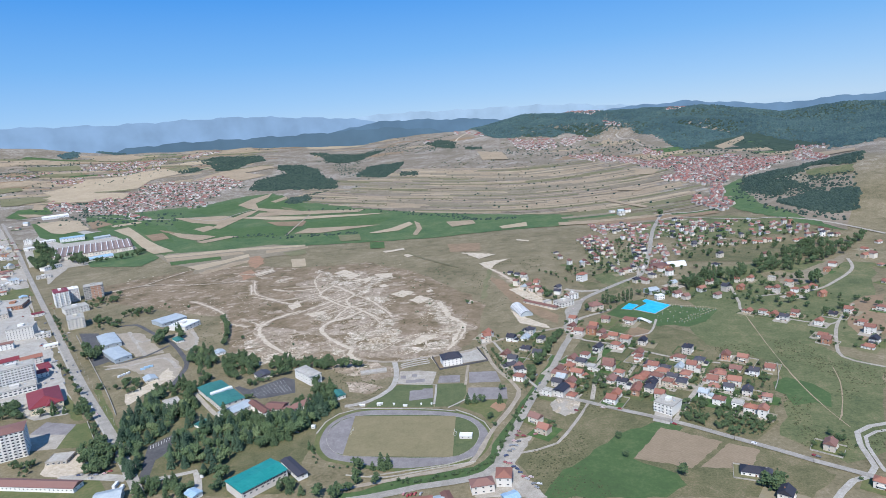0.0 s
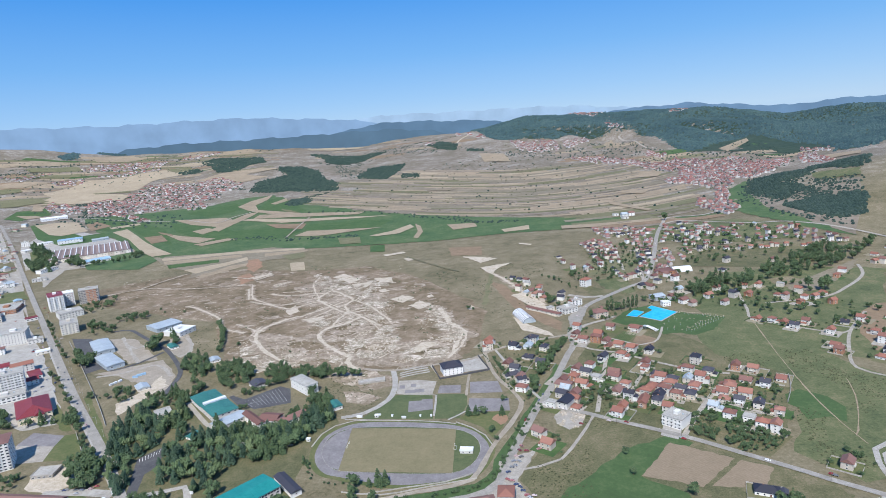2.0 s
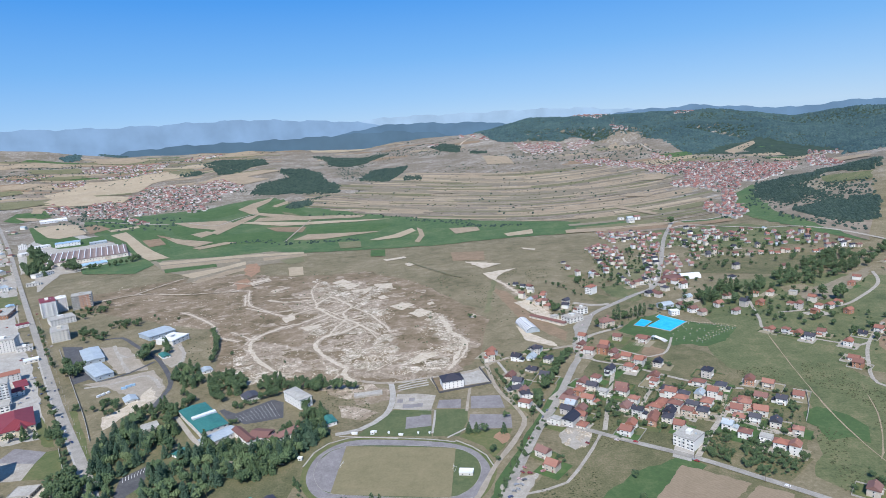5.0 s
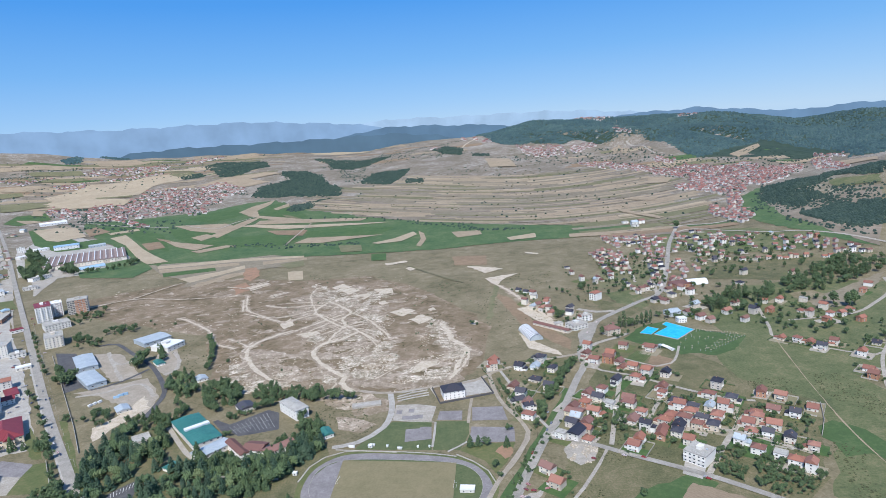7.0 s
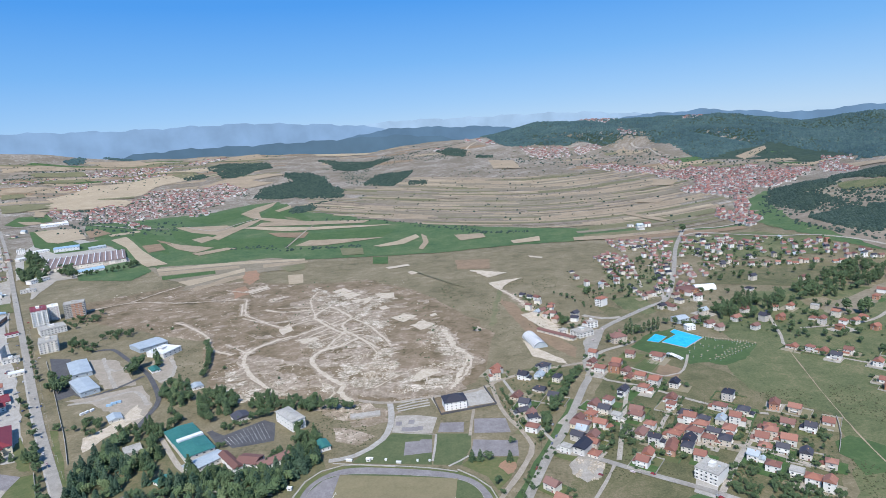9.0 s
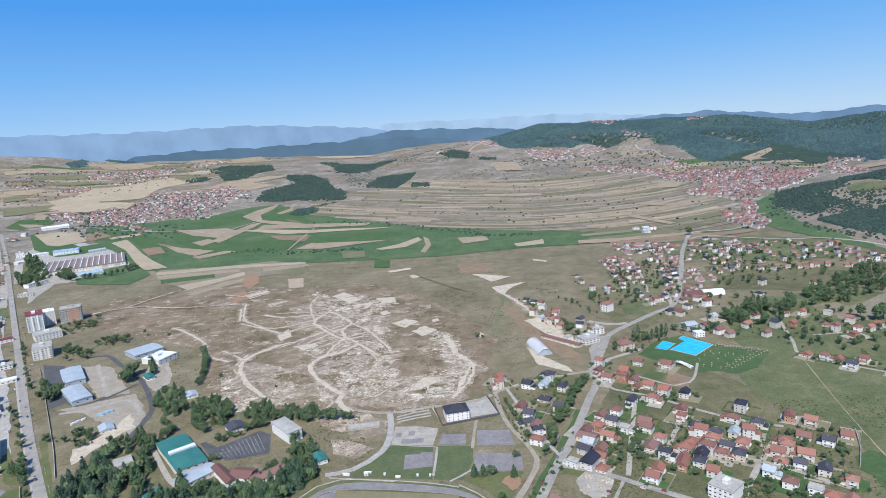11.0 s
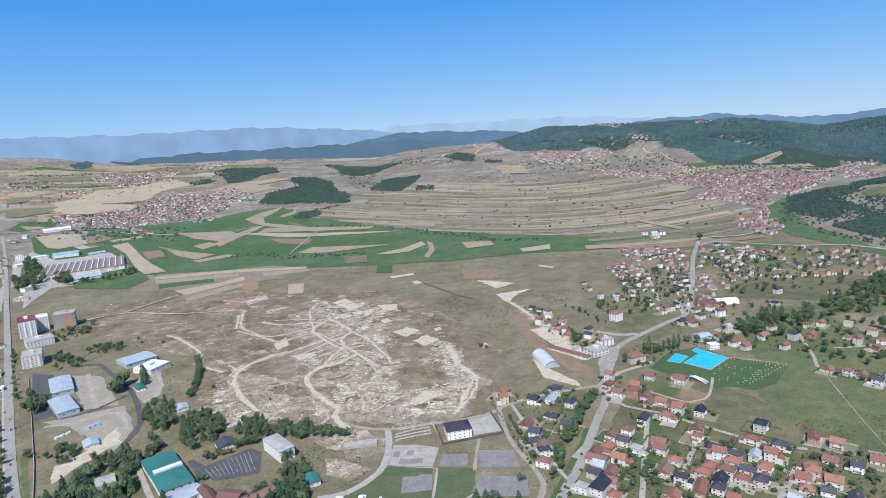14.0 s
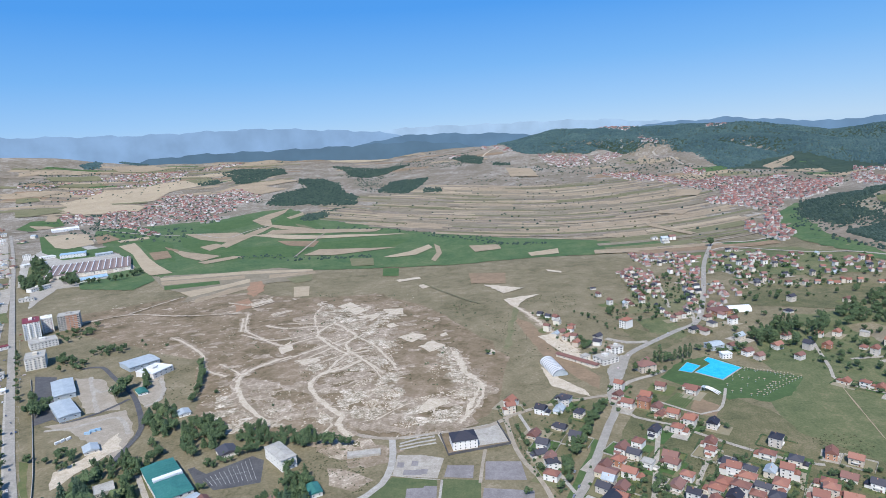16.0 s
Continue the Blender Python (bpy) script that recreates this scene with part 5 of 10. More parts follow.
def block(label, x, y, rot, w, d, h, style="flat", roof="flat_roof", wall="plaster_white", floors=0, bay=3.4, pane=(1.8, 1.5), rise=None, category="building", balconies=False, name="building", seams=True, faces=2):
    """A larger building with rows of windows."""
    thing = tagged(new(name), label, category)
    thing.matrix_basis = pose(x, y, ground(x, y), rz=rot)
    bm = bmesh.new()
    box(bm, -w / 2, w / 2, -d / 2, d / 2, -0.6, h)
    box(bm, -w / 2 - 0.06, w / 2 + 0.06, -d / 2 - 0.06, d / 2 + 0.06, -0.6, 0.5)
    part("wall", bm, wall, thing)
    rise = rise if rise is not None else {"hip": min(w, d) * 0.28, "gable": min(w, d) * 0.16, "flat": 0.8}[style]
    r = part("roof", roof_bm(style, w, d, h, rise, 0.3 if style == "flat" else 0.7), roof, thing, ROOF_WORDS.get(roof, "") + " roof")
    if seams and style == "gable" and min(w, d) > 12 and "teal" in roof:
        # standing seams
        long = max(w, d)
        n = min(int(long / 4), 14)
        turn = d > w
        S = (w if turn else d) / 2 + 0.7
        for i in range(1, n):
            e = -long / 2 + long * i / n
            for s in (-1, 1):
                bm = bmesh.new()
                pts = [(e - 0.06, 0.05 * s, h + 0.19 + rise), (e + 0.06, 0.05 * s, h + 0.19 + rise), (e + 0.06, S * s, h + 0.19), (e - 0.06, S * s, h + 0.19)]
                lo = [bm.verts.new((q, p, z) if turn else (p, q, z)) for p, q, z in pts]
                hi = [bm.verts.new((q, p, z + 0.12) if turn else (p, q, z + 0.12)) for p, q, z in pts]
                bm.faces.new(hi)
                for k in range(4):
                    bm.faces.new((lo[k], lo[(k + 1) % 4], hi[(k + 1) % 4], hi[k]))
                part("roof_seam", bm, roof, r)
    if style == "flat" and floors >= 2 and min(w, d) > 9:
        bm = bmesh.new()
        box(bm, -w * 0.12, w * 0.1, -1.5, d * 0.22, h + 0.2, h + 2.9)
        box(bm, -w * 0.13, w * 0.11, -1.7, d * 0.23, h + 2.9, h + 3.1)
        part("stair_house", bm, wall, r)
        bm = bmesh.new()
        box(bm, w * 0.22, w * 0.22 + 1.6, d * 0.1, d * 0.1 + 1.2, h + 0.25, h + 1.4)
        part("roof_unit", bm, "metal_grey", r)
    for s in range(floors):
        fh = h / floors
        z = fh * (s + 0.55)
        for side, length in (("front", w), ("right", d) if x < 0 else ("left", d))[:faces]:
            n = max(1, int(length / (bay * 1.3)))
            for i in range(n):
                along = (i + 0.5) / n * length - length / 2
                attach("window", WINDOWS[pane], thing, side_pose(side, w, d, along, z))
                if balconies and side == "front" and i % 2 == 0 and s:
                    attach("balcony", BALCONY, thing, side_pose(side, w, d, along, fh * s))
    return thing


def balcony_mesh():
    bm = bmesh.new()
    box(bm, -1.6, 1.6, -1.2, 0.02, -0.15, 0.0)
    box(bm, -1.6, 1.6, -1.2, -1.1, 0.0, 1.0)
    box(bm, -1.6, -1.5, -1.1, 0.02, 0.0, 1.0)
    box(bm, 1.5, 1.6, -1.1, 0.02, 0.0, 1.0)
    return mesh_of("balcony", bm, "plaster_white")


BALCONY = balcony_mesh()


# ---- trees ----
def clump(bm, c, r, rng):
    """A small irregular tuft of leaves."""
    v = []
    for dx, dy, dz in ((1, 0, 0), (-1, 0, 0), (0, 1, 0), (0, -1, 0), (0, 0, 1), (0, 0, -0.7)):
        k = r * rng.uniform(0.6, 1.35)
        v.append(bm.verts.new((c[0] + dx * k + rng.uniform(-0.3, 0.3) * r, c[1] + dy * k + rng.uniform(-0.3, 0.3) * r, c[2] + dz * k)))
    for a, b, t in ((0, 2, 4), (2, 1, 4), (1, 3, 4), (3, 0, 4), (2, 0, 5), (1, 2, 5), (3, 1, 5), (0, 3, 5)):
        bm.faces.new((v[a], v[b], v[t]))


def trunk_mesh(h, r, limbs, rng):
    bm = bmesh.new()

    def limb(a, b, ra, rb):
        a, b = Vector(a), Vector(b)
        q = (b - a).to_track_quat("Z", "Y")
        ring = []
        for p, rad in ((a, ra), (b, rb)):
            ring.append([bm.verts.new(p + q @ Vector((math.cos(k * math.pi / 3) * rad, math.sin(k * math.pi / 3) * rad, 0))) for k in range(6)])
        for k in range(6):
            bm.faces.new((ring[0][k], ring[0][(k + 1) % 6], ring[1][(k + 1) % 6], ring[1][k]))
        bm.faces.new(ring[1])
    limb((0, 0, -0.4), (0, 0, h * 0.45), r, r * 0.7)
    limb((0, 0, h * 0.43), (rng.uniform(-0.3, 0.3), 0, h * 0.85), r * 0.7, r * 0.15)
    for i in range(limbs):
        a = i * 6.28 / limbs + rng.uniform(-0.4, 0.4)
        z = h * rng.uniform(0.3, 0.55)
        limb((0, 0, z), (math.cos(a) * h * 0.25, math.sin(a) * h * 0.25, z + h * 0.22), r * 0.4, r * 0.1)
    return mesh_of("trunk", bm, "bark")


def broad_crown(h, width, seed, tufts=110):
    rng = random.Random(seed)
    bm = bmesh.new()
    lobes = [(rng.uniform(-0.25, 0.25) * width, rng.uniform(-0.25, 0.25) * width, h * rng.uniform(0.42, 0.72), width * rng.uniform(0.24, 0.36)) for _ in range(6)]
    for i in range(tufts):
        lx, ly, lz, lr = lobes[i % len(lobes)]
        d = Vector((rng.gauss(0, 1), rng.gauss(0, 1), rng.gauss(0.2, 1))).normalized()
        k = lr * rng.uniform(0.65, 1.08)
        clump(bm, (lx + d.x * k, ly + d.y * k, lz + d.z * k * 0.95), width * rng.uniform(0.06, 0.12), rng)
    for lx, ly, lz, lr in lobes:
        clump(bm, (lx, ly, lz), lr * 0.72, rng)
    return mesh_of("crown", bm, "leaf")


def conifer_crown(h, width, seed):
    """A dense cone of drooping tufts, widest low down."""
    rng = random.Random(seed)
    bm = bmesh.new()
    for i in range(120):
        t = rng.random() ** 1.25
        rad = width / 2 * (1 - t) ** 0.7 + 0.15
        a = i * 2.4 + rng.uniform(-0.3, 0.3)
        k = rad * rng.uniform(0.72, 1.0)
        clump(bm, (math.cos(a) * k, math.sin(a) * k, h * (0.10 + 0.84 * t) - 0.2 * rad), width * rng.uniform(0.09, 0.15) * (1.15 - 0.6 * t), rng)
    for t in (0.05, 0.25, 0.45, 0.65, 0.82):
        clump(bm, (0, 0, h * (0.12 + 0.84 * t)), width / 2 * (1 - t) ** 0.7 * 0.8, rng)
    return mesh_of("crown", bm, "leaf_conifer")


def poplar_crown(h, width, seed):
    rng = random.Random(seed)
    bm = bmesh.new()
    for i in range(110):
        t = rng.random()
        rad = width / 2 * math.sin(math.pi * min(0.12 + 0.86 * t, 1)) ** 0.6
        a = rng.uniform(0, 6.28)
        k = rad * math.sqrt(rng.uniform(0.3, 1))
        clump(bm, (math.cos(a) * k, math.sin(a) * k, h * (0.08 + 0.9 * t)), width * rng.uniform(0.12, 0.2), rng)
    return mesh_of("crown", bm, "leaf")


TREE_KINDS = {}
rng0 = random.Random(4)
for i in range(5):
    h, w = 9 + i, 7.5 + (i * 37 % 4)
    TREE_KINDS.setdefault("broad", []).append((trunk_mesh(h, 0.28, 5, rng0), broad_crown(h, w, 20 + i)))
for i in range(4):
    h, w = 11 + i * 1.6, 6.4 + i * 0.5
    TREE_KINDS.setdefault("conifer", []).append((trunk_mesh(h, 0.24, 0, rng0), conifer_crown(h, w, 40 + i)))
for i in range(3):
    h, w = 15 + i * 2, 4.2 + 0.4 * i
    TREE_KINDS.setdefault("poplar", []).append((trunk_mesh(h, 0.3, 3, rng0), poplar_crown(h, w, 60 + i)))
for i in range(3):
    h, w = 2.6 + i * 0.5, 3.2 + i * 0.5
    TREE_KINDS.setdefault("bush", []).append((trunk_mesh(h, 0.09, 4, rng0), broad_crown(h, w, 80 + i, 60)))
TREE_LABELS = {"broad": "leafy green broadleaf tree with a rounded crown", "conifer": "dark green spruce with a pointed crown", "poplar": "tall narrow poplar with upright leaves", "bush": "low rounded green bush in grass"}


def hedge(points, seed, label="clipped dark green garden hedge", r=0.9):
    """A line of leafy tufts along the points."""
    rng = random.Random(seed)
    bm = bmesh.new()
    for (ax, ay), (bx, by) in zip(points, points[1:]):
        n = max(1, int(math.hypot(bx - ax, by - ay) / (r * 1.3)))
        for k in range(n):
            t = (k + 0.5) / n
            clump(bm, (ax + (bx - ax) * t, ay + (by - ay) * t, ground(ax, ay) + r * 0.75), r * rng.uniform(0.8, 1.25), rng)
    return tagged(new("hedge", mesh_of("hedge", bm, "leaf_joined")), label, "hedge", "hedges of the gardens")


NEAR_TREES, REST, TREE_SPOTS = [0], [], set()


def tree(kind, x, y, size=1.0, seed=0, group=""):
    """A tree of its own while they can be told apart, else one of a joined stand."""
    spot = (round(x), round(y))
    if spot in TREE_SPOTS:
        return
    TREE_SPOTS.add(spot)
    rng = random.Random(seed * 7919 + int(x * 13 + y * 7))
    trunk, crown = rng.choice(TREE_KINDS[kind])
    s = size * rng.uniform(0.85, 1.15)
    m = pose(x, y, ground(x, y), rz=rng.uniform(0, 360)) @ Matrix.Diagonal((s, s, s * rng.uniform(0.9, 1.1), 1))
    if kind == "bush" or NEAR_TREES[0] >= 240 or math.hypot(x, y) > 1150:
        REST.append((kind, crown, trunk, m))
        return
    NEAR_TREES[0] += 1
    thing = tagged(new("tree"), TREE_LABELS[kind], "tree", group or "lone trees")
    thing.matrix_basis = m
    attach("trunk", trunk, thing, Matrix())
    attach("crown", crown, thing, Matrix())


def join_rest():
    """All other bushes and trees, too many to tell apart."""
    for name, label, keep in (("shrubbery", "scattered green garden and hedge bushes", lambda k: k == "bush"), ("tree_stand", "rows and stands of leafy trees", lambda k: k != "bush")):
        verts, faces, mats = [], [], []
        for kind, crown, trunk, m in REST:
            if not keep(kind):
                continue
            for me, slot in ((crown, 0), (trunk, 1)):
                b = len(verts)
                verts += [tuple(m @ v.co) for v in me.vertices]
                for p in me.polygons:
                    faces.append(tuple(b + i for i in p.vertices))
                    mats.append(slot)
        me = bpy.data.meshes.new(name)
        me.from_pydata(verts, [], faces)
        me.materials.append(MATS["leaf_joined"])
        me.materials.append(MATS["bark"])
        me.polygons.foreach_set("material_index", mats)
        tagged(new(name, me), label, "vegetation", kind="stuff")


def spots(poly, count, apart, seed):
    """Random places in an outline that keep a distance from each other."""
    rng = random.Random(seed)
    xs, ys = [p[0] for p in poly], [p[1] for p in poly]
    out, cells = [], set()
    for _ in range(count * 25):
        if len(out) >= count:
            break
        x, y = rng.uniform(min(xs), max(xs)), rng.uniform(min(ys), max(ys))
        if not inside(poly, x, y):
            continue
        cx, cy = int(x // apart), int(y // apart)
        if (cx, cy) in cells:
            continue
        cells.add((cx, cy))
        out.append((x, y))
    return out


CLEARINGS = []


def grove(poly, count, kinds, apart, seed, group, size=1.0):
    if group in ("trees of the park", "trees below the school", "trees behind the school", "trees behind the white block"):
        count, apart, size = int(count * 1.25), apart * 0.88, size * 1.05
    for i, (x, y) in enumerate(spots(poly, count, apart, seed)):
        if any(inside(c, x, y) for c in CLEARINGS):
            continue
        tree(kinds[(i * 7 + seed) % len(kinds)], x, y, size, seed + i, group)


def tree_row(points, gap, kinds, seed, group, size=1.0, jitter=1.5):
    rng = random.Random(seed)
    last = None
    for i, (x, y) in enumerate(spline(points, gap)):
        if last and math.hypot(x - last[0], y - last[1]) < gap * 0.6:
            continue
        last = (x, y)
        tree(rng.choice(kinds), x + rng.uniform(-jitter, jitter), y + rng.uniform(-jitter, jitter), size * rng.uniform(0.8, 1.15), seed + i, group)


def woods(poly, count, crown, label, material="leaf_hazed", floor=True, seed=1, name="far_woods"):
    """A far wood: uncountable crowns over dark ground."""
    rng = random.Random(seed)
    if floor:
        # leaf-dark sheet closes the gaps; shade between crowns is in its colour
        sheet("forest_floor", poly, "forest_floor", "floor of a wood, dark green with crown shade painted in", "ground", lift=0.6, wobble=12)
    xs, ys = [p[0] for p in poly], [p[1] for p in poly]
    verts, faces = [], []
    made = 0
    for _ in range(count * 12):
        if made >= count:
            break
        x, y = rng.uniform(min(xs), max(xs)), rng.uniform(min(ys), max(ys))
        if not inside(poly, x + rng.uniform(-18, 18), y + rng.uniform(-18, 18)):
            continue
        made += 1
        r = crown * rng.uniform(0.55, 1.25)
        z = ground(x, y) + r * 0.55
        b = len(verts)
        for dx, dy, dz in ((1, 0, -0.5), (0.3, 0.95, -0.4), (-0.8, 0.6, -0.5), (-0.8, -0.6, -0.6), (0.3, -0.95, -0.5), (0.55, 0.2, 0.45), (-0.3, 0.5, 0.5), (-0.2, -0.55, 0.4)):
            k = r * rng.uniform(0.8, 1.2)
            verts.append((x + dx * k, y + dy * k, z + dz * k))
        for f in ((0, 1, 5), (1, 6, 5), (1, 2, 6), (2, 3, 6), (3, 7, 6), (3, 4, 7), (4, 0, 7), (0, 5, 7), (5, 6, 7)):
            faces.append(tuple(b + q for q in f))
    me = bpy.data.meshes.new(name)
    me.from_pydata(verts, [], faces)
    me.materials.append(MATS[material])
    return tagged(new(name, me), label, "wood", kind="stuff")


def far_village(poly, count, label, seed, size=9.0, apart=17, angle=20, lines=(), avoid=(), low=False):
    """A distant settlement: house bodies and pitched roofs, too many to count."""
    rng = random.Random(seed)
    places = [p for p in spots(poly, count, apart, seed) if not any(math.hypot(p[0] - q[0], p[1] - q[1]) < 13 for q in avoid)]
    for line in lines:
        for (x, y) in spline(line, apart * 0.9):
            places.append((x + rng.choice((-1, 1)) * rng.uniform(7, 14), y + rng.choice((-1, 1)) * rng.uniform(7, 14)))
    wv, wf, rv, rf = [], [], [], []
    for x, y in places:
        z = ground(x, y)
        w, d, h = size * rng.uniform(0.75, 1.35), size * rng.uniform(0.65, 1.0), rng.choice((3.0, 3.6, 5.4) if low else (4.0, 5.8, 6.2, 7.5))
        a = radians(angle + rng.choice((0, 90)) + rng.uniform(-14, 14))
        ca, sa = math.cos(a), math.sin(a)

        def at(u, v, k):
            return (x + u * ca - v * sa, y + u * sa + v * ca, z + k)
        b = len(wv)
        wv += [at(u * w / 2, v * d / 2, k) for k in (-2, h) for u, v in ((-1, -1), (1, -1), (1, 1), (-1, 1))]
        wv += [at(u * w / 2, 0, h + d * 0.34) for u in (-1, 1)]
        wf += [(b, b + 1, b + 5, b + 4), (b + 2, b + 3, b + 7, b + 6), (b + 1, b + 2, b + 6, b + 9, b + 5), (b + 3, b, b + 4, b + 8, b + 7)]
        b = len(rv)
        o = 0.6
        rv += [at(u * (w / 2 + o), v * (d / 2 + o), h - 0.3) for u, v in ((-1, -1), (1, -1), (1, 1), (-1, 1))]
        rv += [at(u * (w / 2 + o), 0, h + d * 0.38) for u in (-1, 1)]
        rv += [at(u * (w / 2 + o), v * (d / 2 + o), h - 0.7) for u, v in ((-1, -1), (1, -1), (1, 1), (-1, 1))]
        rf += [(b, b + 1, b + 5, b + 4), (b + 2, b + 3, b + 4, b + 5), (b + 6, b + 7, b + 1, b), (b + 8, b + 9, b + 3, b + 2)]
    thing = tagged(new("far_village"), label, "village", kind="stuff")
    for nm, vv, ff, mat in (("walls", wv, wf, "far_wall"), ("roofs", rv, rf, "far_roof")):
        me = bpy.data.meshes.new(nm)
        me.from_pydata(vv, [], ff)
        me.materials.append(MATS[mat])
        ob = new(nm, me)
        ob.parent = thing
        tagged(ob, kind="stuff")
    return thing

# ---- woods on the hills ----
woods([(-1024, 2927), (-1061, 3208), (-937, 3318), (-1048, 3488), (-1076, 3607), (-946, 3615), (-784, 3345), (-717, 3127), (-597, 2926), (-571, 2723), (-682, 2768), (-813, 2869), (-890, 2860)], 2600, 6, "dark wood on a rounded knoll", "leaf_wood", seed=11)
woods([(-1642, 3874), (-1592, 4042), (-1313, 4013), (-1220, 3812), (-1294, 3739), (-1320, 3526), (-1408, 3515), (-1510, 3706)], 1500, 7, "dark wood on a hillside", "leaf_wood", seed=12)
woods([(-1016, 4129), (-834, 4009), (-600, 3917), (-478, 3944), (-580, 3672), (-664, 3528), (-785, 3638), (-861, 3866)], 1300, 6, "scrubby dark wood in a gully", "leaf_wood", seed=13)
woods([(-526, 3045), (-499, 3317), (-419, 3358), (-310, 3363), (-330, 3196), (-356, 3013), (-373, 2932), (-467, 3020)], 1100, 6, "dark copse on the bare slope", "leaf_wood", seed=14)
woods([(-299, 3051), (-225, 3015), (-207, 2895), (-294, 2935)], 160, 5, "low scrub between the fields", "leaf_wood", seed=15)
woods([*[(77, 4793), (187, 4079), (257, 3949), (394, 3919), (559, 3699), (786, 3855), (857, 3839), (927, 3825), (1014, 3709), (1032, 3516), (1060, 3305), (1035, 3071), (1063, 2962), (1136, 3018), (1302, 3180), (1509, 3336), (1514, 3152), (1552, 3022), (1583, 2905), (1566, 2714), (1501, 2534), (1562, 2481)], *[(ORIGIN[0] + 4690 * math.sin(radians(a)), ORIGIN[1] + 4690 * math.cos(radians(a))) for a in (42, 36, 30, 24, 18, 12, 8, 4, 2.2)]], 30000, 7, "broad forest over the mountain, haze painted in blue-green", seed=16)
woods([(868, 1946), (974, 2136), (1031, 2115), (1161, 2223), (1139, 2059), (1002, 1849), (942, 1852), (895, 1842), (926, 1793), (925, 1748), (867, 1705), (819, 1670), (834, 1785)], 2600, 5, "dark wood wrapping the end of the hill", "leaf_wood", seed=17)
woods([(1240, 2254), (1141, 1954), (1197, 1925), (1075, 1737), (1053, 1810), (1066, 1935)], 1500, 6, "dark wood along the crest", "leaf_wood", seed=19)
woods([(794, 1597), (826, 1584), (886, 1597), (878, 1537), (917, 1544), (946, 1536), (848, 1383), (818, 1422), (800, 1491)], 3400, 5, "dark wood along the foot of the hill", "leaf_wood", seed=18)
woods([(904, 1928), (962, 1778), (1032, 1670), (937, 1522), (867, 1587), (802, 1663)], 520, 4.2, "scattered scrub on the hillside", "leaf_wood", floor=False, seed=22)
woods([(929, 1798), (921, 1756), (887, 1578), (878, 1537), (880, 1575), (905, 1727)], 160, 4, "hedge of trees down the hillside", "leaf_wood", floor=False, seed=65)
woods([(-222, 4049), (-145, 4169), (-25, 3959), (-39, 3718), (-135, 3816)], 420, 7, "small dark copse by the hilltop", "leaf_wood", seed=20)
woods([(28, 3723), (127, 3702), (116, 3584), (33, 3626)], 90, 6, "low scrub on the hillside", "leaf_wood", floor=False, seed=66)
woods([(-726, 2503), (-712, 2578), (-660, 2581), (-625, 2469), (-682, 2406)], 260, 7, "small green copse in the valley", "leaf_wood", seed=21)
woods([(-2441, 4100), (-2381, 4137), (-2228, 4224), (-2227, 4224), (-2326, 4067)], 420, 9, "dark wood on a far rise, haze painted in blue", "leaf_hazed", seed=67)
woods([(-2517, 3818), (-2515, 3974), (-2409, 3835), (-2458, 3756)], 140, 9, "dark wood on a far rise, haze painted in blue", "leaf_hazed", seed=68)
woods([(-1670, 3584), (-1591, 3667), (-1528, 3567), (-1616, 3523)], 160, 7, "dark copse on the plain", "leaf_wood", seed=69)
woods([(-910, 3712), (-612, 3560), (-362, 3670), (-165, 3698), (103, 3789), (-496, 4264), (-807, 3877)], 420, 4, "scattered trees over the bare slope", "leaf_wood", floor=False, seed=23)
woods([(-744, 3570), (-591, 3637), (-526, 3045), (-619, 3122)], 170, 4, "thorn scrub on the bare slope", "leaf_wood", floor=False, seed=70)
woods([(-2164, 2799), (-2106, 3068), (-1769, 3370), (-1595, 3628), (-1294, 4609), (-1982, 4089), (-2715, 3551)], 380, 5, "scattered trees over the plain", "leaf_wood", floor=False, seed=24)
woods([(-601, 2437), (-486, 2969), (88, 3325), (476, 3181), (771, 2535), (772, 2001), (653, 1706), (107, 1872), (-252, 2100)], 130, 4.2, "lone trees between the field strips", "leaf_wood", floor=False, seed=25)
woods([(95, 3535), (540, 3577), (879, 3441), (1016, 2916), (1375, 3104), (1466, 2745), (1273, 2469), (892, 2768), (476, 3181)], 700, 4.6, "scattered trees among the far houses", "leaf_wood", floor=False, seed=26)
for n, line in enumerate((
    [(-569, 2222), (-459, 2181), (-289, 2094), (-112, 1943), (25, 1874)], [(-183, 1970), (-58, 1885), (39, 1778), (146, 1756)], [(-679, 1772), (-577, 1759), (-464, 1696), (-297, 1709)],
    [(639, 1638), (781, 1766), (878, 1933)], [(748, 1571), (764, 1492), (786, 1407), (816, 1333)], [(858, 1968), (793, 1716), (750, 1566)],
    [(-1898, 2649), (-1683, 2630), (-1525, 2421)], [(-1815, 2795), (-1670, 2774)], [(-2271, 3098), (-2212, 3275), (-2123, 3435), (-1923, 3543)], [(-2187, 3489), (-2068, 3627), (-1816, 3736)], [(-1465, 3001), (-1308, 3096), (-1065, 2982)],
    [(-2533, 3299), (-2404, 3380), (-2308, 3425)], [(-2595, 3474), (-2477, 3490), (-2304, 3685)], [(-2076, 3835), (-1862, 3993), (-1554, 4163)], [(-589, 2691), (-678, 2602), (-703, 2478)], [(-454, 4053), (-263, 4251), (-32, 4307)], [(-1095, 4662), (-766, 4729), (-357, 4476)],
)):
    pts = spline(line, 30)
    band = [(x, y - 9) for x, y in pts] + [(x, y + 9) for x, y in reversed(pts)]
    woods(band, 90, 4.0, "line of bushes and trees along the stream" if n < 6 else "line of field trees and hedge bushes", "leaf_wood", floor=False, seed=30 + n, name="hedgerow")
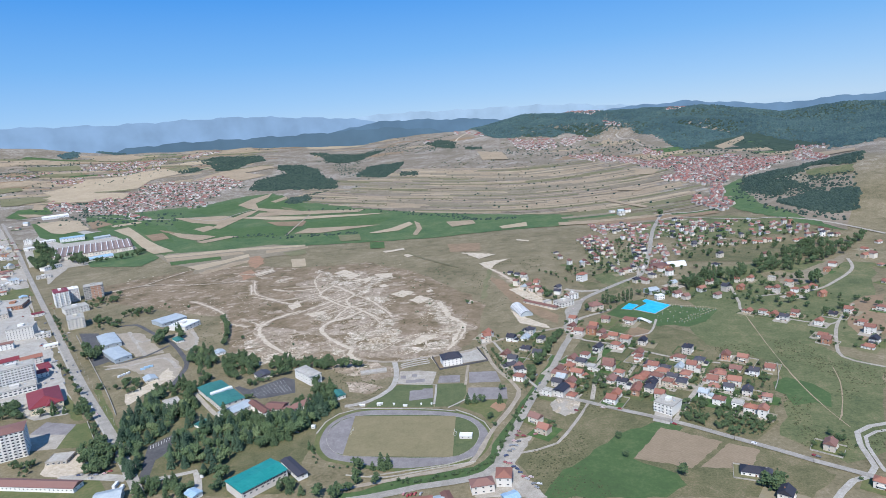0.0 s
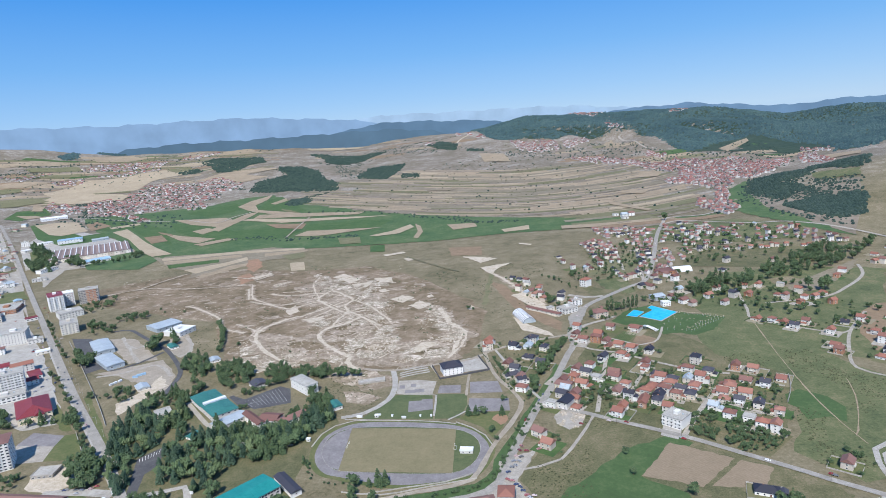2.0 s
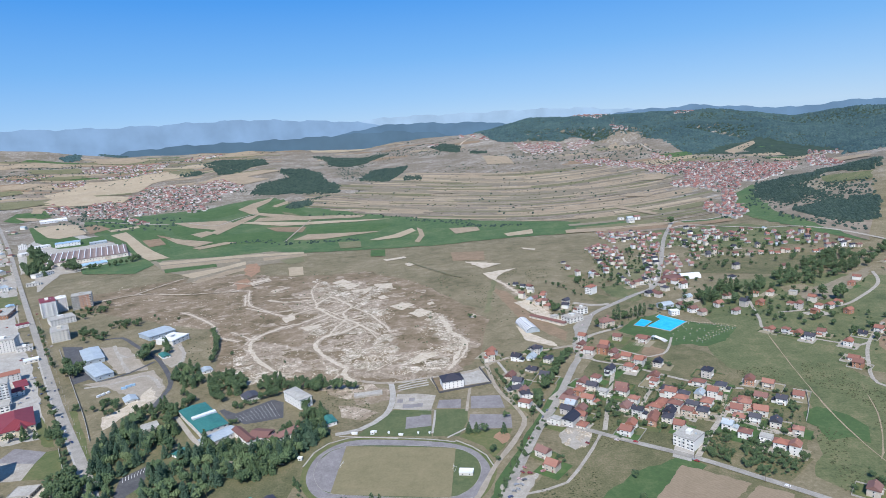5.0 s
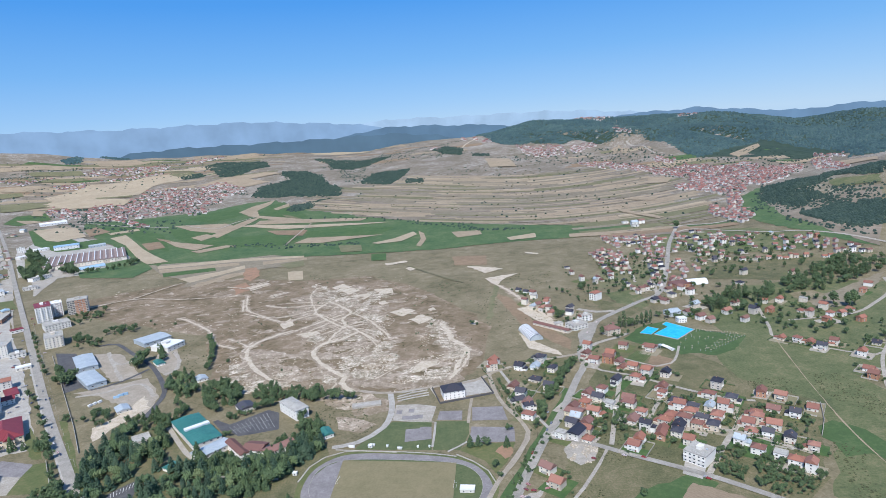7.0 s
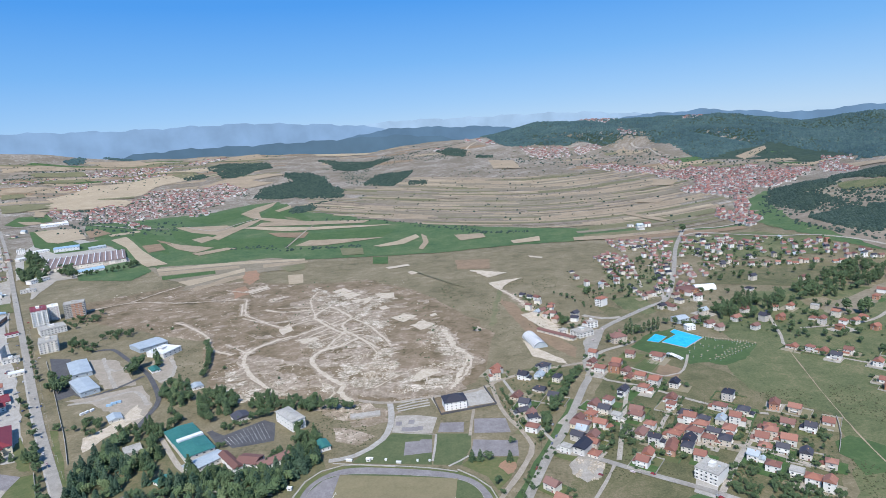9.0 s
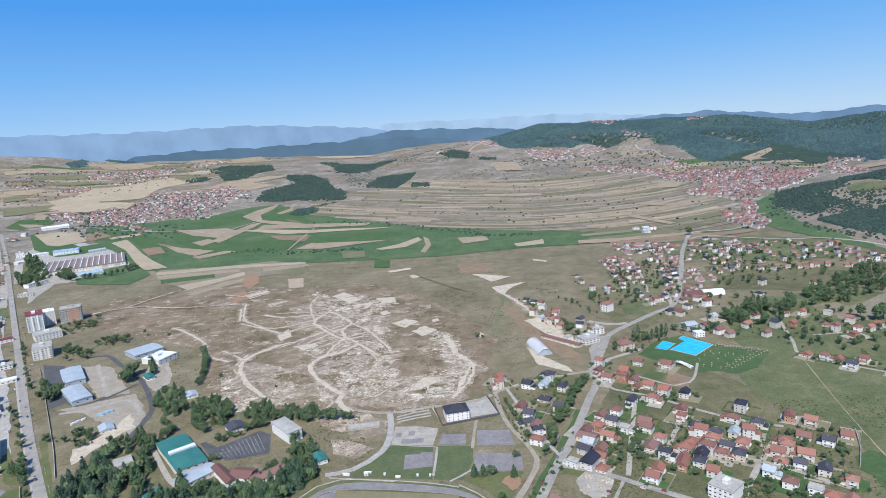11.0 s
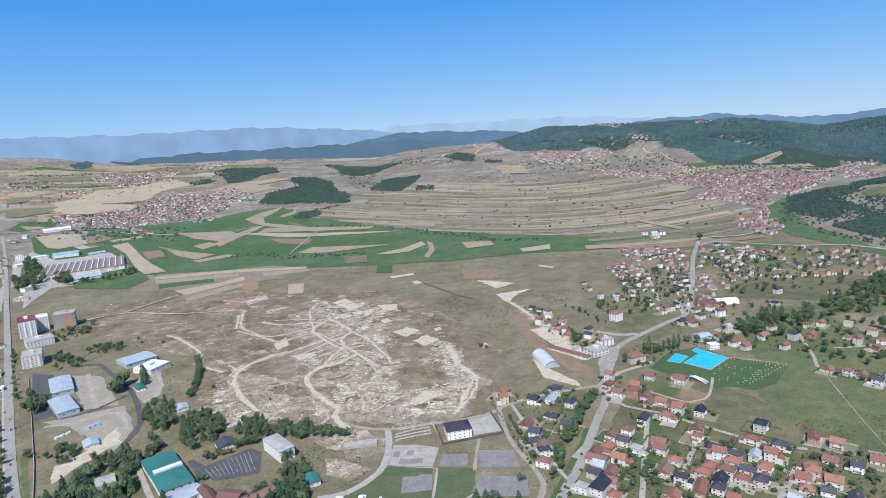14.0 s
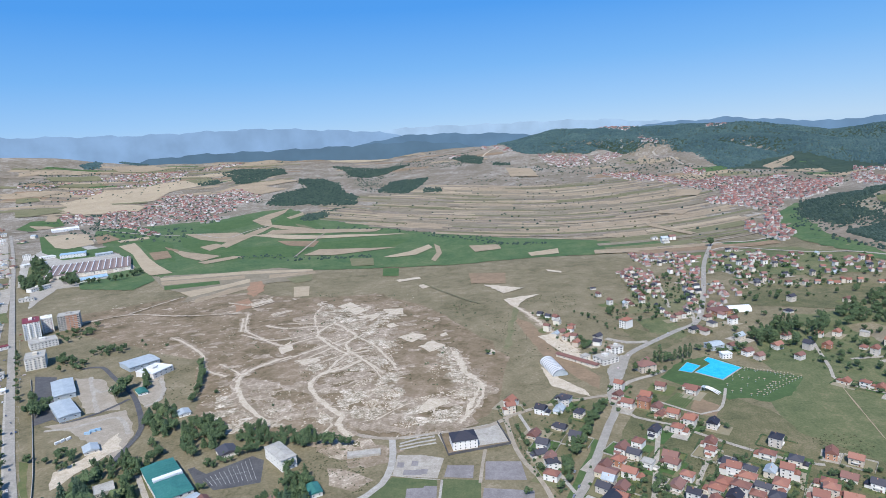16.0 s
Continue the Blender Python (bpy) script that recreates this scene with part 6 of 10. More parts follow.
VILLAGE = [(-1706, 2715), (-1756, 2856), (-1677, 2887), (-1640, 3021), (-1682, 3213), (-1580, 3255), (-1434, 3268), (-1340, 3373), (-1143, 3170), (-1096, 2990), (-1188, 2956), (-1122, 2802), (-1184, 2716), (-1073, 2549), (-1091, 2472), (-1268, 2606), (-1288, 2503), (-1366, 2516), (-1468, 2594), (-1311, 2398), (-1179, 2278), (-1199, 2228), (-1332, 2380), (-1438, 2444), (-1570, 2529)]
FOOT = [(782, 2798), (892, 2768), (955, 2839), (1059, 2656), (1158, 2728), (1175, 2634), (1149, 2513), (1322, 2592), (1266, 2494), (1089, 2265), (974, 2181), (960, 2233), (862, 2052), (817, 2027), (803, 2123), (744, 2234), (726, 2332), (842, 2396), (826, 2571), (763, 2669)]
woods(VILLAGE, 520, 4.8, "garden trees between the village houses", "leaf_wood", floor=False, seed=27)
woods(FOOT, 480, 4.4, "garden trees between the village houses", "leaf_wood", floor=False, seed=28)
woods([(-1671, 2316), (-1586, 2591), (-1080, 2346), (-1013, 2066), (-1384, 2181)], 120, 6, "trees round the works and fields", "leaf_wood", floor=False, seed=29)

# ---- far settlements ----
far_village(VILLAGE, 640, "dense red-roofed village on the plain", 41, apart=17, size=11)
far_village([(-1949, 2796), (-1946, 2871), (-1759, 2749), (-1617, 2565), (-1688, 2561), (-1843, 2672)], 45, "loose houses at the village edge", 42, apart=26, size=11)
far_village(FOOT, 620, "dense red-roofed village at the foot of the mountain", 43, apart=17, size=10)
far_village([(814, 2045), (835, 2022), (754, 1799), (723, 1673), (668, 1611), (663, 1676), (656, 1782), (706, 1902), (708, 1783)], 90, "string of houses along the village road", 44, apart=20, size=10)
far_village([(299, 3946), (443, 3811), (555, 3672), (527, 3424), (397, 3396), (324, 3567)], 130, "white-walled hill village below the forest", 45, apart=22, size=11)
far_village([(570, 3607), (712, 3653), (719, 3566), (580, 3452)], 45, "white-walled hill village below the forest", 55, apart=22, size=11)
far_village([(526, 3146), (630, 3117), (800, 2862), (770, 2743), (596, 2954)], 95, "row of houses at the foot of the slope", 46, apart=22, size=10)
far_village([(896, 3049), (959, 2968), (919, 2878), (854, 2958)], 26, "scattered houses on the slope", 56, apart=22, size=10)
far_village([(1409, 2680), (1471, 2674), (1333, 2296), (1269, 2206), (1308, 2456)], 60, "scattered houses below the forest", 47, apart=24, size=10)
far_village([(1483, 2802), (1535, 2670), (1499, 2602), (1462, 2754)], 26, "row of houses below the forest", 57, apart=24, size=10)
far_village([(1155, 2571), (1335, 2605), (1275, 2491), (1092, 2410)], 60, "loose houses beside the village", 58, apart=24, size=10)
far_village([(-2243, 3582), (-2168, 3746), (-2076, 3835), (-1878, 3900), (-1857, 3764), (-1998, 3634), (-2180, 3533)], 130, "loose far hamlet on the plain", 48, apart=28, size=13)
far_village([(-2229, 3282), (-2122, 3381), (-2059, 3286), (-2170, 3229)], 36, "loose far hamlet on the plain", 49, apart=28, size=12)
far_village([(-2075, 3409), (-1942, 3643), (-1820, 3673), (-1911, 3519)], 40, "loose far hamlet on the plain", 59, apart=28, size=12)
far_village([(-2502, 3255), (-2414, 3261), (-2319, 3418), (-2361, 3227)], 30, "loose far hamlet on the plain", 60, apart=28, size=12)
far_village([(-1843, 4032), (-1741, 4170), (-1664, 4250), (-1736, 3976)], 30, "loose far hamlet on the plain", 61, apart=28, size=13)
far_village([(776, 4730), (958, 4696), (1079, 4525), (907, 4419)], 40, "hilltop hamlet at the edge of the forest", 50, apart=22, size=15)
far_village([(1450, 4395), (1502, 4207), (1455, 4097), (1390, 4217)], 20, "hilltop hamlet at the edge of the forest", 52, apart=22, size=14)
far_village([(899, 3931), (977, 3811), (969, 3781), (893, 3875)], 14, "hilltop hamlet at the edge of the forest", 53, apart=22, size=14)
far_village([(-65, 4490), (142, 4230), (158, 4085), (-32, 4248)], 14, "white buildings on the bare hilltop", 51, apart=30, size=18)
far_village([(-252, 4188), (-186, 4262), (-171, 4050), (-234, 4010)], 9, "white buildings on the bare hilltop", 54, apart=30, size=14)
ribbon("track", [(-32, 3965), (-10, 4110), (68, 4287)], 9, "pale_soil", "pale track up to the hilltop", lift=2)
ribbon("road", [(931, 3737), (933, 3531), (910, 3241), (912, 3117)], 9, "gravel", "pale road up the wooded hill", lift=2)
ribbon("road", [(658, 1651), (725, 1787), (813, 2017), (911, 2269), (983, 2523)], 9, "gravel", "pale road through the village", lift=2)
ribbon("road", [(-1870, 2418), (-1728, 2446), (-1498, 2415), (-1239, 2276), (-1077, 2210)], 8, "gravel", "pale field road on the plain", lift=2)
ribbon("road", [(-804, 2340), (-837, 2228), (-867, 2103), (-1022, 2226)], 6, "gravel", "pale field road through the crops", lift=2)
ribbon("road", [(-511, 1724), (-524, 1914), (-532, 2096)], 5, "dirt_road", "pale field track through the crops", lift=2)

# ---- stadium ----
def ring_line(points):
    """A smooth closed line through the points."""
    line = spline(points[-2:] + points + points[:2], 4)
    first = min(range(len(line)), key=lambda q: math.hypot(line[q][0] - points[0][0], line[q][1] - points[0][1]))
    last = min(range(first + 4, len(line)), key=lambda q: math.hypot(line[q][0] - points[0][0], line[q][1] - points[0][1]))
    return line[first:last]


OUTER = ring_line([(-148.5, 561.4), (-146.7, 586.5), (-136.8, 603.5), (-122.0, 613.1), (-101.7, 614.7), (-70.1, 610.7), (-42.9, 605.6), (-20.8, 598.8), (-3.2, 586.5), (7.1, 568.5), (10.3, 552.2), (6.7, 536.0), (-1.4, 519.6), (-11.3, 511.7), (-35.5, 506.2), (-66.0, 504.6), (-96.2, 512.2), (-117.4, 520.3), (-132.2, 527.0), (-143.3, 542.3)])
INNER = ring_line([(-142.8, 564.2), (-142.4, 584.1), (-133.9, 598.4), (-117.7, 604.4), (-84.7, 602.4), (-53.9, 598.2), (-23.6, 592.1), (-8.8, 583.3), (-0.0, 569.3), (2.2, 553.2), (-1.8, 536.9), (-9.6, 525.1), (-22.8, 517.9), (-54.1, 519.3), (-76.0, 522.4), (-96.5, 525.5), (-119.2, 529.6), (-131.1, 537.8), (-139.2, 551.8)])
CENTRE = [sum(p[k] for p in INNER) / len(INNER) for k in (0, 1)]


def swollen(line, by):
    out = []
    for x, y in line:
        d = math.hypot(x - CENTRE[0], y - CENTRE[1])
        out.append((x + (x - CENTRE[0]) / d * by, y + (y - CENTRE[1]) / d * by))
    return out


sheet("verge", swollen(OUTER, 5), "lawn", "strip of dry grass round the track", "lawn", lift=0.12)
sheet("running_track", OUTER, "track_ash", "worn grey running track round the pitch", "track", lift=0.18)
sheet("lawn", INNER, "turf", "green grass end of the stadium", "lawn", lift=0.24)
ribbon("kerb", INNER + INNER[:1], 0.3, "concrete", "low pale kerb inside the track", "kerb", lift=0.34)
ribbon("path", [(-154.8, 572.7), (-150.6, 595.8), (-140.3, 611.2), (-123.1, 619.5), (-86.3, 616.9), (-43.0, 609.3), (-19.9, 602.3)], 1.6, "concrete", "narrow pale path above the running track", "path", lift=0.3)
ribbon("low_wall", [(-19.9, 605.2), (-4.9, 592.5), (7.5, 576.9), (12.9, 559.6)], 0.8, "concrete", "pale low wall round the end of the track", "wall", lift=0.0, thick=0.9)
sheet("infield", [(-142.9, 559.0), (-143.2, 580.4), (-135.1, 596.6), (-122.1, 604.5), (-120.4, 531.0), (-130.8, 536.8), (-138.1, 546.3)], "track_ash", "worn grey ash end of the stadium", "court", lift=0.31)
sheet("football_pitch", [(-121.1, 529.2), (-22.3, 517.2), (-19.7, 591.9), (-122.1, 604.5)], "pitch_grass", "football pitch of dry yellowish grass", "pitch", lift=0.37)


def goal(x, y, rot):
    thing = tagged(new("goal"), "white football goal with a sagging net frame", "goal", "goals of the pitch")
    thing.matrix_basis = pose(x, y, 0.4, rz=rot)
    for nm, b in (("post", (-3.72, -3.6, 0, 0.12, 0, 2.5)), ("post", (3.6, 3.72, 0, 0.12, 0, 2.5)), ("crossbar", (-3.6, 3.6, 0, 0.12, 2.38, 2.5)),
                  ("net_stay", (-3.72, -3.62, 0.12, 1.8, 0.0, 0.1)), ("net_stay", (3.62, 3.72, 0.12, 1.8, 0.0, 0.1)), ("net_bar", (-3.72, 3.72, 1.8, 1.9, 0.0, 0.1))):
        bm = bmesh.new()
        box(bm, *b)
        part(nm, bm, "paint_white", thing)


for (x, y), r in zip([(-119.2, 571.1), (-21.1, 557.8)], (84, -96)):
    goal(x, y, r)
block("small white stand on the grass", -10.1, 550.1, -6.4, 11.4, 6.1, 2.6, "flat", "metal_white", "plaster_white", 1, 3, (1.3, 1.4), category="stand")
for n, (x, y) in enumerate([(-100.6, 625.4), (-160.4, 584.6)]):
    block("small white hut beside the track", x, y, -5, 3.6 if n < 3 else 4, 2.4, 2.2, "flat", "metal_white", "plaster_white", 1, 4, (1.3, 1.4), category="hut")
for n, line in enumerate(([(-93.5, 494.1), (-60.7, 500.1), (-27.4, 505.4), (-5.6, 515.5)], [(-112.4, 498.4), (-78.9, 491.9), (-41.6, 499.9), (-2.4, 508.1)])):
    ribbon("low_wall", line, 0.5, "concrete", "low pale concrete wall beside the stadium", "wall", lift=0.0, thick=1.0)
for line in ([(-49.7, 748.2), (-39.1, 708.5)], [(-39.1, 708.5), (18.3, 726.8)], [(18.3, 726.8), (6.2, 771.5)]):
    ribbon("yard_wall", line, 0.7, "asphalt", "dark boundary wall round the paved yard", "wall", lift=0.0, thick=2.2)
ribbon("low_wall", [(-74.8, 613.7), (-132.7, 622.9)], 0.4, "concrete", "low pale concrete wall above the track", "wall", lift=0.0, thick=0.9)
block("long ruined grey foundation wall", -118.5, 713.5, 11.1, 30.5, 9.7, 1.6, "flat", "concrete", "concrete", 0, category="ruin")
for n, (x, y) in enumerate([(-73.9, 680.9), (-68.2, 680.4), (-63.2, 681.1), (-58.7, 681.8), (-81.0, 693.5), (-68.5, 695.9)]):
    sheet("floor_pit", [(x - 3, y - 4), (x + 3, y - 4.5), (x + 3, y + 4), (x - 3, y + 4.5)], "track_ash", "dark sunken floor of a demolished building", "foundation", lift=0.3)


# ---- paved yards and courts ----
sheet("court", [(-38.9, 691.7), (-15.3, 690.5), (-15.7, 670.3), (-40.6, 672.6)], "track_ash", "worn grey asphalt sports court", "court", lift=0.2)
sheet("court", [(-5.2, 696.9), (26.1, 695.5), (29.5, 666.0), (-5.4, 667.7)], "track_ash", "worn grey asphalt sports court", "court", lift=0.2)
sheet("court", [(-6.2, 655.4), (34.7, 650.3), (33.8, 623.4), (-8.7, 625.6)], "track_ash", "worn grey asphalt sports court", "court", lift=0.2)
sheet("court", [(-70.7, 656.2), (-56.8, 657.0), (-56.3, 660.0), (-45.5, 659.0), (-44.1, 635.4), (-69.4, 631.9)], "track_ash", "worn grey asphalt sports court", "court", lift=0.2)
sheet("court", [(-86.3, 711.0), (-63.9, 710.5), (-42.8, 703.6), (-46.2, 670.5), (-86.1, 676.8)], "gravel", "pale concrete yard with floor remains", "court", lift=0.2)
sheet("lawn", [(-42.3, 670.1), (-8.7, 667.0), (-8.7, 641.9), (-16.9, 612.9), (-41.6, 614.9)], "turf", "green lawn beside the courts", "lawn", lift=0.16)
sheet("lawn", [(-85.8, 674.1), (-46.1, 669.4), (-42.8, 615.0), (-115.5, 623.0), (-104.7, 645.3), (-91.9, 661.6)], "turf", "green lawn above the stadium", "lawn", lift=0.1)
sheet("lawn", [(-16.9, 612.9), (-8.7, 623.3), (33.7, 622.1), (24.6, 591.0), (13.8, 572.6), (5.8, 592.5)], "lawn", "rough grass bank with bare patches", "lawn", lift=0.1)
sheet("bare_plot", [(-147.8, 690.9), (-115.8, 679.6), (-101.0, 670.2), (-113.7, 653.5), (-139.0, 663.3)], "scree", "bare trampled earth", "ground", lift=0.2, wobble=4)
# ---- plots between the heath track and the courts ----
ribbon("low_wall", [(-87.3, 731.7), (-72.0, 739.9), (-54.9, 745.1)], 2.2, "concrete", "crumbled pale foundation strip in the grass", "wall", lift=0.0, thick=0.5)
ribbon("low_wall", [(-87.3, 726.3), (-70.7, 732.7), (-53.2, 738.5)], 2.2, "concrete", "crumbled pale foundation strip in the grass", "wall", lift=0.0, thick=0.5)
ribbon("low_wall", [(-85.4, 720.7), (-69.3, 727.0), (-52.2, 732.0)], 2.0, "concrete", "crumbled pale foundation strip in the grass", "wall", lift=0.0, thick=0.5)
ribbon("low_wall", [(-84.0, 741.2), (-71.0, 745.5), (-59.7, 750.0)], 1.8, "concrete", "crumbled pale foundation strip in the grass", "wall", lift=0.0, thick=0.5)
ribbon("low_wall", [(-87.1, 676.5), (-65.1, 671.5), (-43.7, 668.3)], 0.5, "concrete", "pale kerb along the concrete yard", "wall", lift=0.0, thick=0.6)
ribbon("path", [(-42.0, 668.2), (-41.8, 644.2), (-42.5, 620.1)], 2.2, "concrete", "pale footpath beside the lawn", "path", lift=0.3)
ribbon("path", [(-27.9, 610.9), (-17.6, 619.5), (-10.0, 627.1)], 2.2, "concrete", "pale footpath to the courts", "path", lift=0.3)
ribbon("path", [(-5.5, 717.4), (-7.7, 692.0), (-9.4, 662.8)], 3.0, "dirt_road", "worn earth path between the courts", "path", lift=0.3)
sheet("bare_plot", [(14.8, 607.4), (21.5, 617.6), (30.0, 614.1), (29.7, 603.0), (22.6, 594.6)], "rust_soil", "bare reddish patch in the grass bank", "ground", lift=0.24, wobble=2)
sheet("bare_plot", [(-50.8, 749.0), (-40.8, 752.2), (-33.3, 719.1), (19.0, 732.4), (19.4, 727.5), (-39.5, 709.2)], "heath", "brown strip of soil inside the yard wall", "ground", lift=0.27)
for x, y, size in [(-118.4, 626.4, 5.5), (-99.2, 627.8, 4.5), (-84.7, 624.6, 1.5), (-72.5, 619.7, 4), (-55.9, 621.2, 1.2), (-45.1, 620.3, 1.2)]:
    block("small white bench shelter by the lawn", x, y, -7, size, 1.2, 1.3, "flat", "metal_white", "plaster_white", 0, category="shelter")
sheet("yard", [(-52.5, 748.8), (-39.0, 710.3), (19.5, 726.4), (6.5, 771.3)], "concrete", "paved walled yard", "yard", lift=0.18)
sheet("yard", [(-277.3, 697.6), (-258.1, 685.1), (-227.0, 715.2), (-212.2, 706.9), (-201.4, 669.7), (-226.3, 662.0), (-239.5, 659.2), (-260.9, 679.1)], "asphalt", "dark asphalt school yard with painted lines", "yard", lift=0.2)
sheet("yard", [(-318.8, 567.8), (-302.3, 589.7), (-291.3, 554.6), (-297.9, 540.6), (-288.2, 508.2), (-297.2, 509.1)], "asphalt", "dark asphalt car park among trees", "yard", lift=0.2)
sheet("yard", [(-625, 943), (-589, 937), (-495.5, 807.6), (-508.8, 790.2)], "asphalt", "dark asphalt yard beside the halls", "yard", lift=0.2)
sheet("yard", [(-496.0, 788.3), (-421.4, 826.2), (-377.9, 770.0), (-365.2, 716.3), (-448.1, 771.6)], "dirt_road", "pale gravel storage yard", "yard", lift=0.16, wobble=2)
sheet("yard", [(-558, 931), (-513, 923), (-430.1, 827.7), (-465.9, 819.0), (-517.6, 875.4)], "dirt_road", "pale dusty ground between the halls", "yard", lift=0.15, wobble=2)
sheet("yard", [(-454, 912), (-437, 935), (-396.7, 866.1), (-398.4, 828.8), (-427.5, 860.0)], "dirt_road", "pale dusty drive", "yard", lift=0.15, wobble=2)
sheet("yard", [(-612.1, 718.6), (-903, 1079), (-1234, 1531), (-1162, 1514), (-781, 1058), (-580.3, 821.0), (-445.0, 653.4), (-483.3, 638.4)], "concrete", "paved town ground between the blocks", "yard", lift=0.1, wobble=2)
sheet("yard", [(-1162, 1514), (-1234, 1531), (-1856, 2297), (-1794, 2302), (-1070, 1438), (-781, 1058)], "gravel", "dusty town ground", "yard", lift=0.1, wobble=2)
sheet("yard", [(-1043, 1460), (-1105, 1596), (-941, 1707), (-844, 1541), (-991, 1479), (-927, 1311)], "gravel", "dusty works yard", "yard", lift=0.14, wobble=2)
sheet("yard", [(-1108, 1502), (-1372, 1845), (-1500, 2151), (-1329, 2095), (-992, 1804), (-921, 1664), (-1114, 1597)], "concrete", "paved works yard", "yard", lift=0.12, wobble=2)
sheet("yard", [(-443.3, 522.7), (-370.3, 515.9), (-343.1, 522.1), (-308.5, 484.9), (-294.1, 448.4), (-390.7, 456.0)], "lawn", "dry lawn beside the long low building", "yard", lift=0.1)
sheet("court", [(-465.0, 605.9), (-421.8, 601.0), (-425.5, 622.8), (-465.1, 632.5)], "track_ash", "grey playground surface", "court", lift=0.22)
sheet("court", [(-440.6, 570.3), (-413.6, 572.6), (-421.8, 601.0), (-465.0, 605.9)], "gravel", "pale sandy playground", "court", lift=0.2)
sheet("lawn", [(-413.6, 572.6), (-421.8, 601.0), (-425.5, 622.8), (-413.4, 626.3), (-373.0, 573.6)], "lawn", "dry grass beside the playground", "lawn", lift=0.18)
sheet("yard", [(-407.2, 546.9), (-385.5, 564.5), (-354.5, 532.2), (-370.3, 515.9), (-399.1, 527.5)], "pale_soil", "rubble-strewn plot", "yard", lift=0.16, wobble=2)
sheet("yard", [(140, 902), (152, 922), (166, 946), (175.9, 938.6), (166, 910), (151, 870), (139.2, 845), (136, 866)], "asphalt_old", "worn asphalt at the junction", "yard", lift=0.2, wobble=1)
sheet("yard", [(67.7, 1030.1), (87.2, 1042.7), (101.7, 997.6), (118.1, 954.5), (132.0, 927.3), (132.8, 908.4), (121.2, 904.0), (102.6, 935.9), (87.5, 979.0)], "pale_soil", "pale dusty builders yard", "yard", lift=0.2, wobble=1.5)
sheet("field", [(34.0, 1133.7), (62.5, 1094.3), (87.1, 968.2), (119.8, 895.2), (128.5, 877.2), (121.0, 842.6), (100.3, 879.6), (67.7, 957.6)], "ploughed", "bare brown strip beside the hangar", "field", lift=0.16, wobble=1.5)
sheet("meadow", [(182.1, 1078.3), (198.9, 1054.6), (231.8, 1020.2), (256.4, 989.2), (216.3, 954.7), (196.7, 991.4)], "meadow", "green grass plot before the tall house", lift=0.2, wobble=2)
sheet("yard", [(62, 916), (79.8, 880.0), (105.5, 842.6), (108.4, 825.6), (90.9, 838.3), (69.4, 857.0)], "pale_soil", "pale ground before the hangar", "yard", lift=0.2, wobble=1)
sheet("yard", [(17.3, 531.6), (51.8, 547.5), (38.7, 520.0), (26.8, 494.9), (14.6, 487.9)], "gravel", "dusty car park beside the road", "yard", lift=0.2, wobble=1)
sheet("yard", [(9.3, 492.5), (28.1, 510.3), (35.2, 485.9), (51.1, 453.6), (-4.6, 458.5)], "gravel", "dusty yard with parked vehicles", "yard", lift=0.22, wobble=1)
sheet("yard", [(162.9, 560.7), (171.1, 578.7), (184.9, 569.0), (175.4, 551.8)], "concrete", "paved forecourt of the white building", "yard", lift=0.2)
sheet("field", [(202.8, 608.4), (228.8, 617.9), (230.7, 568.9), (271.6, 547.6), (237.2, 517.1), (203.0, 538.3), (185.2, 558.0)], "meadow", "grassy orchard ground", "orchard", lift=0.14)

sheet("lawn", [(-1246, 1545), (-1304, 1662), (-1226, 1622), (-1135, 1508), (-1146, 1454)], "meadow", "green plot beside the avenue", "lawn", lift=0.2, wobble=1)
sheet("lawn", [(-958, 1192), (-1000, 1272), (-957, 1289), (-895, 1220), (-924, 1194)], "lawn", "dry grass plot beside the avenue", "lawn", lift=0.2, wobble=1)
sheet("lawn", [(-486.3, 701.7), (-452.6, 665.3), (-421.3, 631.0), (-434.9, 632.6), (-473.3, 673.5)], "lawn", "dry grass strip beside the avenue", "lawn", lift=0.2, wobble=1)
sheet("verge", [(-462.5, 714.0), (-452.5, 712.6), (-360.0, 594.0), (-340.9, 570.1), (-362.8, 588.7)], "lawn", "dry grass verge beside the avenue", "lawn", lift=0.14, wobble=1)
sheet("lawn", [(-1339, 1837), (-1322, 1878), (-1132, 1636), (-1034, 1458), (-1128, 1554)], "lawn", "planted green before the works", "lawn", lift=0.2, wobble=1)

for line in ([(-538, 933), (-511.8, 898.0), (-488.1, 879.5), (-479.0, 892.2)], [(-511.8, 898.0), (-476.1, 850.3), (-452.5, 820.9)], [(-433, 921), (-408.1, 884.6), (-395.6, 850.0), (-404.8, 834.1)], [(-485.6, 777.3), (-455.9, 785.9), (-420.3, 807.6), (-381.7, 766.9)]):
    ribbon("track", line, 5, "gravel", "pale gravel track across the yard", lift=0.26, edge=1, step=6)

sheet("lawn", [(-349.7, 560.7), (-372.6, 616.5), (-375.8, 669.3), (-326.7, 692.1), (-216.5, 610.0), (-145.0, 635.1), (-132.9, 579.2), (-155.1, 540.3), (-151.7, 479.6), (-206.6, 476.1), (-288.3, 487.8)], "meadow", "olive-green park grass under the trees", "lawn", lift=0.07, wobble=4)
sheet("garden_ground", [(107.9, 711.0), (179.1, 852.1), (226.8, 854.7), (294.4, 752.6), (331.7, 675.1), (272.9, 558.2), (186.3, 561.2), (131.8, 593.1), (69.3, 629.2), (95.7, 696.3)], "meadow", "green garden ground between the houses", "lawn", lift=0.07, wobble=3)
sheet("garden_ground", [(20.1, 789.8), (54.1, 817.9), (114.8, 817.6), (84.4, 732.4), (54.3, 642.1), (42.5, 680.5)], "meadow", "green garden ground beside the stream", "lawn", lift=0.07, wobble=3)

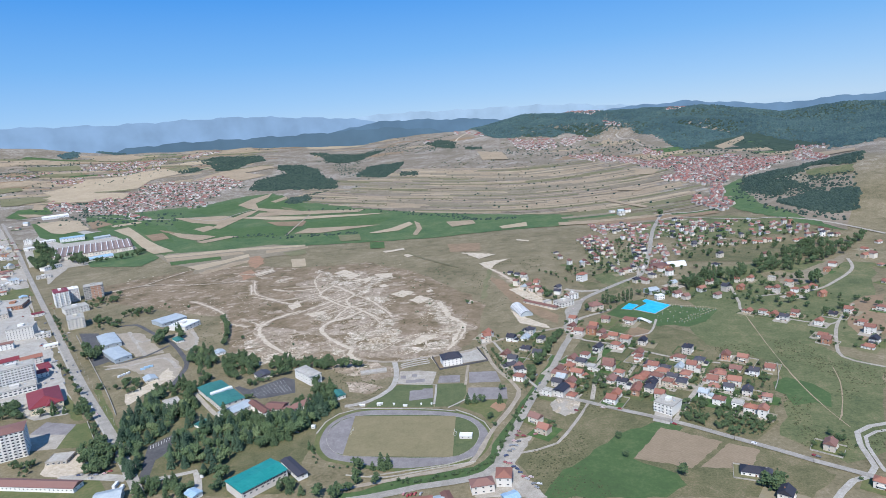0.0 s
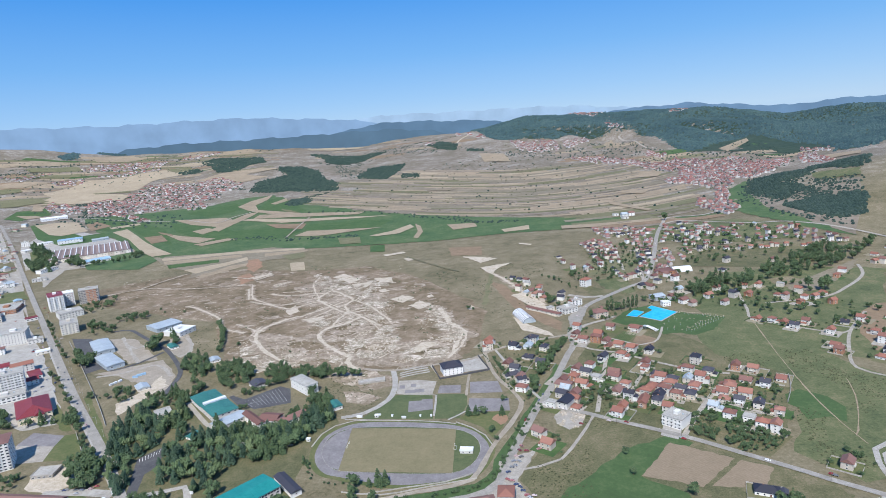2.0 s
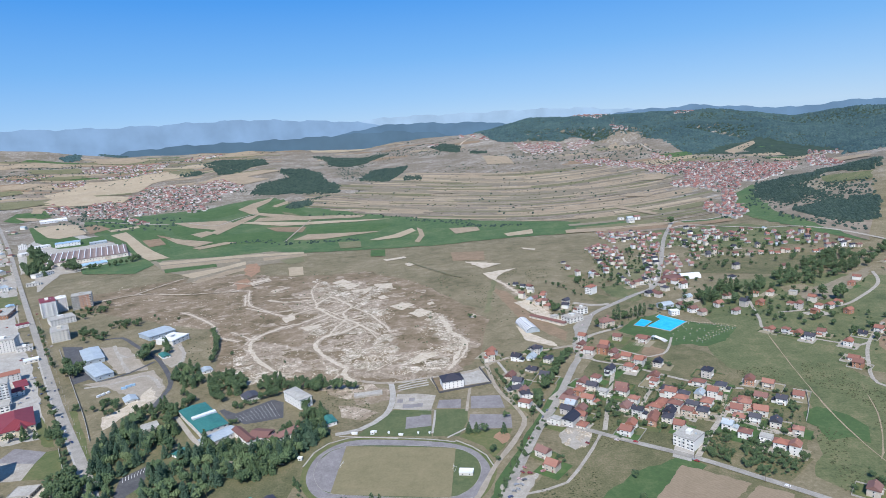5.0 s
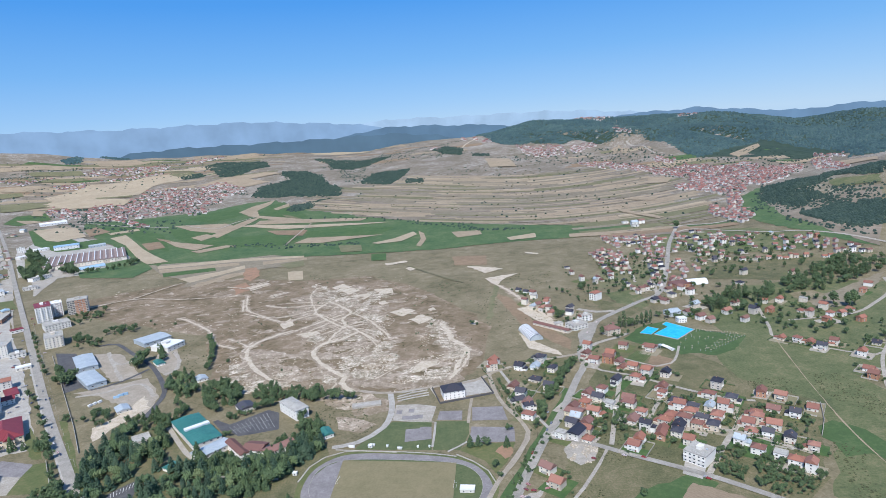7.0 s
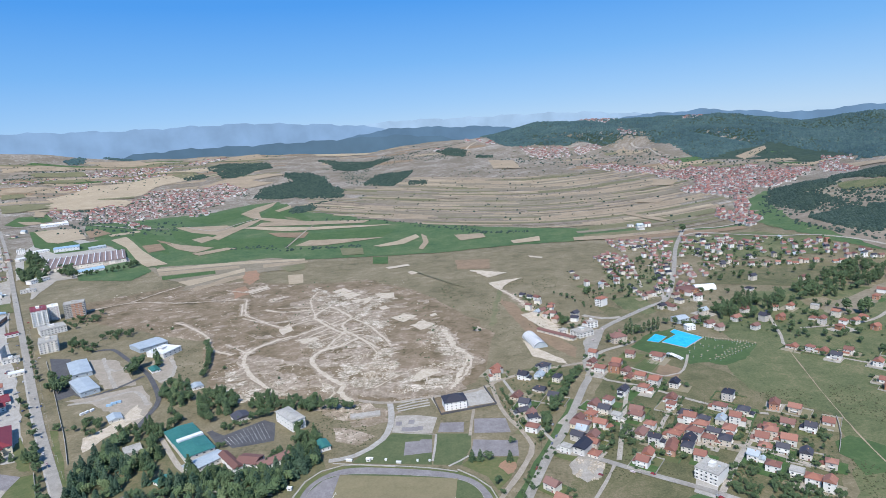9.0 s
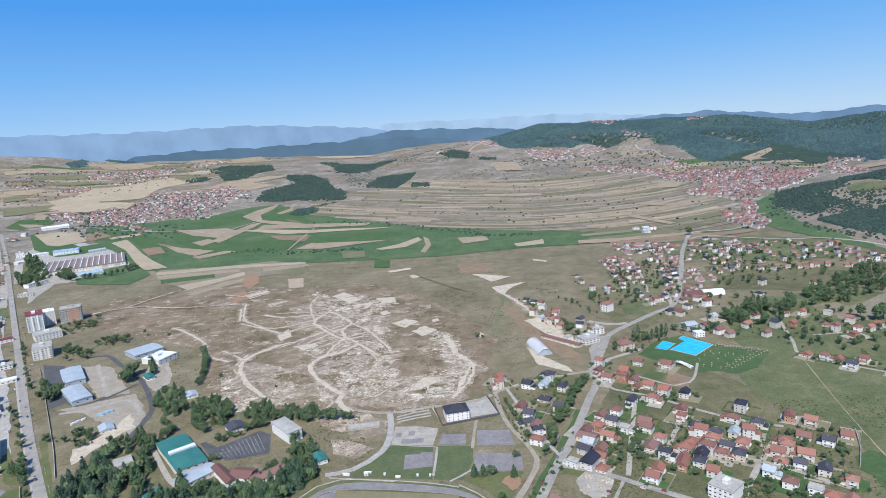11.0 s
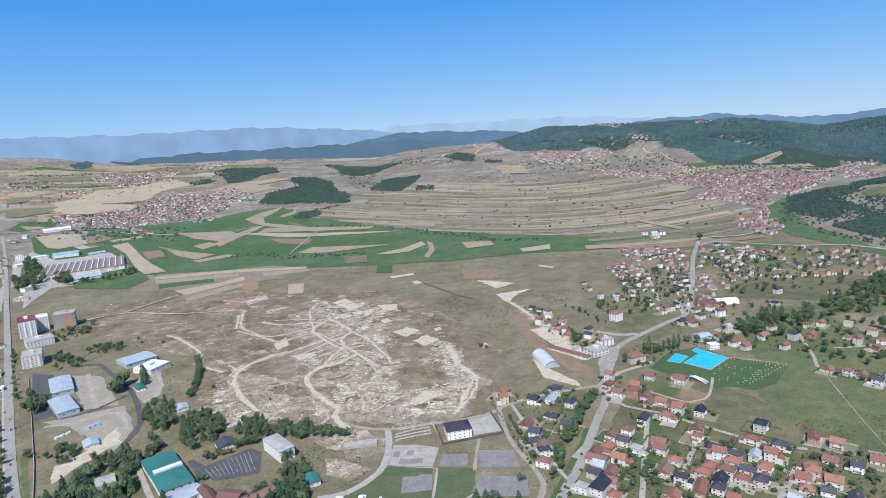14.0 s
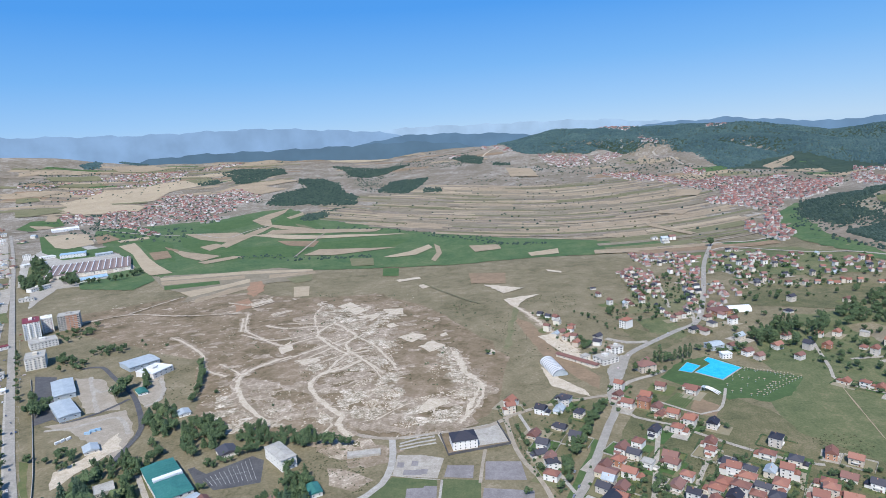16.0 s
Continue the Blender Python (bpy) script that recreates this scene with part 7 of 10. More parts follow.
sheet("bare_plot", [(-411.5, 692.7), (-399.1, 715.9), (-394.9, 770.0), (-382.1, 755.5), (-369.5, 736.6), (-379.8, 714.0), (-387.8, 676.0), (-391.9, 662.5)], "pale_soil", "bare trampled earth beside the yard", "ground", lift=0.2, wobble=3)
ribbon("path", [(-323.0, 684.7), (-297.5, 652.7), (-278.1, 629.3), (-267.9, 620.0)], 5, "gravel", "paved path beside the school", "path", lift=0.3)
ribbon("path", [(-277.4, 695.4), (-264.2, 679.4), (-251.7, 664.2)], 6, "asphalt", "dark asphalt way to the school yard", "path", lift=0.33)
block("small hut with a teal roof", -431.2, 875.1, -47.2, 19.5, 10.4, 3, "gable", "metal_teal_dark", "plaster_white", 1, 3, (1.3, 1.4), category="hut")

ribbon("track", [(252.9, 835.9), (239.6, 804.4), (226.6, 783.9), (207.7, 776.9), (175.5, 807.3)], 3, "gravel", "pale loop track round the garden plots", lift=0.3)

# ---- larger buildings ----
sports_hall = block("long hall with a bright teal sheet-metal roof", -185.8, 492.7, 47.5, 41.8, 27.3, 8.5, "gable", "metal_teal", "plaster_mixed", 1, 4, (2.4, 1.6), rise=1.6, category="sports hall")
block("narrow white annexe with a dark gable roof", -159.1, 509.5, -50.0, 34.4, 8.9, 4.5, "gable", "tile_dark", "plaster_white", 1, 4, (1.3, 1.4), category="annexe")
block("plain white three-storey block under a flat grey roof", -194.5, 703.7, -46.2, 36.3, 14.7, 11, "hip", "flat_roof", "plaster_white", 3, 4.5, (1.3, 1.4), rise=1.2)
school = block("school hall with a dark teal sheet-metal roof", -298.7, 683, -48.5, 34, 27.5, 6, "gable", "metal_teal_dark", "plaster_white", 2, 4.5, (2.4, 1.6), rise=1.2, category="school")
school_front = block("wide school building with a dark teal sheet-metal roof", -274.6, 655.6, -48.5, 38.5, 27, 7, "hip", "metal_teal_dark", "plaster_white", 2, 4.5, (2.4, 1.6), rise=2.0, category="school")
block("white school annexe with a pale grey roof", -253.5, 630, -39, 17, 34, 5, "gable", "metal_grey", "plaster_white", 1, 4, (1.8, 1.5), rise=1.5, category="annexe")
block("school wing with a brown-red roof", -227.5, 627.2, -46.7, 36.4, 8.1, 6, "gable", "tile_brown", "plaster_white", 2, 4, (1.8, 1.5), rise=2.4, category="school")
block("school wing with a brown-red roof", -209.8, 627.3, -12.6, 19.6, 15.9, 6, "gable", "tile_brown", "plaster_white", 2, 4, (1.8, 1.5), rise=2.4, category="school")
block("school wing with a brown-red roof", -187.3, 625.5, -47.3, 12.4, 29.2, 6, "gable", "tile_brown", "plaster_white", 2, 4, (1.8, 1.5), rise=2.4, category="school")
block("low building with a dark gable roof", -254.3, 721.5, -51.0, 17.1, 16.6, 4, "gable", "tile_dark", "plaster_mixed", 1, 4, (1.3, 1.4))
block("small white house with a teal roof", -148.5, 653.0, -58.5, 16.1, 10.0, 4, "gable", "metal_teal_dark", "plaster_white", 1, 3, (1.3, 1.4))
block("white three-storey building with a dark hipped roof", -25.9, 727.8, 14.2, 23.4, 18.6, 9, "hip", "tile_dark", "plaster_white", 3, 3.4, (1.3, 1.4))
block("storage hall with a pale blue-grey roof", -542.8, 887.5, 39.1, 23.8, 62.8, 6, "gable", "metal_grey", "metal_grey", 1, 7, (2.4, 1.6), rise=1.3, category="warehouse")
block("storage hall with a pale blue-grey roof", -494.7, 824.1, 46.4, 21.6, 56.2, 6, "gable", "metal_grey", "metal_grey", 1, 7, (2.4, 1.6), rise=1.3, category="warehouse")
block("grey sheet-metal hall among trees", -492.0, 974.1, 52.3, 40.8, 36.7, 6, "gable", "metal_grey", "metal_grey", 1, 7, (2.4, 1.6), rise=1.3, category="warehouse")
block("white flat-roofed hall among trees", -450.2, 939.4, 70.2, 32.4, 32.7, 7, "flat", "metal_white", "plaster_white", 2, 6, (2.4, 1.6), category="warehouse")
block("white apartment block with a red sheet roof", -777, 1133, 39, 24, 42, 28, "flat", "metal_red", "plaster_white", 9, 2.8, (1.8, 1.5), category="apartment block", balconies=True)
red_wing = block("white apartment wing with red panels", -770, 1160, 39, 17, 24, 25, "flat", "plaster_white", "plaster_white", 8, 3.2, (1.8, 1.5), category="apartment block")
brick_block = block("unfinished apartment block with open concrete bays and brick infill", -737, 1172, 30, 33, 26, 26, "flat", "flat_roof", "concrete", 8, 3.0, (3.2, 1.8), category="apartment block")
block("white commercial building with terraces", -716, 1078, 44, 38, 32, 10, "flat", "flat_roof", "plaster_white", 3, 3.6, (2.4, 1.6))
block("grey concrete commercial building", -655, 985, 35, 25, 36, 17, "flat", "flat_roof", "plaster_mixed", 5, 3.4, (2.4, 1.6), balconies=True)
block("white and grey town block with tall windows", -716, 942, 25, 37, 28, 19, "flat", "flat_roof", "plaster_white", 6, 3.0, (1.1, 2.1))
block("grey town block behind the avenue", -859.8, 1075.7, 40.2, 28.2, 58.2, 9, "flat", "flat_roof", "plaster_mixed", 3, 3.6, (1.8, 1.5))
block("unfinished brick building on the avenue", -876.3, 1134.7, 22.8, 43.4, 53.3, 8, "flat", "flat_roof", "raw_brick", 2, 3.6, (2.4, 1.6))
block("large white apartment block with many balconies", -580, 742, 36, 46, 26, 26, "flat", "flat_roof", "plaster_white", 8, 2.7, (2.4, 1.6), category="apartment block", balconies=True)
block("white shop floor before the apartment block", -563, 719, 36, 44, 20, 7, "flat", "flat_roof", "plaster_white", 2, 3.4, (3.2, 1.8), category="shop")
red_house = block("cream building under a large dark red roof", -499.8, 682.1, 38.6, 32.5, 58.1, 8, "hip", "metal_red", "cream_wall", 2, 4, (2.4, 1.6), rise=6.5)
block("white apartment tower with balconies", -452, 566, 30, 27, 24, 27, "hip", "tile_brown", "plaster_white", 9, 2.8, (2.4, 1.6), rise=2.0, category="apartment block", balconies=True)
block("long low white building with a dull red roof", -393.4, 506.4, -7.6, 98.1, 11.5, 4.6, "gable", "tile_brown", "plaster_white", 1, 3.2, (1.3, 1.4), rise=2.6, category="barrack")
block("blue-grey shed beside the avenue", -305.6, 478.9, 18.9, 20.3, 15.5, 6, "gable", "metal_grey", "plaster_mixed", 1, 5, (1.8, 1.5), category="shed")
block("ruined low concrete building", -394.0, 550.4, 5.5, 19.5, 15.9, 3, "flat", "concrete", "concrete", 1, 3.4, (2.4, 1.6))
block("small white building on the avenue", -579.6, 795.2, 43.0, 14.3, 28.9, 4, "flat", "metal_red", "plaster_white", 1, 4, (2.4, 1.6))
block("low pavilion with a pale roof among trees", -339.5, 660.7, -52.6, 16.5, 15.9, 3, "flat", "flat_roof", "concrete", 1, 4, (1.8, 1.5))
block("small shed with a pale grey roof", -401.3, 733.6, -50.3, 17.0, 13.3, 3, "gable", "metal_grey", "plaster_mixed", 1, 4, (1.3, 1.4), category="shed")
block("small hut with a teal roof", -280.9, 604.6, -29.1, 8.9, 11.4, 3, "gable", "metal_teal_dark", "plaster_white", 1, 3, (1.3, 1.4), category="hut")
block("small shed with a grey roof", -343.9, 811.2, -51.2, 14.4, 12.4, 3, "gable", "metal_grey", "plaster_white", 1, 4, (1.3, 1.4), category="shed")
block("light blue shed at the yard", -234.9, 479.5, 57.7, 9.4, 11.5, 4, "gable", "metal_blue", "plaster_white", 1, 4, (1.3, 1.4), category="shed")
def add_box(thing, name, material, *b):
    bm = bmesh.new()
    box(bm, *b)
    return part(name, bm, material, thing)


SW, SD = 38.5, 27
add_box(school_front, "roof_light", "metal_white", -SW * 0.52, -SW * 0.40, -SD * 0.40, SD * 0.5, 7.3, 9.4)
add_box(school_front, "roof_light", "metal_grey", -SW * 0.40, -SW * 0.35, -SD * 0.40, SD * 0.5, 7.3, 8.8)
HW, HD = (-185.8, 492.7, 47.5, 41.8, 27.3)[3:5]
add_box(sports_hall, "window_band", "glass", -HW / 2 + 1, HW / 2 - 1, -HD / 2 - 0.12, -HD / 2, 6.3, 7.6)
for i in range(16):
    u = -HW / 2 + 1 + (HW - 2) * i / 15
    add_box(sports_hall, "mullion", "frame_white", u - 0.12, u + 0.12, -HD / 2 - 0.2, -HD / 2 - 0.1, 6.2, 7.7)
RW, RD = (-499.8, 682.1, 38.6, 32.5, 58.1)[3:5]
bm = roof_bm("gable", RW * 0.28, RD * 0.45, 8.1, 3.6, 0.5)
bmesh.ops.translate(bm, verts=bm.verts, vec=(RW * 0.12, -RD * 0.36, 0))
part("gable_roof", bm, "metal_red", red_house)
add_box(red_house, "front_bay", "cream_wall", RW * -0.02, RW * 0.26, -RD * 0.58, -RD * 0.3, -0.5, 8.1)
add_box(red_house, "porch", "plaster_white", -RW * 0.3, -RW * 0.08, -RD / 2 - 3, -RD / 2, 2.9, 3.3)
# more of the town west of the avenue
block("white shop building with a flat roof", *(-680.6, 939.1, 35.1, 20.8, 55.4)[:4], 14, 6, "flat", "flat_roof", "plaster_white", 2, 4, (2.4, 1.6), category="shop")
block("low white shop with a pale roof", *(-631.7, 885.5, 36.7, 18.4, 47.9)[:4], 12, 4, "flat", "metal_white", "plaster_mixed", 1, 4, (2.4, 1.6), category="shop")
block("town house with a dull red roof", *(-710.9, 886.3, 31.0, 34.4, 44.7)[:4], 13, 9, "gable", "tile_brown", "plaster_white", 3, 3.8, (1.8, 1.5))
block("white shop with red trim roof", *(-778.6, 1065.8, 44.0, 18.9, 51.2)[:4], 12, 5, "flat", "metal_red", "plaster_white", 1, 4, (2.4, 1.6), category="shop")
block("blue-roofed workshop beside the avenue", *(-901.7, 1197.9, 45.8, 13.4, 51.4)[:4], 14, 5, "gable", "metal_blue", "plaster_mixed", 1, 4, (1.8, 1.5), category="workshop")
block("low brown-roofed store beside the avenue", *(-1169.5, 1527.8, 45.9, 26.5, 60.0)[:4], 14, 4, "gable", "tile_brown", "plaster_mixed", 1, 5, (1.8, 1.5), category="shop")
block("white garage row beside the avenue", *(-1028.7, 1343.4, 42.4, 33.8, 44.3)[:4], 9, 4, "flat", "metal_white", "plaster_white", 1, 5, (2.4, 1.6), category="garage")
# red panels of the wing and brick infill of the unfinished block
for k in range(8):
    for u in (-5.2, 0.2, 5.2):
        add_box(red_wing, "panel", "metal_red", u - 1.3, u + 1.3, -12.12, -12.0, 25 * (k + 0.08) / 8, 25 * (k + 0.3) / 8)
for k in range(8):
    for u in (-1.5, 4.5, 10.5):
        add_box(brick_block, "brick_infill", "raw_brick", u - 2.4, u + 2.4, -13.14, -13.0, 26 * (k + 0.12) / 8, 26 * (k + 0.86) / 8)
block("town block under a maroon sheet roof", -632, 800, 38, 26, 18, 14, "gable", "metal_red", "plaster_white", 4, 3.4, (1.8, 1.5), rise=3)
block("town block under an orange tiled roof", -608, 812, 38, 26, 16, 12, "gable", "tile_red", "plaster_white", 4, 3.4, (1.8, 1.5), rise=3)
block("low shop under a maroon roof beside the parking", -566, 770, 40, 16, 14, 6, "gable", "metal_red", "plaster_white", 2, 3.4, (1.8, 1.5), rise=3, category="shop")
# closely built shops, stores and houses along the far side of the avenue
TOWN = [(-742, 905), (-835, 1020), (-848, 1128), (-1058, 1392), (-1343, 1748), (-1990, 2530), (-2030, 2500), (-1450, 1785), (-1130, 1365), (-960, 1145), (-850, 1000), (-770, 890)]
rng_town = random.Random(77)
for n, (x, y) in enumerate(spots(TOWN, 64, 21, 78)):
    w, d, h = rng_town.uniform(10, 22), rng_town.uniform(9, 16), rng_town.choice((3.6, 4, 6.5, 7, 9.5))
    style, roof = rng_town.choice((("flat", "flat_roof"), ("flat", "metal_white"), ("gable", "tile_brown"), ("gable", "metal_grey"), ("gable", "roof_faded"), ("flat", "flat_roof"), ("gable", "tile_red")))
    wall = rng_town.choice(("plaster_white", "plaster_mixed", "plaster_mixed", "plaster_white", "raw_brick"))
    block("low %s store with a %s roof" % (WALL_WORDS[wall], ROOF_WORDS[roof]), x, y, 39 + rng_town.choice((0, 0, 90)) + rng_town.uniform(-5, 5), w, d, h, style, roof, wall, max(1, int(h / 3)), 5.5, (2.4, 1.6), category="store", faces=1)
# works on the edge of town
WORKS = (-1054.8, 1692.2, 31.5, 194.1, 174.6)
for i in range(14):
    a = radians(WORKS[2])
    u = (i - 6.5) * WORKS[3] / 14
    bay = block("factory bay with a faded saw-tooth roof", WORKS[0] + u * math.cos(a), WORKS[1] + u * math.sin(a), WORKS[2], WORKS[3] / 14 - 0.8, WORKS[4], 8.5, "gable", "roof_faded", "plaster_mixed", 1, 6, (2.4, 1.6), rise=2.4, category="factory", seams=False, faces=1)
    add_box(bay, "roof_light", "metal_white", -0.9, 0.9, -WORKS[4] / 2, WORKS[4] / 2, 10.3, 11.6)
block("hall with a light blue striped roof", *(-1248.6, 1900.0, 31.3, 67.0, 163.8)[:4], 45, 11, "gable", "metal_blue", "metal_white", 2, 6, (2.4, 1.6), rise=2, category="factory")
block("white office block of the works", *(-1375.0, 1872.0, 36.2, 21.4, 168.0)[:4], 15, 15, "flat", "flat_roof", "plaster_white", 5, 3.4, (1.8, 1.5), category="office")
block("low hall with a blue-green roof", *(-960.4, 1563.6, 45.1, 60.9, 80.4)[:4], 28, 6, "gable", "metal_blue", "plaster_mixed", 1, 6, (2.4, 1.6), category="factory")
block("white front building of the works", *(-1033.7, 1478.2, 71.2, 46.8, 85.9)[:4], 18, 8, "flat", "flat_roof", "plaster_white", 2, 4, (2.4, 1.6), category="office")
block("white flat-roofed building of the works", *(-1282.1, 1778.8, 59.8, 59.0, 108.0)[:4], 28, 7, "flat", "metal_white", "plaster_white", 2, 5, (2.4, 1.6), category="factory")
block("white flat-roofed building of the works", *(-1323.0, 1885.7, 54.3, 39.9, 94.1)[:4], 28, 6, "flat", "metal_white", "plaster_white", 1, 5, (2.4, 1.6), category="factory")
block("long white hall at the edge of the fields", *(-1668.7, 2445.0, 40.8, 92.6, 56.7)[:4], 34, 8, "gable", "metal_white", "metal_white", 1, 8, (2.4, 1.6), category="warehouse")
block("grey sheet-metal sheds behind the works", *(-1154.2, 1902.8, 43.8, 44.9, 84.2)[:4], 20, 6, "gable", "metal_grey", "metal_grey", 1, 6, (2.4, 1.6), category="factory")
block("white building near the avenue", *(-985.5, 1380.6, 32.6, 28.5, 50.7)[:4], 15, 6, "flat", "flat_roof", "plaster_white", 2, 4, (2.4, 1.6))
for n, (x, y) in enumerate([(-1537, 1987), (-1429, 1878), (-1354, 1761), (-1275, 1634), (-1248, 1648), (-1165, 1515), (-1017, 1351), (-1082, 1389), (-1025, 1339), (-996, 1271), (-1649, 2201), (-1683, 2295), (-1724, 2266), (-1322, 1753)]):
    house(x, y, 129 + 4 * n, 12 + n % 4 * 3, 9 + n % 3 * 2, 1 + n % 3, ("flat", "hip", "gable")[n % 3], ("flat_roof", "tile_brown", "metal_grey")[n % 3], "plaster_mixed", 500 + n, "houses along the avenue", 1)
block("white three-storey guest house beside the road", 183.2, 579.6, -45.6, 18.6, 19.1, 9.6, "flat", "flat_roof", "plaster_white", 3, 2.6, (1.8, 1.5), category="guest house", balconies=True)
block("tall white unfinished house with four floors", 196.0, 1056.7, -47.3, 12.5, 15.5, 12, "hip", "tile_red", "plaster_white", 4, 3.2, (2.4, 1.6), category="house")
VAULT = (375.3, 1116.3, 5.2, 34.0, 35.3)
block("dark red low shop beside the hall", 345.9, 1108.4, 16.7, 28.4, 25.3, 5, "flat", "tile_brown", "raw_brick", 1, 5, (2.4, 1.6), category="shop")
block("grey workshop beside the road", 284.8, 959.4, 22.7, 18.0, 16.0, 6, "gable", "metal_grey", "metal_grey", 2, 5, (2.4, 1.6), category="workshop")
block("long cream house with an orange roof", 96.2, 670.1, -34.9, 16.9, 13.1, 5, "gable", "tile_brown", "cream_wall", 1, 4, (1.3, 1.4), category="house")
block("white warehouse with a dark and white roof", 91.6, 628.4, -36.7, 10.9, 20.6, 7, "gable", "tile_dark", "plaster_white", 2, 4, (1.8, 1.5), category="warehouse")
block("orange-roofed house at the junction", 19.8, 477.3, -5.4, 12.0, 14.2, 8, "hip", "tile_red", "plaster_white", 2, 3.6, (1.8, 1.5), category="house")
block("brown-roofed shop building at the junction", 1.7, 468.1, 9.2, 17.9, 11.0, 7, "hip", "tile_brown", "plaster_mixed", 2, 3.6, (1.8, 1.5), rise=3, category="shop")
block("shed with a light blue roof", 22.8, 450.9, 24.7, 11.1, 9.7, 5, "gable", "metal_blue", "plaster_white", 1, 4, (1.8, 1.5), category="shed")
block("low red-roofed building by the road", -25.1, 453.4, 19.2, 6.7, 14.8, 5, "gable", "tile_brown", "plaster_mixed", 1, 4, (1.3, 1.4), category="shop")
block("low grey-roofed building by the road", -31.9, 452.1, 10.5, 10.4, 10.0, 4, "gable", "metal_grey", "plaster_mixed", 1, 4, (1.3, 1.4), category="shop")
block("low orange-roofed building by the road", -44.9, 453.4, 5.2, 15.9, 7.5, 4, "gable", "tile_red", "plaster_mixed", 1, 4, (1.3, 1.4), category="shop")
# ribbed white hangar
def hangar(x, y, rot, length, width, height, label="white vaulted hangar with dark ribs and pale end wall", ribs=11):
    thing = tagged(new("hangar"), label, "hangar")
    thing.matrix_basis = pose(x, y, 0, rz=rot)
    n = 12

    def arc(r, h, i):
        a = math.pi * i / n
        return -math.cos(a) * r, math.sin(a) * h
    bm = bmesh.new()
    rows = [[bm.verts.new((e, *arc(width / 2, height, i))) for i in range(n + 1)] for e in (-length / 2, length / 2)]
    for i in range(n):
        bm.faces.new((rows[0][i], rows[0][i + 1], rows[1][i + 1], rows[1][i]))
    part("vault", bm, "metal_white", thing)
    for e in (-length / 2 + 0.3, length / 2 - 0.3):
        bm = bmesh.new()
        bm.faces.new([bm.verts.new((e, *arc(width / 2 - 0.1, height - 0.1, i))) for i in range(n + 1)])
        part("end_wall", bm, "metal_grey", thing)
    for k in range(ribs):
        e = -length / 2 + length * k / 10
        bm = bmesh.new()
        for i in range(n):
            p, q = arc(width / 2 + 0.15, height + 0.15, i), arc(width / 2 + 0.15, height + 0.15, i + 1)
            bm.faces.new([bm.verts.new(v) for v in ((e - 0.5, *p), (e - 0.5, *q), (e + 0.5, *q), (e + 0.5, *p))])
        part("rib", bm, "dark_trim", thing, "dark rib")


hangar(77, 908, 104, 48, 19, 8)
hangar(VAULT[0], VAULT[1], VAULT[2], VAULT[3], 20, 8, "white vaulted sports hall beside the main road", 0)


# ---- houses ----
STREET = -34
KIND = {"r": ("hip", "tile_red"), "g": ("gable", "tile_red"), "d": ("hip", "tile_dark"), "D": ("gable", "tile_dark"), "b": ("gable", "tile_brown"), "w": ("flat", "flat_roof"), "m": ("gable", "metal_grey")}


PLACED = []


def house_row(places, kinds, seed, turn, group, storeys=2, size=1.0, detail=2):
    rng = random.Random(seed)
    for n, (x, y) in enumerate(places):
        if any(math.hypot(x - px, y - py) < 10.5 * size for px, py in PLACED):
            continue
        PLACED.append((x, y))
        style, roof = KIND[kinds[n % len(kinds)]]
        if style == "hip" and rng.random() < 0.6:
            style = "gable"
        wall = rng.choice(("plaster_white", "plaster_white", "plaster_mixed", "plaster_mixed", "raw_brick" if roof == "tile_red" and seed != 6 else "plaster_mixed"))
        w, d = rng.uniform(8.2, 11) * size, rng.uniform(7.2, 9.2) * size
        s = max(1, storeys + rng.choice((-1, 0, 0, 0, 1)) if roof != "flat_roof" else storeys)
        house(x, y, turn + rng.choice((0, 0, 90)) + rng.uniform(-4, 4), w, d, s, style, roof, wall, seed * 100 + n, group, detail)


house_row([(116.3, 707.4), (109.5, 687.7), (95.9, 678.3), (132.9, 717.5), (124.4, 697.3), (118.8, 684.6), (114.3, 668.1), (95.2, 657.8), (89.5, 646.7), (103.2, 645.4), (155.3, 696.3), (152.3, 681.1), (147.1, 650.9), (158.5, 661.7), (156.8, 646.2), (199.5, 682.7), (197.3, 668.1), (211.4, 673.0), (203.8, 657.3), (213.1, 652.5), (224.6, 665.4), (237.1, 664.1), (224.8, 647.4), (183.3, 651.4), (174.9, 642.6), (192.4, 641.0), (201.1, 632.7), (214.0, 629.7), (183.5, 630.7), (260.2, 647.9), (245.9, 630.5), (254.3, 626.1), (265.9, 625.1), (281.3, 657.7), (234.2, 692.3), (252.1, 681.6), (250.8, 713.9), (285.4, 691.3), (299.4, 680.9), (194.5, 713.0), (175.1, 742.9), (152.4, 737.8), (209.4, 749.4), (193.7, 762.3), (179.9, 772.5), (167.5, 785.8), (157.3, 796.3), (141.4, 798.4), (163.8, 814.2), (185.3, 837.9), (187, 909), (141.4, 840.8)], "brbrdbrmdbbbbrddrdrdmrrrrrrddrrdrbrddrrrrddrrbrrrrbr", 31, STREET, "houses of the suburb", size=1.12)
house_row([(51.9, 790.0), (70.8, 793.0), (89.2, 779.3), (79.0, 814.6), (68.0, 753.2), (78.8, 730.9), (40.7, 739.9), (47.5, 718.8), (51.5, 693.1), (50.4, 667.1), (20.7, 805.1)], "dmddddbdbrr", 32, STREET + 8, "modern houses beside the stream", size=1.2)
house_row([(115.2, 702.8), (106.4, 686.0), (118.4, 689.0), (131.3, 708.8), (132.2, 682.0), (115.4, 673.5), (111.4, 658.8), (100.7, 633.1), (99.2, 618.5), (76.3, 627.0)], "rrdgwrrrrw", 1, STREET, "houses beside the stream road")
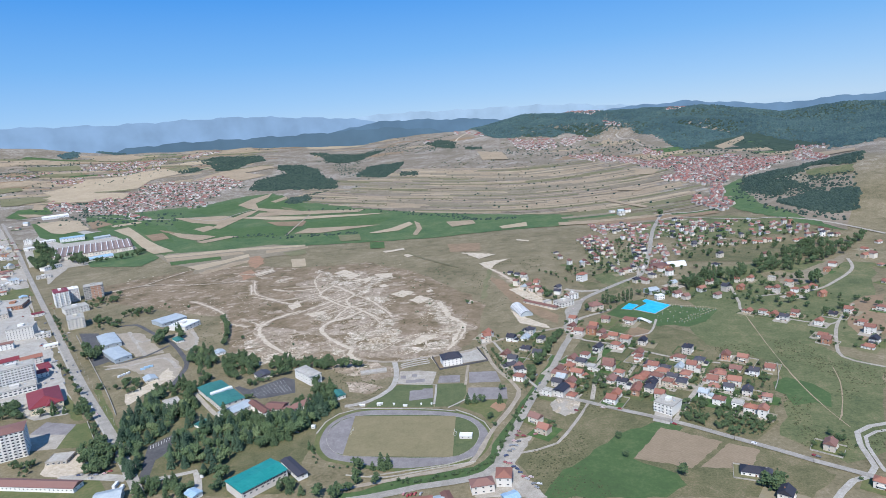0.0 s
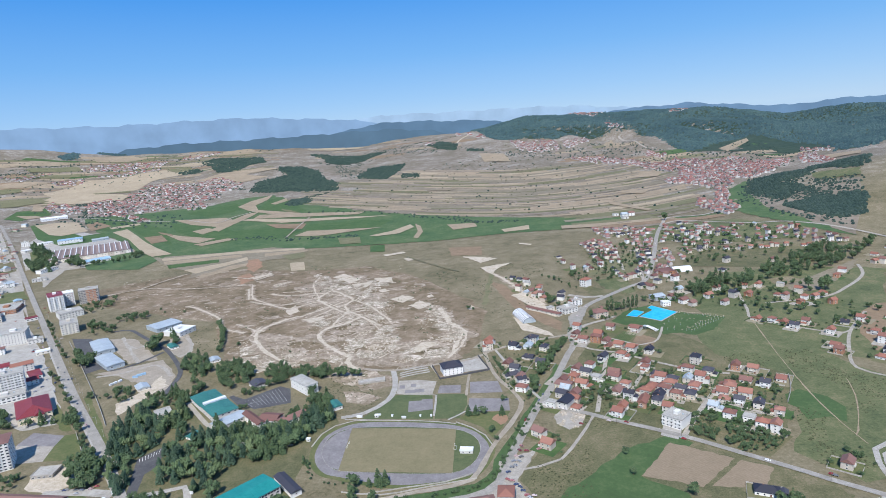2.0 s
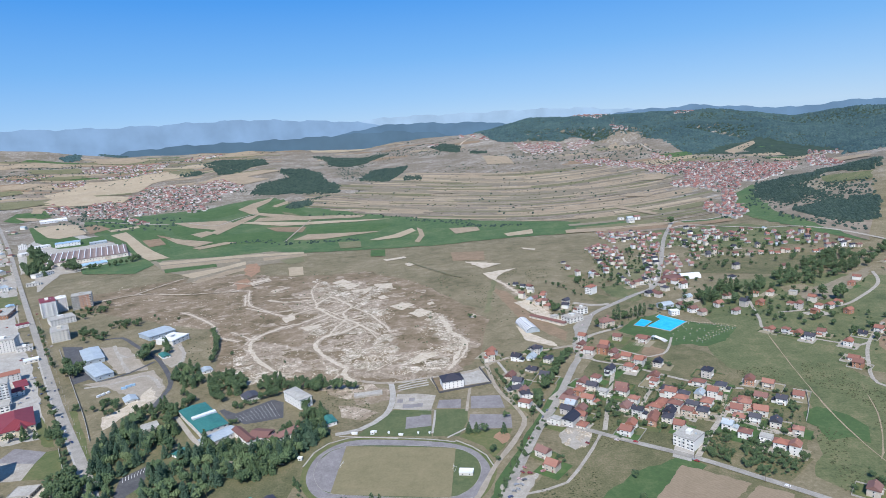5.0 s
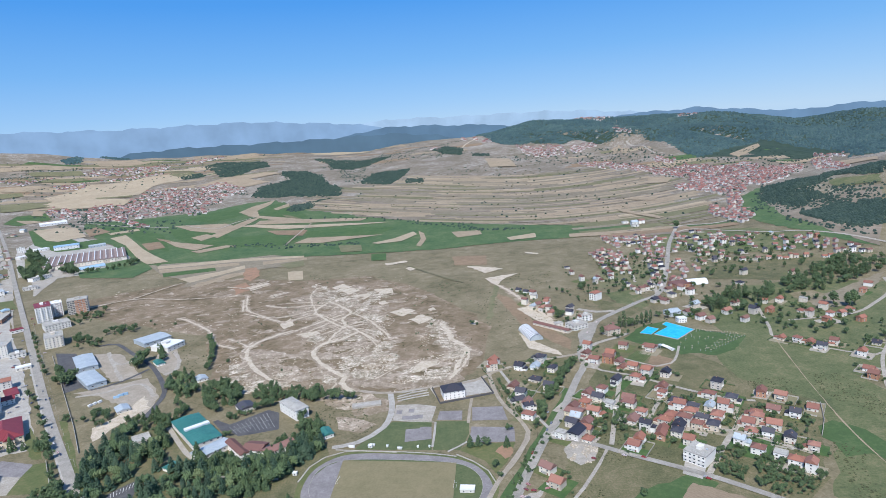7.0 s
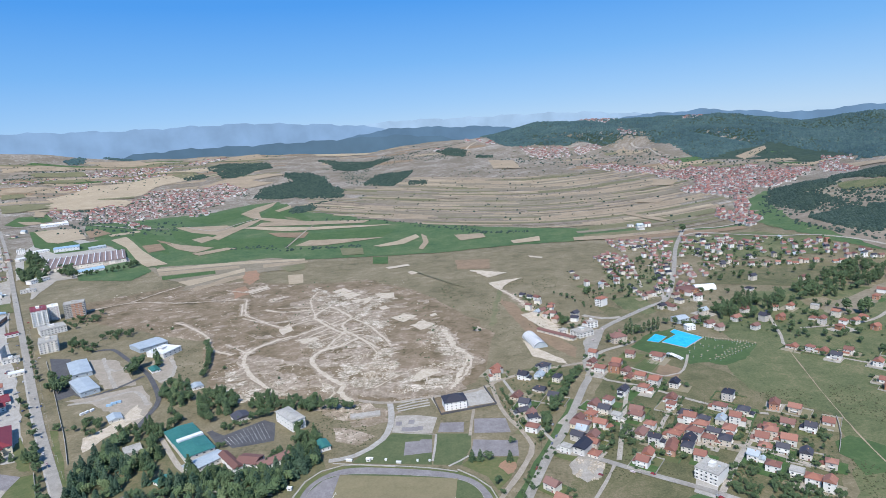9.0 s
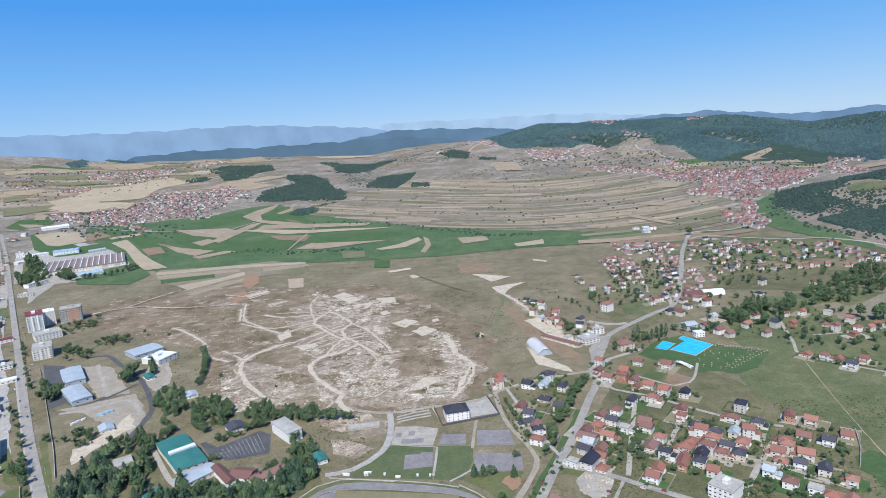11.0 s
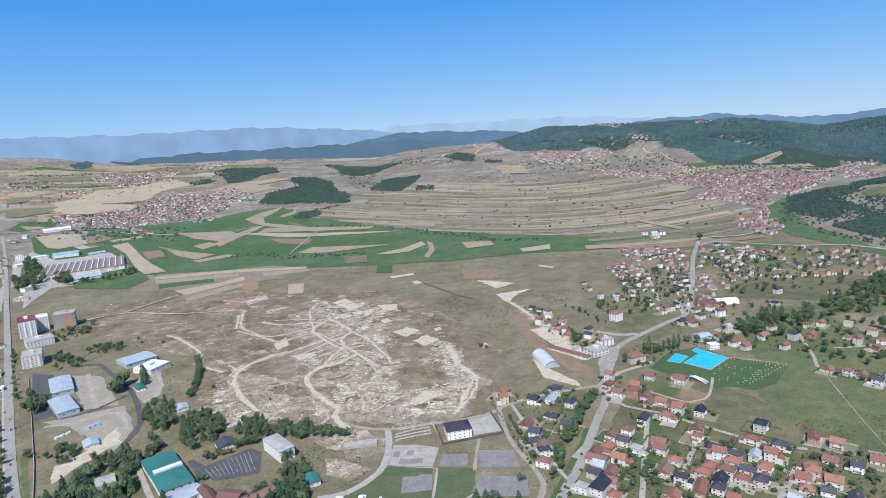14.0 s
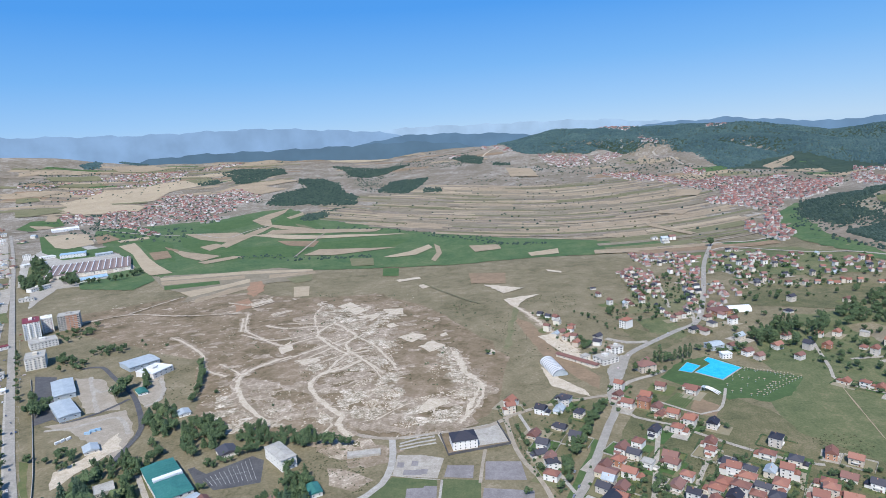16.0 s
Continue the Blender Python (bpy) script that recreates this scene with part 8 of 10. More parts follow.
house_row([(151.5, 728.5), (174.3, 739.5), (205.6, 739.7), (190.3, 700.8), (167.5, 774.4), (177.1, 764.4), (189.3, 752.3), (140.7, 794.3), (162.4, 810.0), (188.7, 842.5), (214.8, 825.1), (135.4, 817.6), (176.0, 837.8)], "drdrgbggrrrbr", 2, -39, "houses along the village street")
house_row([(152.7, 691.8), (150.8, 675.9), (158.3, 663.9), (145.3, 647.9), (154.3, 632.4), (135.5, 600.8), (142.6, 611.3), (168.5, 629.0), (163.2, 616.3), (175.5, 639.2), (178.7, 620.8), (191.5, 639.7), (196.4, 668.8), (192.9, 655.6), (205.7, 659.6), (209.6, 642.8), (198.3, 624.8), (209.7, 623.1), (184.1, 605.6)], "rrgrDgrrrrdbdrbDbdg", 3, STREET, "houses of the suburb")
house_row([(225.4, 649.2), (236.9, 662.5), (251.7, 675.9), (232.4, 683.9), (251.9, 711.4), (281.5, 682.4), (303.1, 675.6), (278.8, 648.4), (294.6, 644.5), (299.2, 639.4), (316.7, 656.1)], "rrDgDgrbDgg", 4, STREET, "houses of the suburb")
house_row([(255.9, 635.9), (243.5, 619.6), (254.1, 611.4), (264.1, 615.3), (267.9, 601.7), (226.0, 602.4), (234.2, 586.4), (247.4, 576.3), (254.7, 566.2), (261.3, 556.4), (279.5, 586.4), (258.0, 627.1)], "rrDgDmrwrrrg", 5, STREET, "houses of the suburb")
house_row([(56.6, 571.8), (61.7, 550.6), (286.9, 498.3), (220.2, 437.6), (292.4, 444.8)], "bgbdr", 6, STREET - 6, "lone houses by the meadow", size=1.1)
house(212, 471, -22, 17, 10.5, 1, "hip", "tile_dark", "plaster_white", 640, "lone houses by the meadow", 2)
ribbon("road", [(27.6, 792.7), (43.2, 728.5), (57.7, 673.7), (66.8, 646.0)], 3.4, "concrete", "pale lane between modern houses", lift=0.36)
house_row([(50.0, 783.5), (68.3, 790.6), (89.7, 770.2), (69.2, 746.4), (76.9, 724.8), (37.5, 731.4), (44.2, 705.8), (51.6, 680.1), (52.0, 658.7), (20.5, 793.0), (76.4, 804.2)], "dmddDDDDrgD", 7, 20, "modern houses beside the stream")
house_row([(378.9, 839.9), (392.7, 829.4), (403.9, 822.0), (406.9, 802.3), (427.9, 814.7), (437.7, 778.2), (418.1, 735.8), (411.6, 717.9), (471.9, 806.6), (483.0, 765.5), (474.9, 739.4), (445.2, 693.8), (460.2, 709.1), (496.3, 814.7), (538.4, 814.9)], "rrgDgrrrDrrgDrr", 8, -46, "houses on the pasture edge")
HOMES = "bbbDdbbmbgDb"
house_row([(257, 1361), (256, 1324), (254, 1289), (254, 1259), (252, 1213), (248, 1177), (225, 1177), (216, 1154), (229, 1165), (293, 1320), (292, 1279), (289, 1241), (276, 1208), (290, 1204), (303, 1286), (266, 1151), (264, 1121), (266, 1098)], HOMES, 11, 100, "houses of the new quarter", detail=1, size=0.86)
house_row([(269, 1076), (278, 1089), (287, 1094), (298, 1106), (186, 1277), (187, 1229), (196, 1175), (357, 1302), (350, 1263), (341, 1228), (333, 1194), (327, 1162), (348, 1294), (315, 1501), (339, 1522), (349, 1448), (392, 1548), (349, 1372)], HOMES, 12, 105, "houses of the new quarter", detail=1, size=0.86)
house_row([(403, 1528), (401, 1485), (414, 1495), (365, 1470), (379, 1465), (378, 1425), (420, 1464), (332, 1481), (345, 1491), (481, 1529), (521, 1543), (540, 1551), (548, 1503), (571, 1509), (458, 1438), (493, 1481), (493, 1413), (489, 1376)], HOMES, 13, 15, "houses of the new quarter", detail=1, size=0.86)
house_row([(524, 1429), (542, 1436), (560, 1443), (548, 1382), (583, 1434), (618, 1467), (638, 1468), (660, 1450), (422, 1361), (398, 1270), (456, 1363), (457, 1316), (469, 1313), (437, 1269), (435, 1241), (467, 1271), (461, 1253), (482, 1277)], HOMES, 14, 15, "houses beyond the main road", detail=1, size=0.86)
house_row([(490, 1265), (511, 1249), (538, 1247), (577, 1302), (533, 1309), (578, 1347), (641, 1350), (615, 1301), (699, 1371), (708, 1361), (684, 1319), (685, 1252), (698, 1254), (729, 1284), (737, 1276), (710, 1246), (720, 1235), (730, 1231)], HOMES, 15, 10, "houses beyond the main road", detail=1, size=0.86)
house_row([(557, 1246), (575, 1241), (584, 1238), (594, 1239), (603, 1239), (611, 1236), (620, 1236), (648, 1225), (656, 1220)], "grgg", 16, -10, "row of alike new houses", detail=1, size=0.85)
house_row([(316, 1074), (287, 1033), (292, 1014), (279, 1022), (313, 1047), (340, 1083), (344, 1054), (328, 989), (384, 984), (358, 950), (392, 944), (305, 954), (315, 932), (322, 916), (367, 913), (470, 1152), (440, 1097), (543, 1134)], HOMES, 17, 30, "houses round the junction", detail=1, size=1.1)
house_row([(427, 988), (450, 989), (415, 945), (481, 983), (454, 938), (455, 918), (487, 943), (480, 914), (479, 939), (608, 1039), (583, 1011), (101, 1104), (146, 1000), (156, 959), (119, 935), (106, 1013), (101, 1032), (119, 1060)], "rgrwrrrrgrrgDrwgbr", 18, 40, "houses round the junction", detail=1)
house_row([(464.2, 894.6), (494, 913), (516, 931), (716, 1126), (696, 1073), (676, 1022), (622, 930), (504.3, 887.9), (765, 1163), (685, 1077)], "rrgrbr", 19, 20, "houses on the far slope", detail=1)
house_row([(79.5, 1133.4), (90.6, 1119.7), (100.6, 1083.6), (82.6, 1053.6), (115.5, 1044.4), (103.7, 1013.7), (115.0, 1005.3), (92.5, 1024.7), (142.9, 986.2), (115.4, 987.0)], "DDwbrbbmDr", 20, 150, "houses along the dusty track", detail=1, size=0.95)
block("long low shed with a dull brown roof", 108.7, 929.5, -46, 62, 8, 3.6, "gable", "tile_brown", "plaster_mixed", 1, 6, (1.8, 1.5), rise=2, category="shed")
block("white building shell under construction", 142.9, 926.2, 30, 24, 20, 7, "flat", "concrete", "plaster_white", 2, 4, (3.2, 1.8), category="building")
block("white open shell of a new building", 161.4, 956.3, 30, 14, 12, 9, "flat", "concrete", "plaster_white", 3, 4, (3.2, 1.8), category="building")
block("brown-roofed house at the junction", 183.0, 894.9, 20, 20, 16, 8, "hip", "tile_brown", "plaster_mixed", 3, 4, (1.8, 1.5), category="house")
house_row([(413, 1729), (429, 1700), (452, 1716), (425, 1675)], "wmbw", 21, 10, "farm buildings on the valley edge", detail=1, size=1.5)

house_row([(261, 1379), (260, 1341), (259, 1306), (256, 1267), (254, 1230), (252, 1195), (279, 1393), (277, 1348), (277, 1311), (274, 1267), (272, 1235), (272, 1204)], "bDbrbg", 22, 105, "houses of the new quarter", detail=1, size=0.9)
house_row([(348, 1298), (342, 1266), (335, 1236), (329, 1207), (324, 1179), (367, 1292), (359, 1255), (351, 1220)], "dDdD", 23, 100, "dark-roofed houses in a row", detail=1, size=0.9)
house_row([(479, 1513), (487, 1477), (509, 1483), (514, 1442), (539, 1455), (540, 1409), (567, 1427), (567, 1383), (464, 1390), (470, 1354), (496, 1357), (499, 1317), (464, 1426)], "bgDbwb", 24, 10, "houses beyond the main road", detail=1, size=0.95)

for n, (outline, count) in enumerate((([(248, 1407), (308, 1447), (319, 1286), (269, 1227)], 34), ([(368, 1420), (421, 1428), (377, 1273), (339, 1253)], 24), ([(318, 1569), (461, 1523), (422, 1427), (305, 1448)], 44),
                                      ([(475, 1519), (629, 1458), (587, 1372), (433, 1382)], 40), ([(305, 1156), (387, 1251), (435, 1241), (393, 1168), (321, 1088), (286, 1082)], 26), ([(645, 1424), (748, 1352), (704, 1281), (598, 1310)], 26))):
    far_village(outline, count, "closely built houses of the new quarter", 71 + n, apart=12, size=8, angle=12, avoid=PLACED, low=True)

# ---- pool ----
def pool(name, outline, label):
    sheet("pool_deck", [(x * 1.0 + (x - sum(p[0] for p in outline) / len(outline)) * 0.07, y + (y - sum(p[1] for p in outline) / len(outline)) * 0.07) for x, y in outline], "concrete", "pale paved edge round the pool", "pavement", lift=0.3)
    sheet(name, outline, "pool_water", label, "pool", lift=0.42)


pool("swimming_pool", [(237.1, 883.1), (262.0, 907.4), (258.7, 918.8), (266.4, 927.6), (291.2, 892.1), (258.9, 859.8)], "large bright blue outdoor swimming pool")
pool("paddling_pool", [(220.0, 889.8), (237.0, 913.4), (248.2, 901.4), (232.2, 881.8)], "small bright blue paddling pool")
PARASOL = None


def parasol(x, y):
    global PARASOL
    if PARASOL is None:
        bm = bmesh.new()
        n = 8
        top = bm.verts.new((0, 0, 2.7))
        ring = [bm.verts.new((math.cos(k * 6.283 / n) * 1.1, math.sin(k * 6.283 / n) * 1.1, 2.2)) for k in range(n)]
        for k in range(n):
            bm.faces.new((ring[k], ring[(k + 1) % n], top))
        canopy = mesh_of("canopy", bm, "wheat")
        bm = bmesh.new()
        box(bm, -0.05, 0.05, -0.05, 0.05, 0, 2.8)
        box(bm, -0.3, 0.3, -0.3, 0.3, 0, 0.12)
        PARASOL = canopy, mesh_of("pole", bm, "metal_grey")
    thing = tagged(new("parasol"), "pale straw parasol on the lawn", "parasol", "parasols on the pool lawn")
    thing.matrix_basis = pose(x, y, 0.12)
    attach("canopy", PARASOL[0], thing, Matrix())
    attach("pole", PARASOL[1], thing, Matrix())


for n, (ends, k) in enumerate((([(342.6, 859.2), (283.2, 813.2)], 13), ([(335.3, 861.4), (277.7, 816.3)], 11), ([(290.4, 888.7), (335.2, 866.2)], 16))):
    (ax, ay), (bx, by) = ends
    for j in range(k):
        parasol(ax + (bx - ax) * j / (k - 1), ay + (by - ay) * j / (k - 1))
for x, y in spots([(287.9, 885.5), (335.2, 866.2), (277.7, 816.3), (249.0, 812.8), (249.3, 840.3)], 26, 5.5, 91):
    parasol(x, y)
block("pool restaurant under an orange tiled roof", 217.3, 835.3, -36, 17, 9, 4, "hip", "tile_red", "plaster_mixed", 1, 4, (1.8, 1.5), rise=2.2, category="restaurant")
block("white pool house beside the water", 286.4, 925.6, 10, 12, 9, 6, "flat", "metal_white", "plaster_white", 2, 3, (1.8, 1.5), category="pool house")


def water_slide(x, y, rot):
    """Three pale chutes that curve down beside the pool from a platform."""
    thing = tagged(new("water_slide"), "grey and white water slide of three chutes", "slide")
    thing.matrix_basis = pose(x, y, 0.15, rz=rot)
    bm = bmesh.new()
    for u, v in ((-9, -2.5), (-9, 2.5), (-6, -2.5), (-6, 2.5)):
        box(bm, u - 0.15, u + 0.15, v - 0.15, v + 0.15, 0, 4.2)
    box(bm, -9.4, -5.6, -3, 3, 4.2, 4.4)
    part("platform", bm, "metal_grey", thing)
    for lane in (-2, 0, 2):
        bm = bmesh.new()
        rows = []
        for i in range(13):
            t = i / 12
            u, z = -5.6 + 15 * t, 4.3 * (1 - t) ** 1.6 + 0.2
            v = lane * (1 + 0.6 * t) + 2.2 * math.sin(t * 3)
            rows.append([bm.verts.new((u, v + e, z + k)) for e, k in ((-0.8, 0.5), (-0.6, 0), (0.6, 0), (0.8, 0.5))])
        for p, q in zip(rows, rows[1:]):
            for k in range(3):
                bm.faces.new((p[k], p[k + 1], q[k + 1], q[k]))
        part("chute", bm, "metal_white", thing)


water_slide(234.9, 828.1, -40)

# ---- cars ----
def car_meshes():
    bm = bmesh.new()
    prof = [(-2.1, 0.35), (2.1, 0.35), (2.15, 0.75), (1.3, 0.92), (0.75, 1.42), (-1.1, 1.45), (-1.85, 0.98), (-2.15, 0.8)]
    sides = [[bm.verts.new((x, s * (0.85 if z < 1.1 else 0.68), z)) for x, z in prof] for s in (-1, 1)]
    for i in range(len(prof)):
        j = (i + 1) % len(prof)
        bm.faces.new((sides[0][i], sides[0][j], sides[1][j], sides[1][i]))
    bm.faces.new(sides[0])
    bm.faces.new(sides[1])
    body = mesh_of("body", bm, "car_paint")
    bm = bmesh.new()
    for s in (-1, 1):
        a = [(0.62, 0.80 * s, 1.0), (-1.45, 0.80 * s, 1.02), (-1.0, 0.70 * s, 1.38), (0.6, 0.70 * s, 1.36)]
        bm.faces.new([bm.verts.new((p[0], p[1] * 1.02, p[2])) for p in a])
    bm.faces.new([bm.verts.new(p) for p in ((1.26, -0.66, 0.97), (1.26, 0.66, 0.97), (0.80, 0.6, 1.40), (0.80, -0.6, 1.40))])
    glass = mesh_of("windows", bm, "glass")
    bm = bmesh.new()
    bmesh.ops.create_cone(bm, cap_ends=True, segments=10, radius1=0.33, radius2=0.33, depth=0.22, matrix=Matrix.Rotation(math.pi / 2, 4, "X"))
    return body, glass, mesh_of("wheel", bm, "tyre")


CAR = car_meshes()


def car(x, y, rot, lift=0.45):
    thing = tagged(new("car"), "small parked or standing passenger car", "car", "cars on roads and yards")
    thing.matrix_basis = pose(x, y, ground(x, y) + lift, rz=rot)
    attach("body", CAR[0], thing, Matrix())
    attach("windows", CAR[1], thing, Matrix())
    for u in (-1.3, 1.3):
        for v in (-0.78, 0.78):
            attach("wheel", CAR[2], thing, pose(u, v, 0.33))


AVENUE = -49
for x, y in [(-311.0, 512.9), (-290.9, 487.3), (-285.1, 484.4), (-414.8, 643.0), (-408.9, 638.4), (-432.6, 662.7), (-517.4, 776.6), (-541.9, 799.2), (-519.9, 773.3), (-660, 937), (-649, 910), (-564.0, 818.5), (-336.0, 539.7), (-459.7, 698.1)]:
    car(x, y, AVENUE)
for x, y in [(-355.8, 521.5), (-347.5, 520.7), (-341.9, 520.2), (-334.8, 521.3), (-344.0, 515.2), (-331.5, 524.6), (-357.9, 520.9)]:
    car(x, y, 5)
for x, y in [(124.1, 590.5), (139.4, 586.2), (178.5, 553.5), (179.8, 551.3), (232.5, 512.1), (269.3, 489.0), (270.9, 487.1), (97.8, 587.9), (87.6, 618.8)]:
    car(x, y, STREET)
for n, (x, y) in enumerate([(38.6, 554.1), (32.9, 537.6), (29.8, 530.3), (30.7, 523.6), (27.5, 521.1), (24.0, 514.2), (36.3, 547.2), (42.3, 545.5), (36.8, 536.2), (22.8, 503.8), (26.4, 501.7), (28.8, 496.4), (31.7, 492.8), (33.5, 487.7), (35.7, 481.9), (38.0, 478.5), (41.4, 480.6), (42.5, 471.2), (44.2, 466.5), (46.9, 470.8), (53.3, 547.3), (34.2, 529.8)]):
    car(x, y, 30 * (n % 3) - 40)
for n, (x, y) in enumerate([(70.5, 676.3), (70.8, 653.9), (47.1, 601.5), (64.9, 640.7), (153, 902), (174, 943), (227, 1002), (245, 1021), (376, 1266), (403, 1346)]):
    car(x, y, 68)
for x, y in [(-60.2, 467.0), (-56.8, 464.5), (-54.3, 465.7), (-51.2, 466.2), (-46.7, 465.8)]:
    car(x, y, 70)
for n, (x, y) in enumerate([(-700, 944), (-654.8, 899.0), (-615.1, 826.5), (-664, 930), (-769, 1056), (-728, 1012), (-805, 1063), (-620.1, 870.1), (-595.3, 813.3), (-916, 1223), (-1144, 1510), (-1242, 1626), (-945, 1291), (-580.3, 821.0), (-532.0, 766.1)]):
    car(x, y, 20 + 35 * (n % 4))

for n, (x, y) in enumerate([(-776, 1106), (-645, 948), (-639, 933), (-581.4, 816.5), (-668, 932), (-651.8, 891.9), (-600.8, 857.0), (-756, 1026), (-551.4, 778.0), (-541.9, 755.4), (-514.3, 738.2), (-541.3, 741.8), (-903, 1217), (-806, 1140)]):
    car(x, y, AVENUE + 90 * (n % 2))

# ---- trees ----
CLEARINGS += [[(-320.1, 565.8), (-302.2, 592.0), (-289.1, 552.4), (-295.8, 538.5), (-285.1, 506.3), (-297.3, 507.4)], [(-331.1, 700.5), (-308.6, 725.7), (-250.9, 652.5), (-243.2, 663.4), (-202.3, 675.8), (-182.3, 650.5), (-195.6, 619.5), (-215.0, 611.0), (-253.7, 613.9), (-297.3, 656.5)], [(-277.3, 697.6), (-259.9, 689.5), (-227.0, 715.2), (-212.2, 706.9), (-201.4, 669.7), (-224.8, 658.0), (-238.7, 657.2)],
              [(-308.5, 601.7), (-311.0, 621.5), (-299.4, 610.7), (-286.8, 580.8), (-298.0, 581.5)], [(-360.8, 673.6), (-342.2, 684.3), (-318.7, 662.1), (-316.7, 650.5), (-333.5, 637.2)], [(-294.5, 608.7), (-289.1, 616.5), (-279.3, 614.1), (-278.6, 599.6)]]
PARK = ["broad", "conifer", "conifer", "broad", "conifer", "broad", "bush", "conifer"]
grove([(-346.7, 560.4), (-370.4, 612.7), (-373.4, 664.8), (-360.3, 684.7), (-330.4, 663.4), (-296.5, 616.0), (-304.0, 593.3), (-320.0, 570.0), (-299.3, 517.9), (-307.9, 510.1)], 95, PARK, 7.5, 101, "trees of the park", 1.0)
grove([(-276.9, 524.7), (-304.2, 587.7), (-300.0, 610.4), (-253.9, 599.0), (-222.5, 601.1), (-204.2, 571.0), (-216.0, 541.8), (-226.2, 526.9), (-214.9, 485.2), (-252.6, 522.3)], 80, PARK, 8, 102, "trees of the park", 1.0)
grove([(-211.8, 577.3), (-205.0, 611.0), (-173.1, 613.2), (-171.1, 642.5), (-151.2, 635.9), (-143.1, 625.8), (-161.1, 599.7), (-171.4, 572.7), (-187.9, 572.4)], 52, PARK, 8, 103, "trees of the park", 1.0)
grove([(-387.3, 802.8), (-381.5, 832.6), (-358.7, 823.6), (-337.4, 791.3), (-328.0, 762.8), (-346.8, 757.0), (-366.7, 772.4)], 26, ["broad", "broad", "conifer"], 6, 104, "trees behind the school", 0.9)
grove([(-328.1, 779.0), (-319.0, 792.1), (-281.3, 784.9), (-262.4, 750.5), (-274.8, 731.9), (-278.8, 708.8), (-300.3, 724.9)], 44, ["broad", "broad", "conifer"], 6, 105, "trees behind the school", 0.9)
grove([(-259.7, 766.0), (-243.6, 775.0), (-176.7, 756.8), (-168.6, 728.2), (-223.1, 733.8), (-226.0, 722.1), (-239.4, 709.5)], 40, ["broad", "broad", "conifer"], 6, 106, "trees behind the white block", 0.85)
grove([(-202.1, 616.6), (-181.2, 646.7), (-175.7, 669.4), (-159.0, 676.0), (-149.2, 644.0), (-163.9, 613.7), (-171.0, 588.9), (-188.9, 584.2), (-207.6, 591.5)], 50, PARK, 7, 161, "trees below the school", 0.85)
grove([(-268.4, 694.6), (-266.9, 712.2), (-248.0, 715.0), (-242.2, 705.3), (-260.8, 691.7)], 8, ["broad"], 6, 162, "light green trees by the school yard", 0.6)
grove([(-258.1, 664.7), (-243.2, 663.4), (-222.9, 669.6), (-199.1, 659.6), (-205.5, 648.7), (-230.2, 650.8), (-248.9, 652.4)], 14, ["broad", "conifer"], 6, 163, "trees between yard and school wing", 0.6)
grove([(-346.3, 741.7), (-331.6, 740.1), (-318.3, 717.3), (-330.1, 713.8)], 6, ["broad"], 7, 164, "trees beside the school", 0.9)
grove([(-428.4, 718.7), (-419.9, 727.2), (-404.0, 716.3), (-397.1, 697.8), (-410.0, 690.4)], 10, ["broad", "bush"], 6, 165, "trees along the garden plots", 0.7)
grove([(-379.1, 704.9), (-337.1, 709.9), (-318.5, 686.4), (-341.2, 688.4), (-361.3, 681.9)], 20, ["broad", "conifer", "broad"], 6, 166, "trees along the drive", 0.75)
tree_row([(-188.4, 731.8), (-171.4, 734.4), (-153.4, 731.6), (-136.1, 732.4)], 8, ["broad", "bush", "broad"], 107, "trees along the heath edge")
tree_row([(-181.7, 702.6), (-178.6, 674.5), (-165.3, 658.3), (-152.1, 640.0)], 6, ["broad", "conifer"], 108, "trees beside the school")
tree_row([(-564.5, 860.8), (-519.3, 811.4), (-528.5, 837.5), (-538.1, 818.4)], 8, ["broad"], 109, "trees beside the yard", 1.3)
tree_row([(-458.6, 713.5), (-431.8, 709.7), (-424.3, 728.0), (-397.9, 705.0)], 8, ["broad", "bush", "broad"], 110, "trees along the garden plots")
tree_row([(-368.2, 700.9), (-352.4, 711.2), (-328.1, 695.3), (-322.8, 710.2)], 7, ["broad", "conifer"], 111, "trees along the drive")
tree_row([(-401, 970), (-377, 924), (-357.6, 875.6), (-348.8, 842.0)], 6, ["broad"], 112, "hedge trees along the heath", 0.9)
tree_row([(-630, 1005), (-605, 980), (-589, 986), (-592, 1022), (-576, 1034), (-555, 1039)], 9, ["broad", "bush"], 113, "trees behind the halls")
tree_row([(-458.4, 876.7), (-458.1, 888.5), (-454.3, 860.0)], 7, ["broad"], 114, "trees beside the drive", 1.3)
tree_row([(-464, 935), (-446, 911), (-430.0, 883.7)], 7, ["broad", "conifer"], 115, "trees between the halls")
tree_row([(-549.7, 787.1), (-511.2, 745.5), (-471.1, 699.7), (-441.8, 663.9), (-414.6, 630.2), (-388.4, 597.2)], 21, ["broad"], 116, "trees along the avenue", 0.85)
tree_row([(-479.7, 647.1), (-468.5, 649.7), (-457.3, 652.2), (-446.9, 656.3), (-431.4, 645.1)], 7, ["broad", "conifer"], 117, "trees behind the red-roofed building")
grove([(-368.7, 533.6), (-382.5, 564.2), (-368.4, 578.4), (-343.7, 555.1), (-332.0, 525.5), (-345.7, 517.9)], 30, ["broad"], 7, 118, "trees at the street corner", 1.05)
grove([(-549.9, 666.5), (-529.5, 675.1), (-497.3, 640.1), (-516.7, 636.1)], 12, ["broad"], 8, 119, "trees beside the tower")
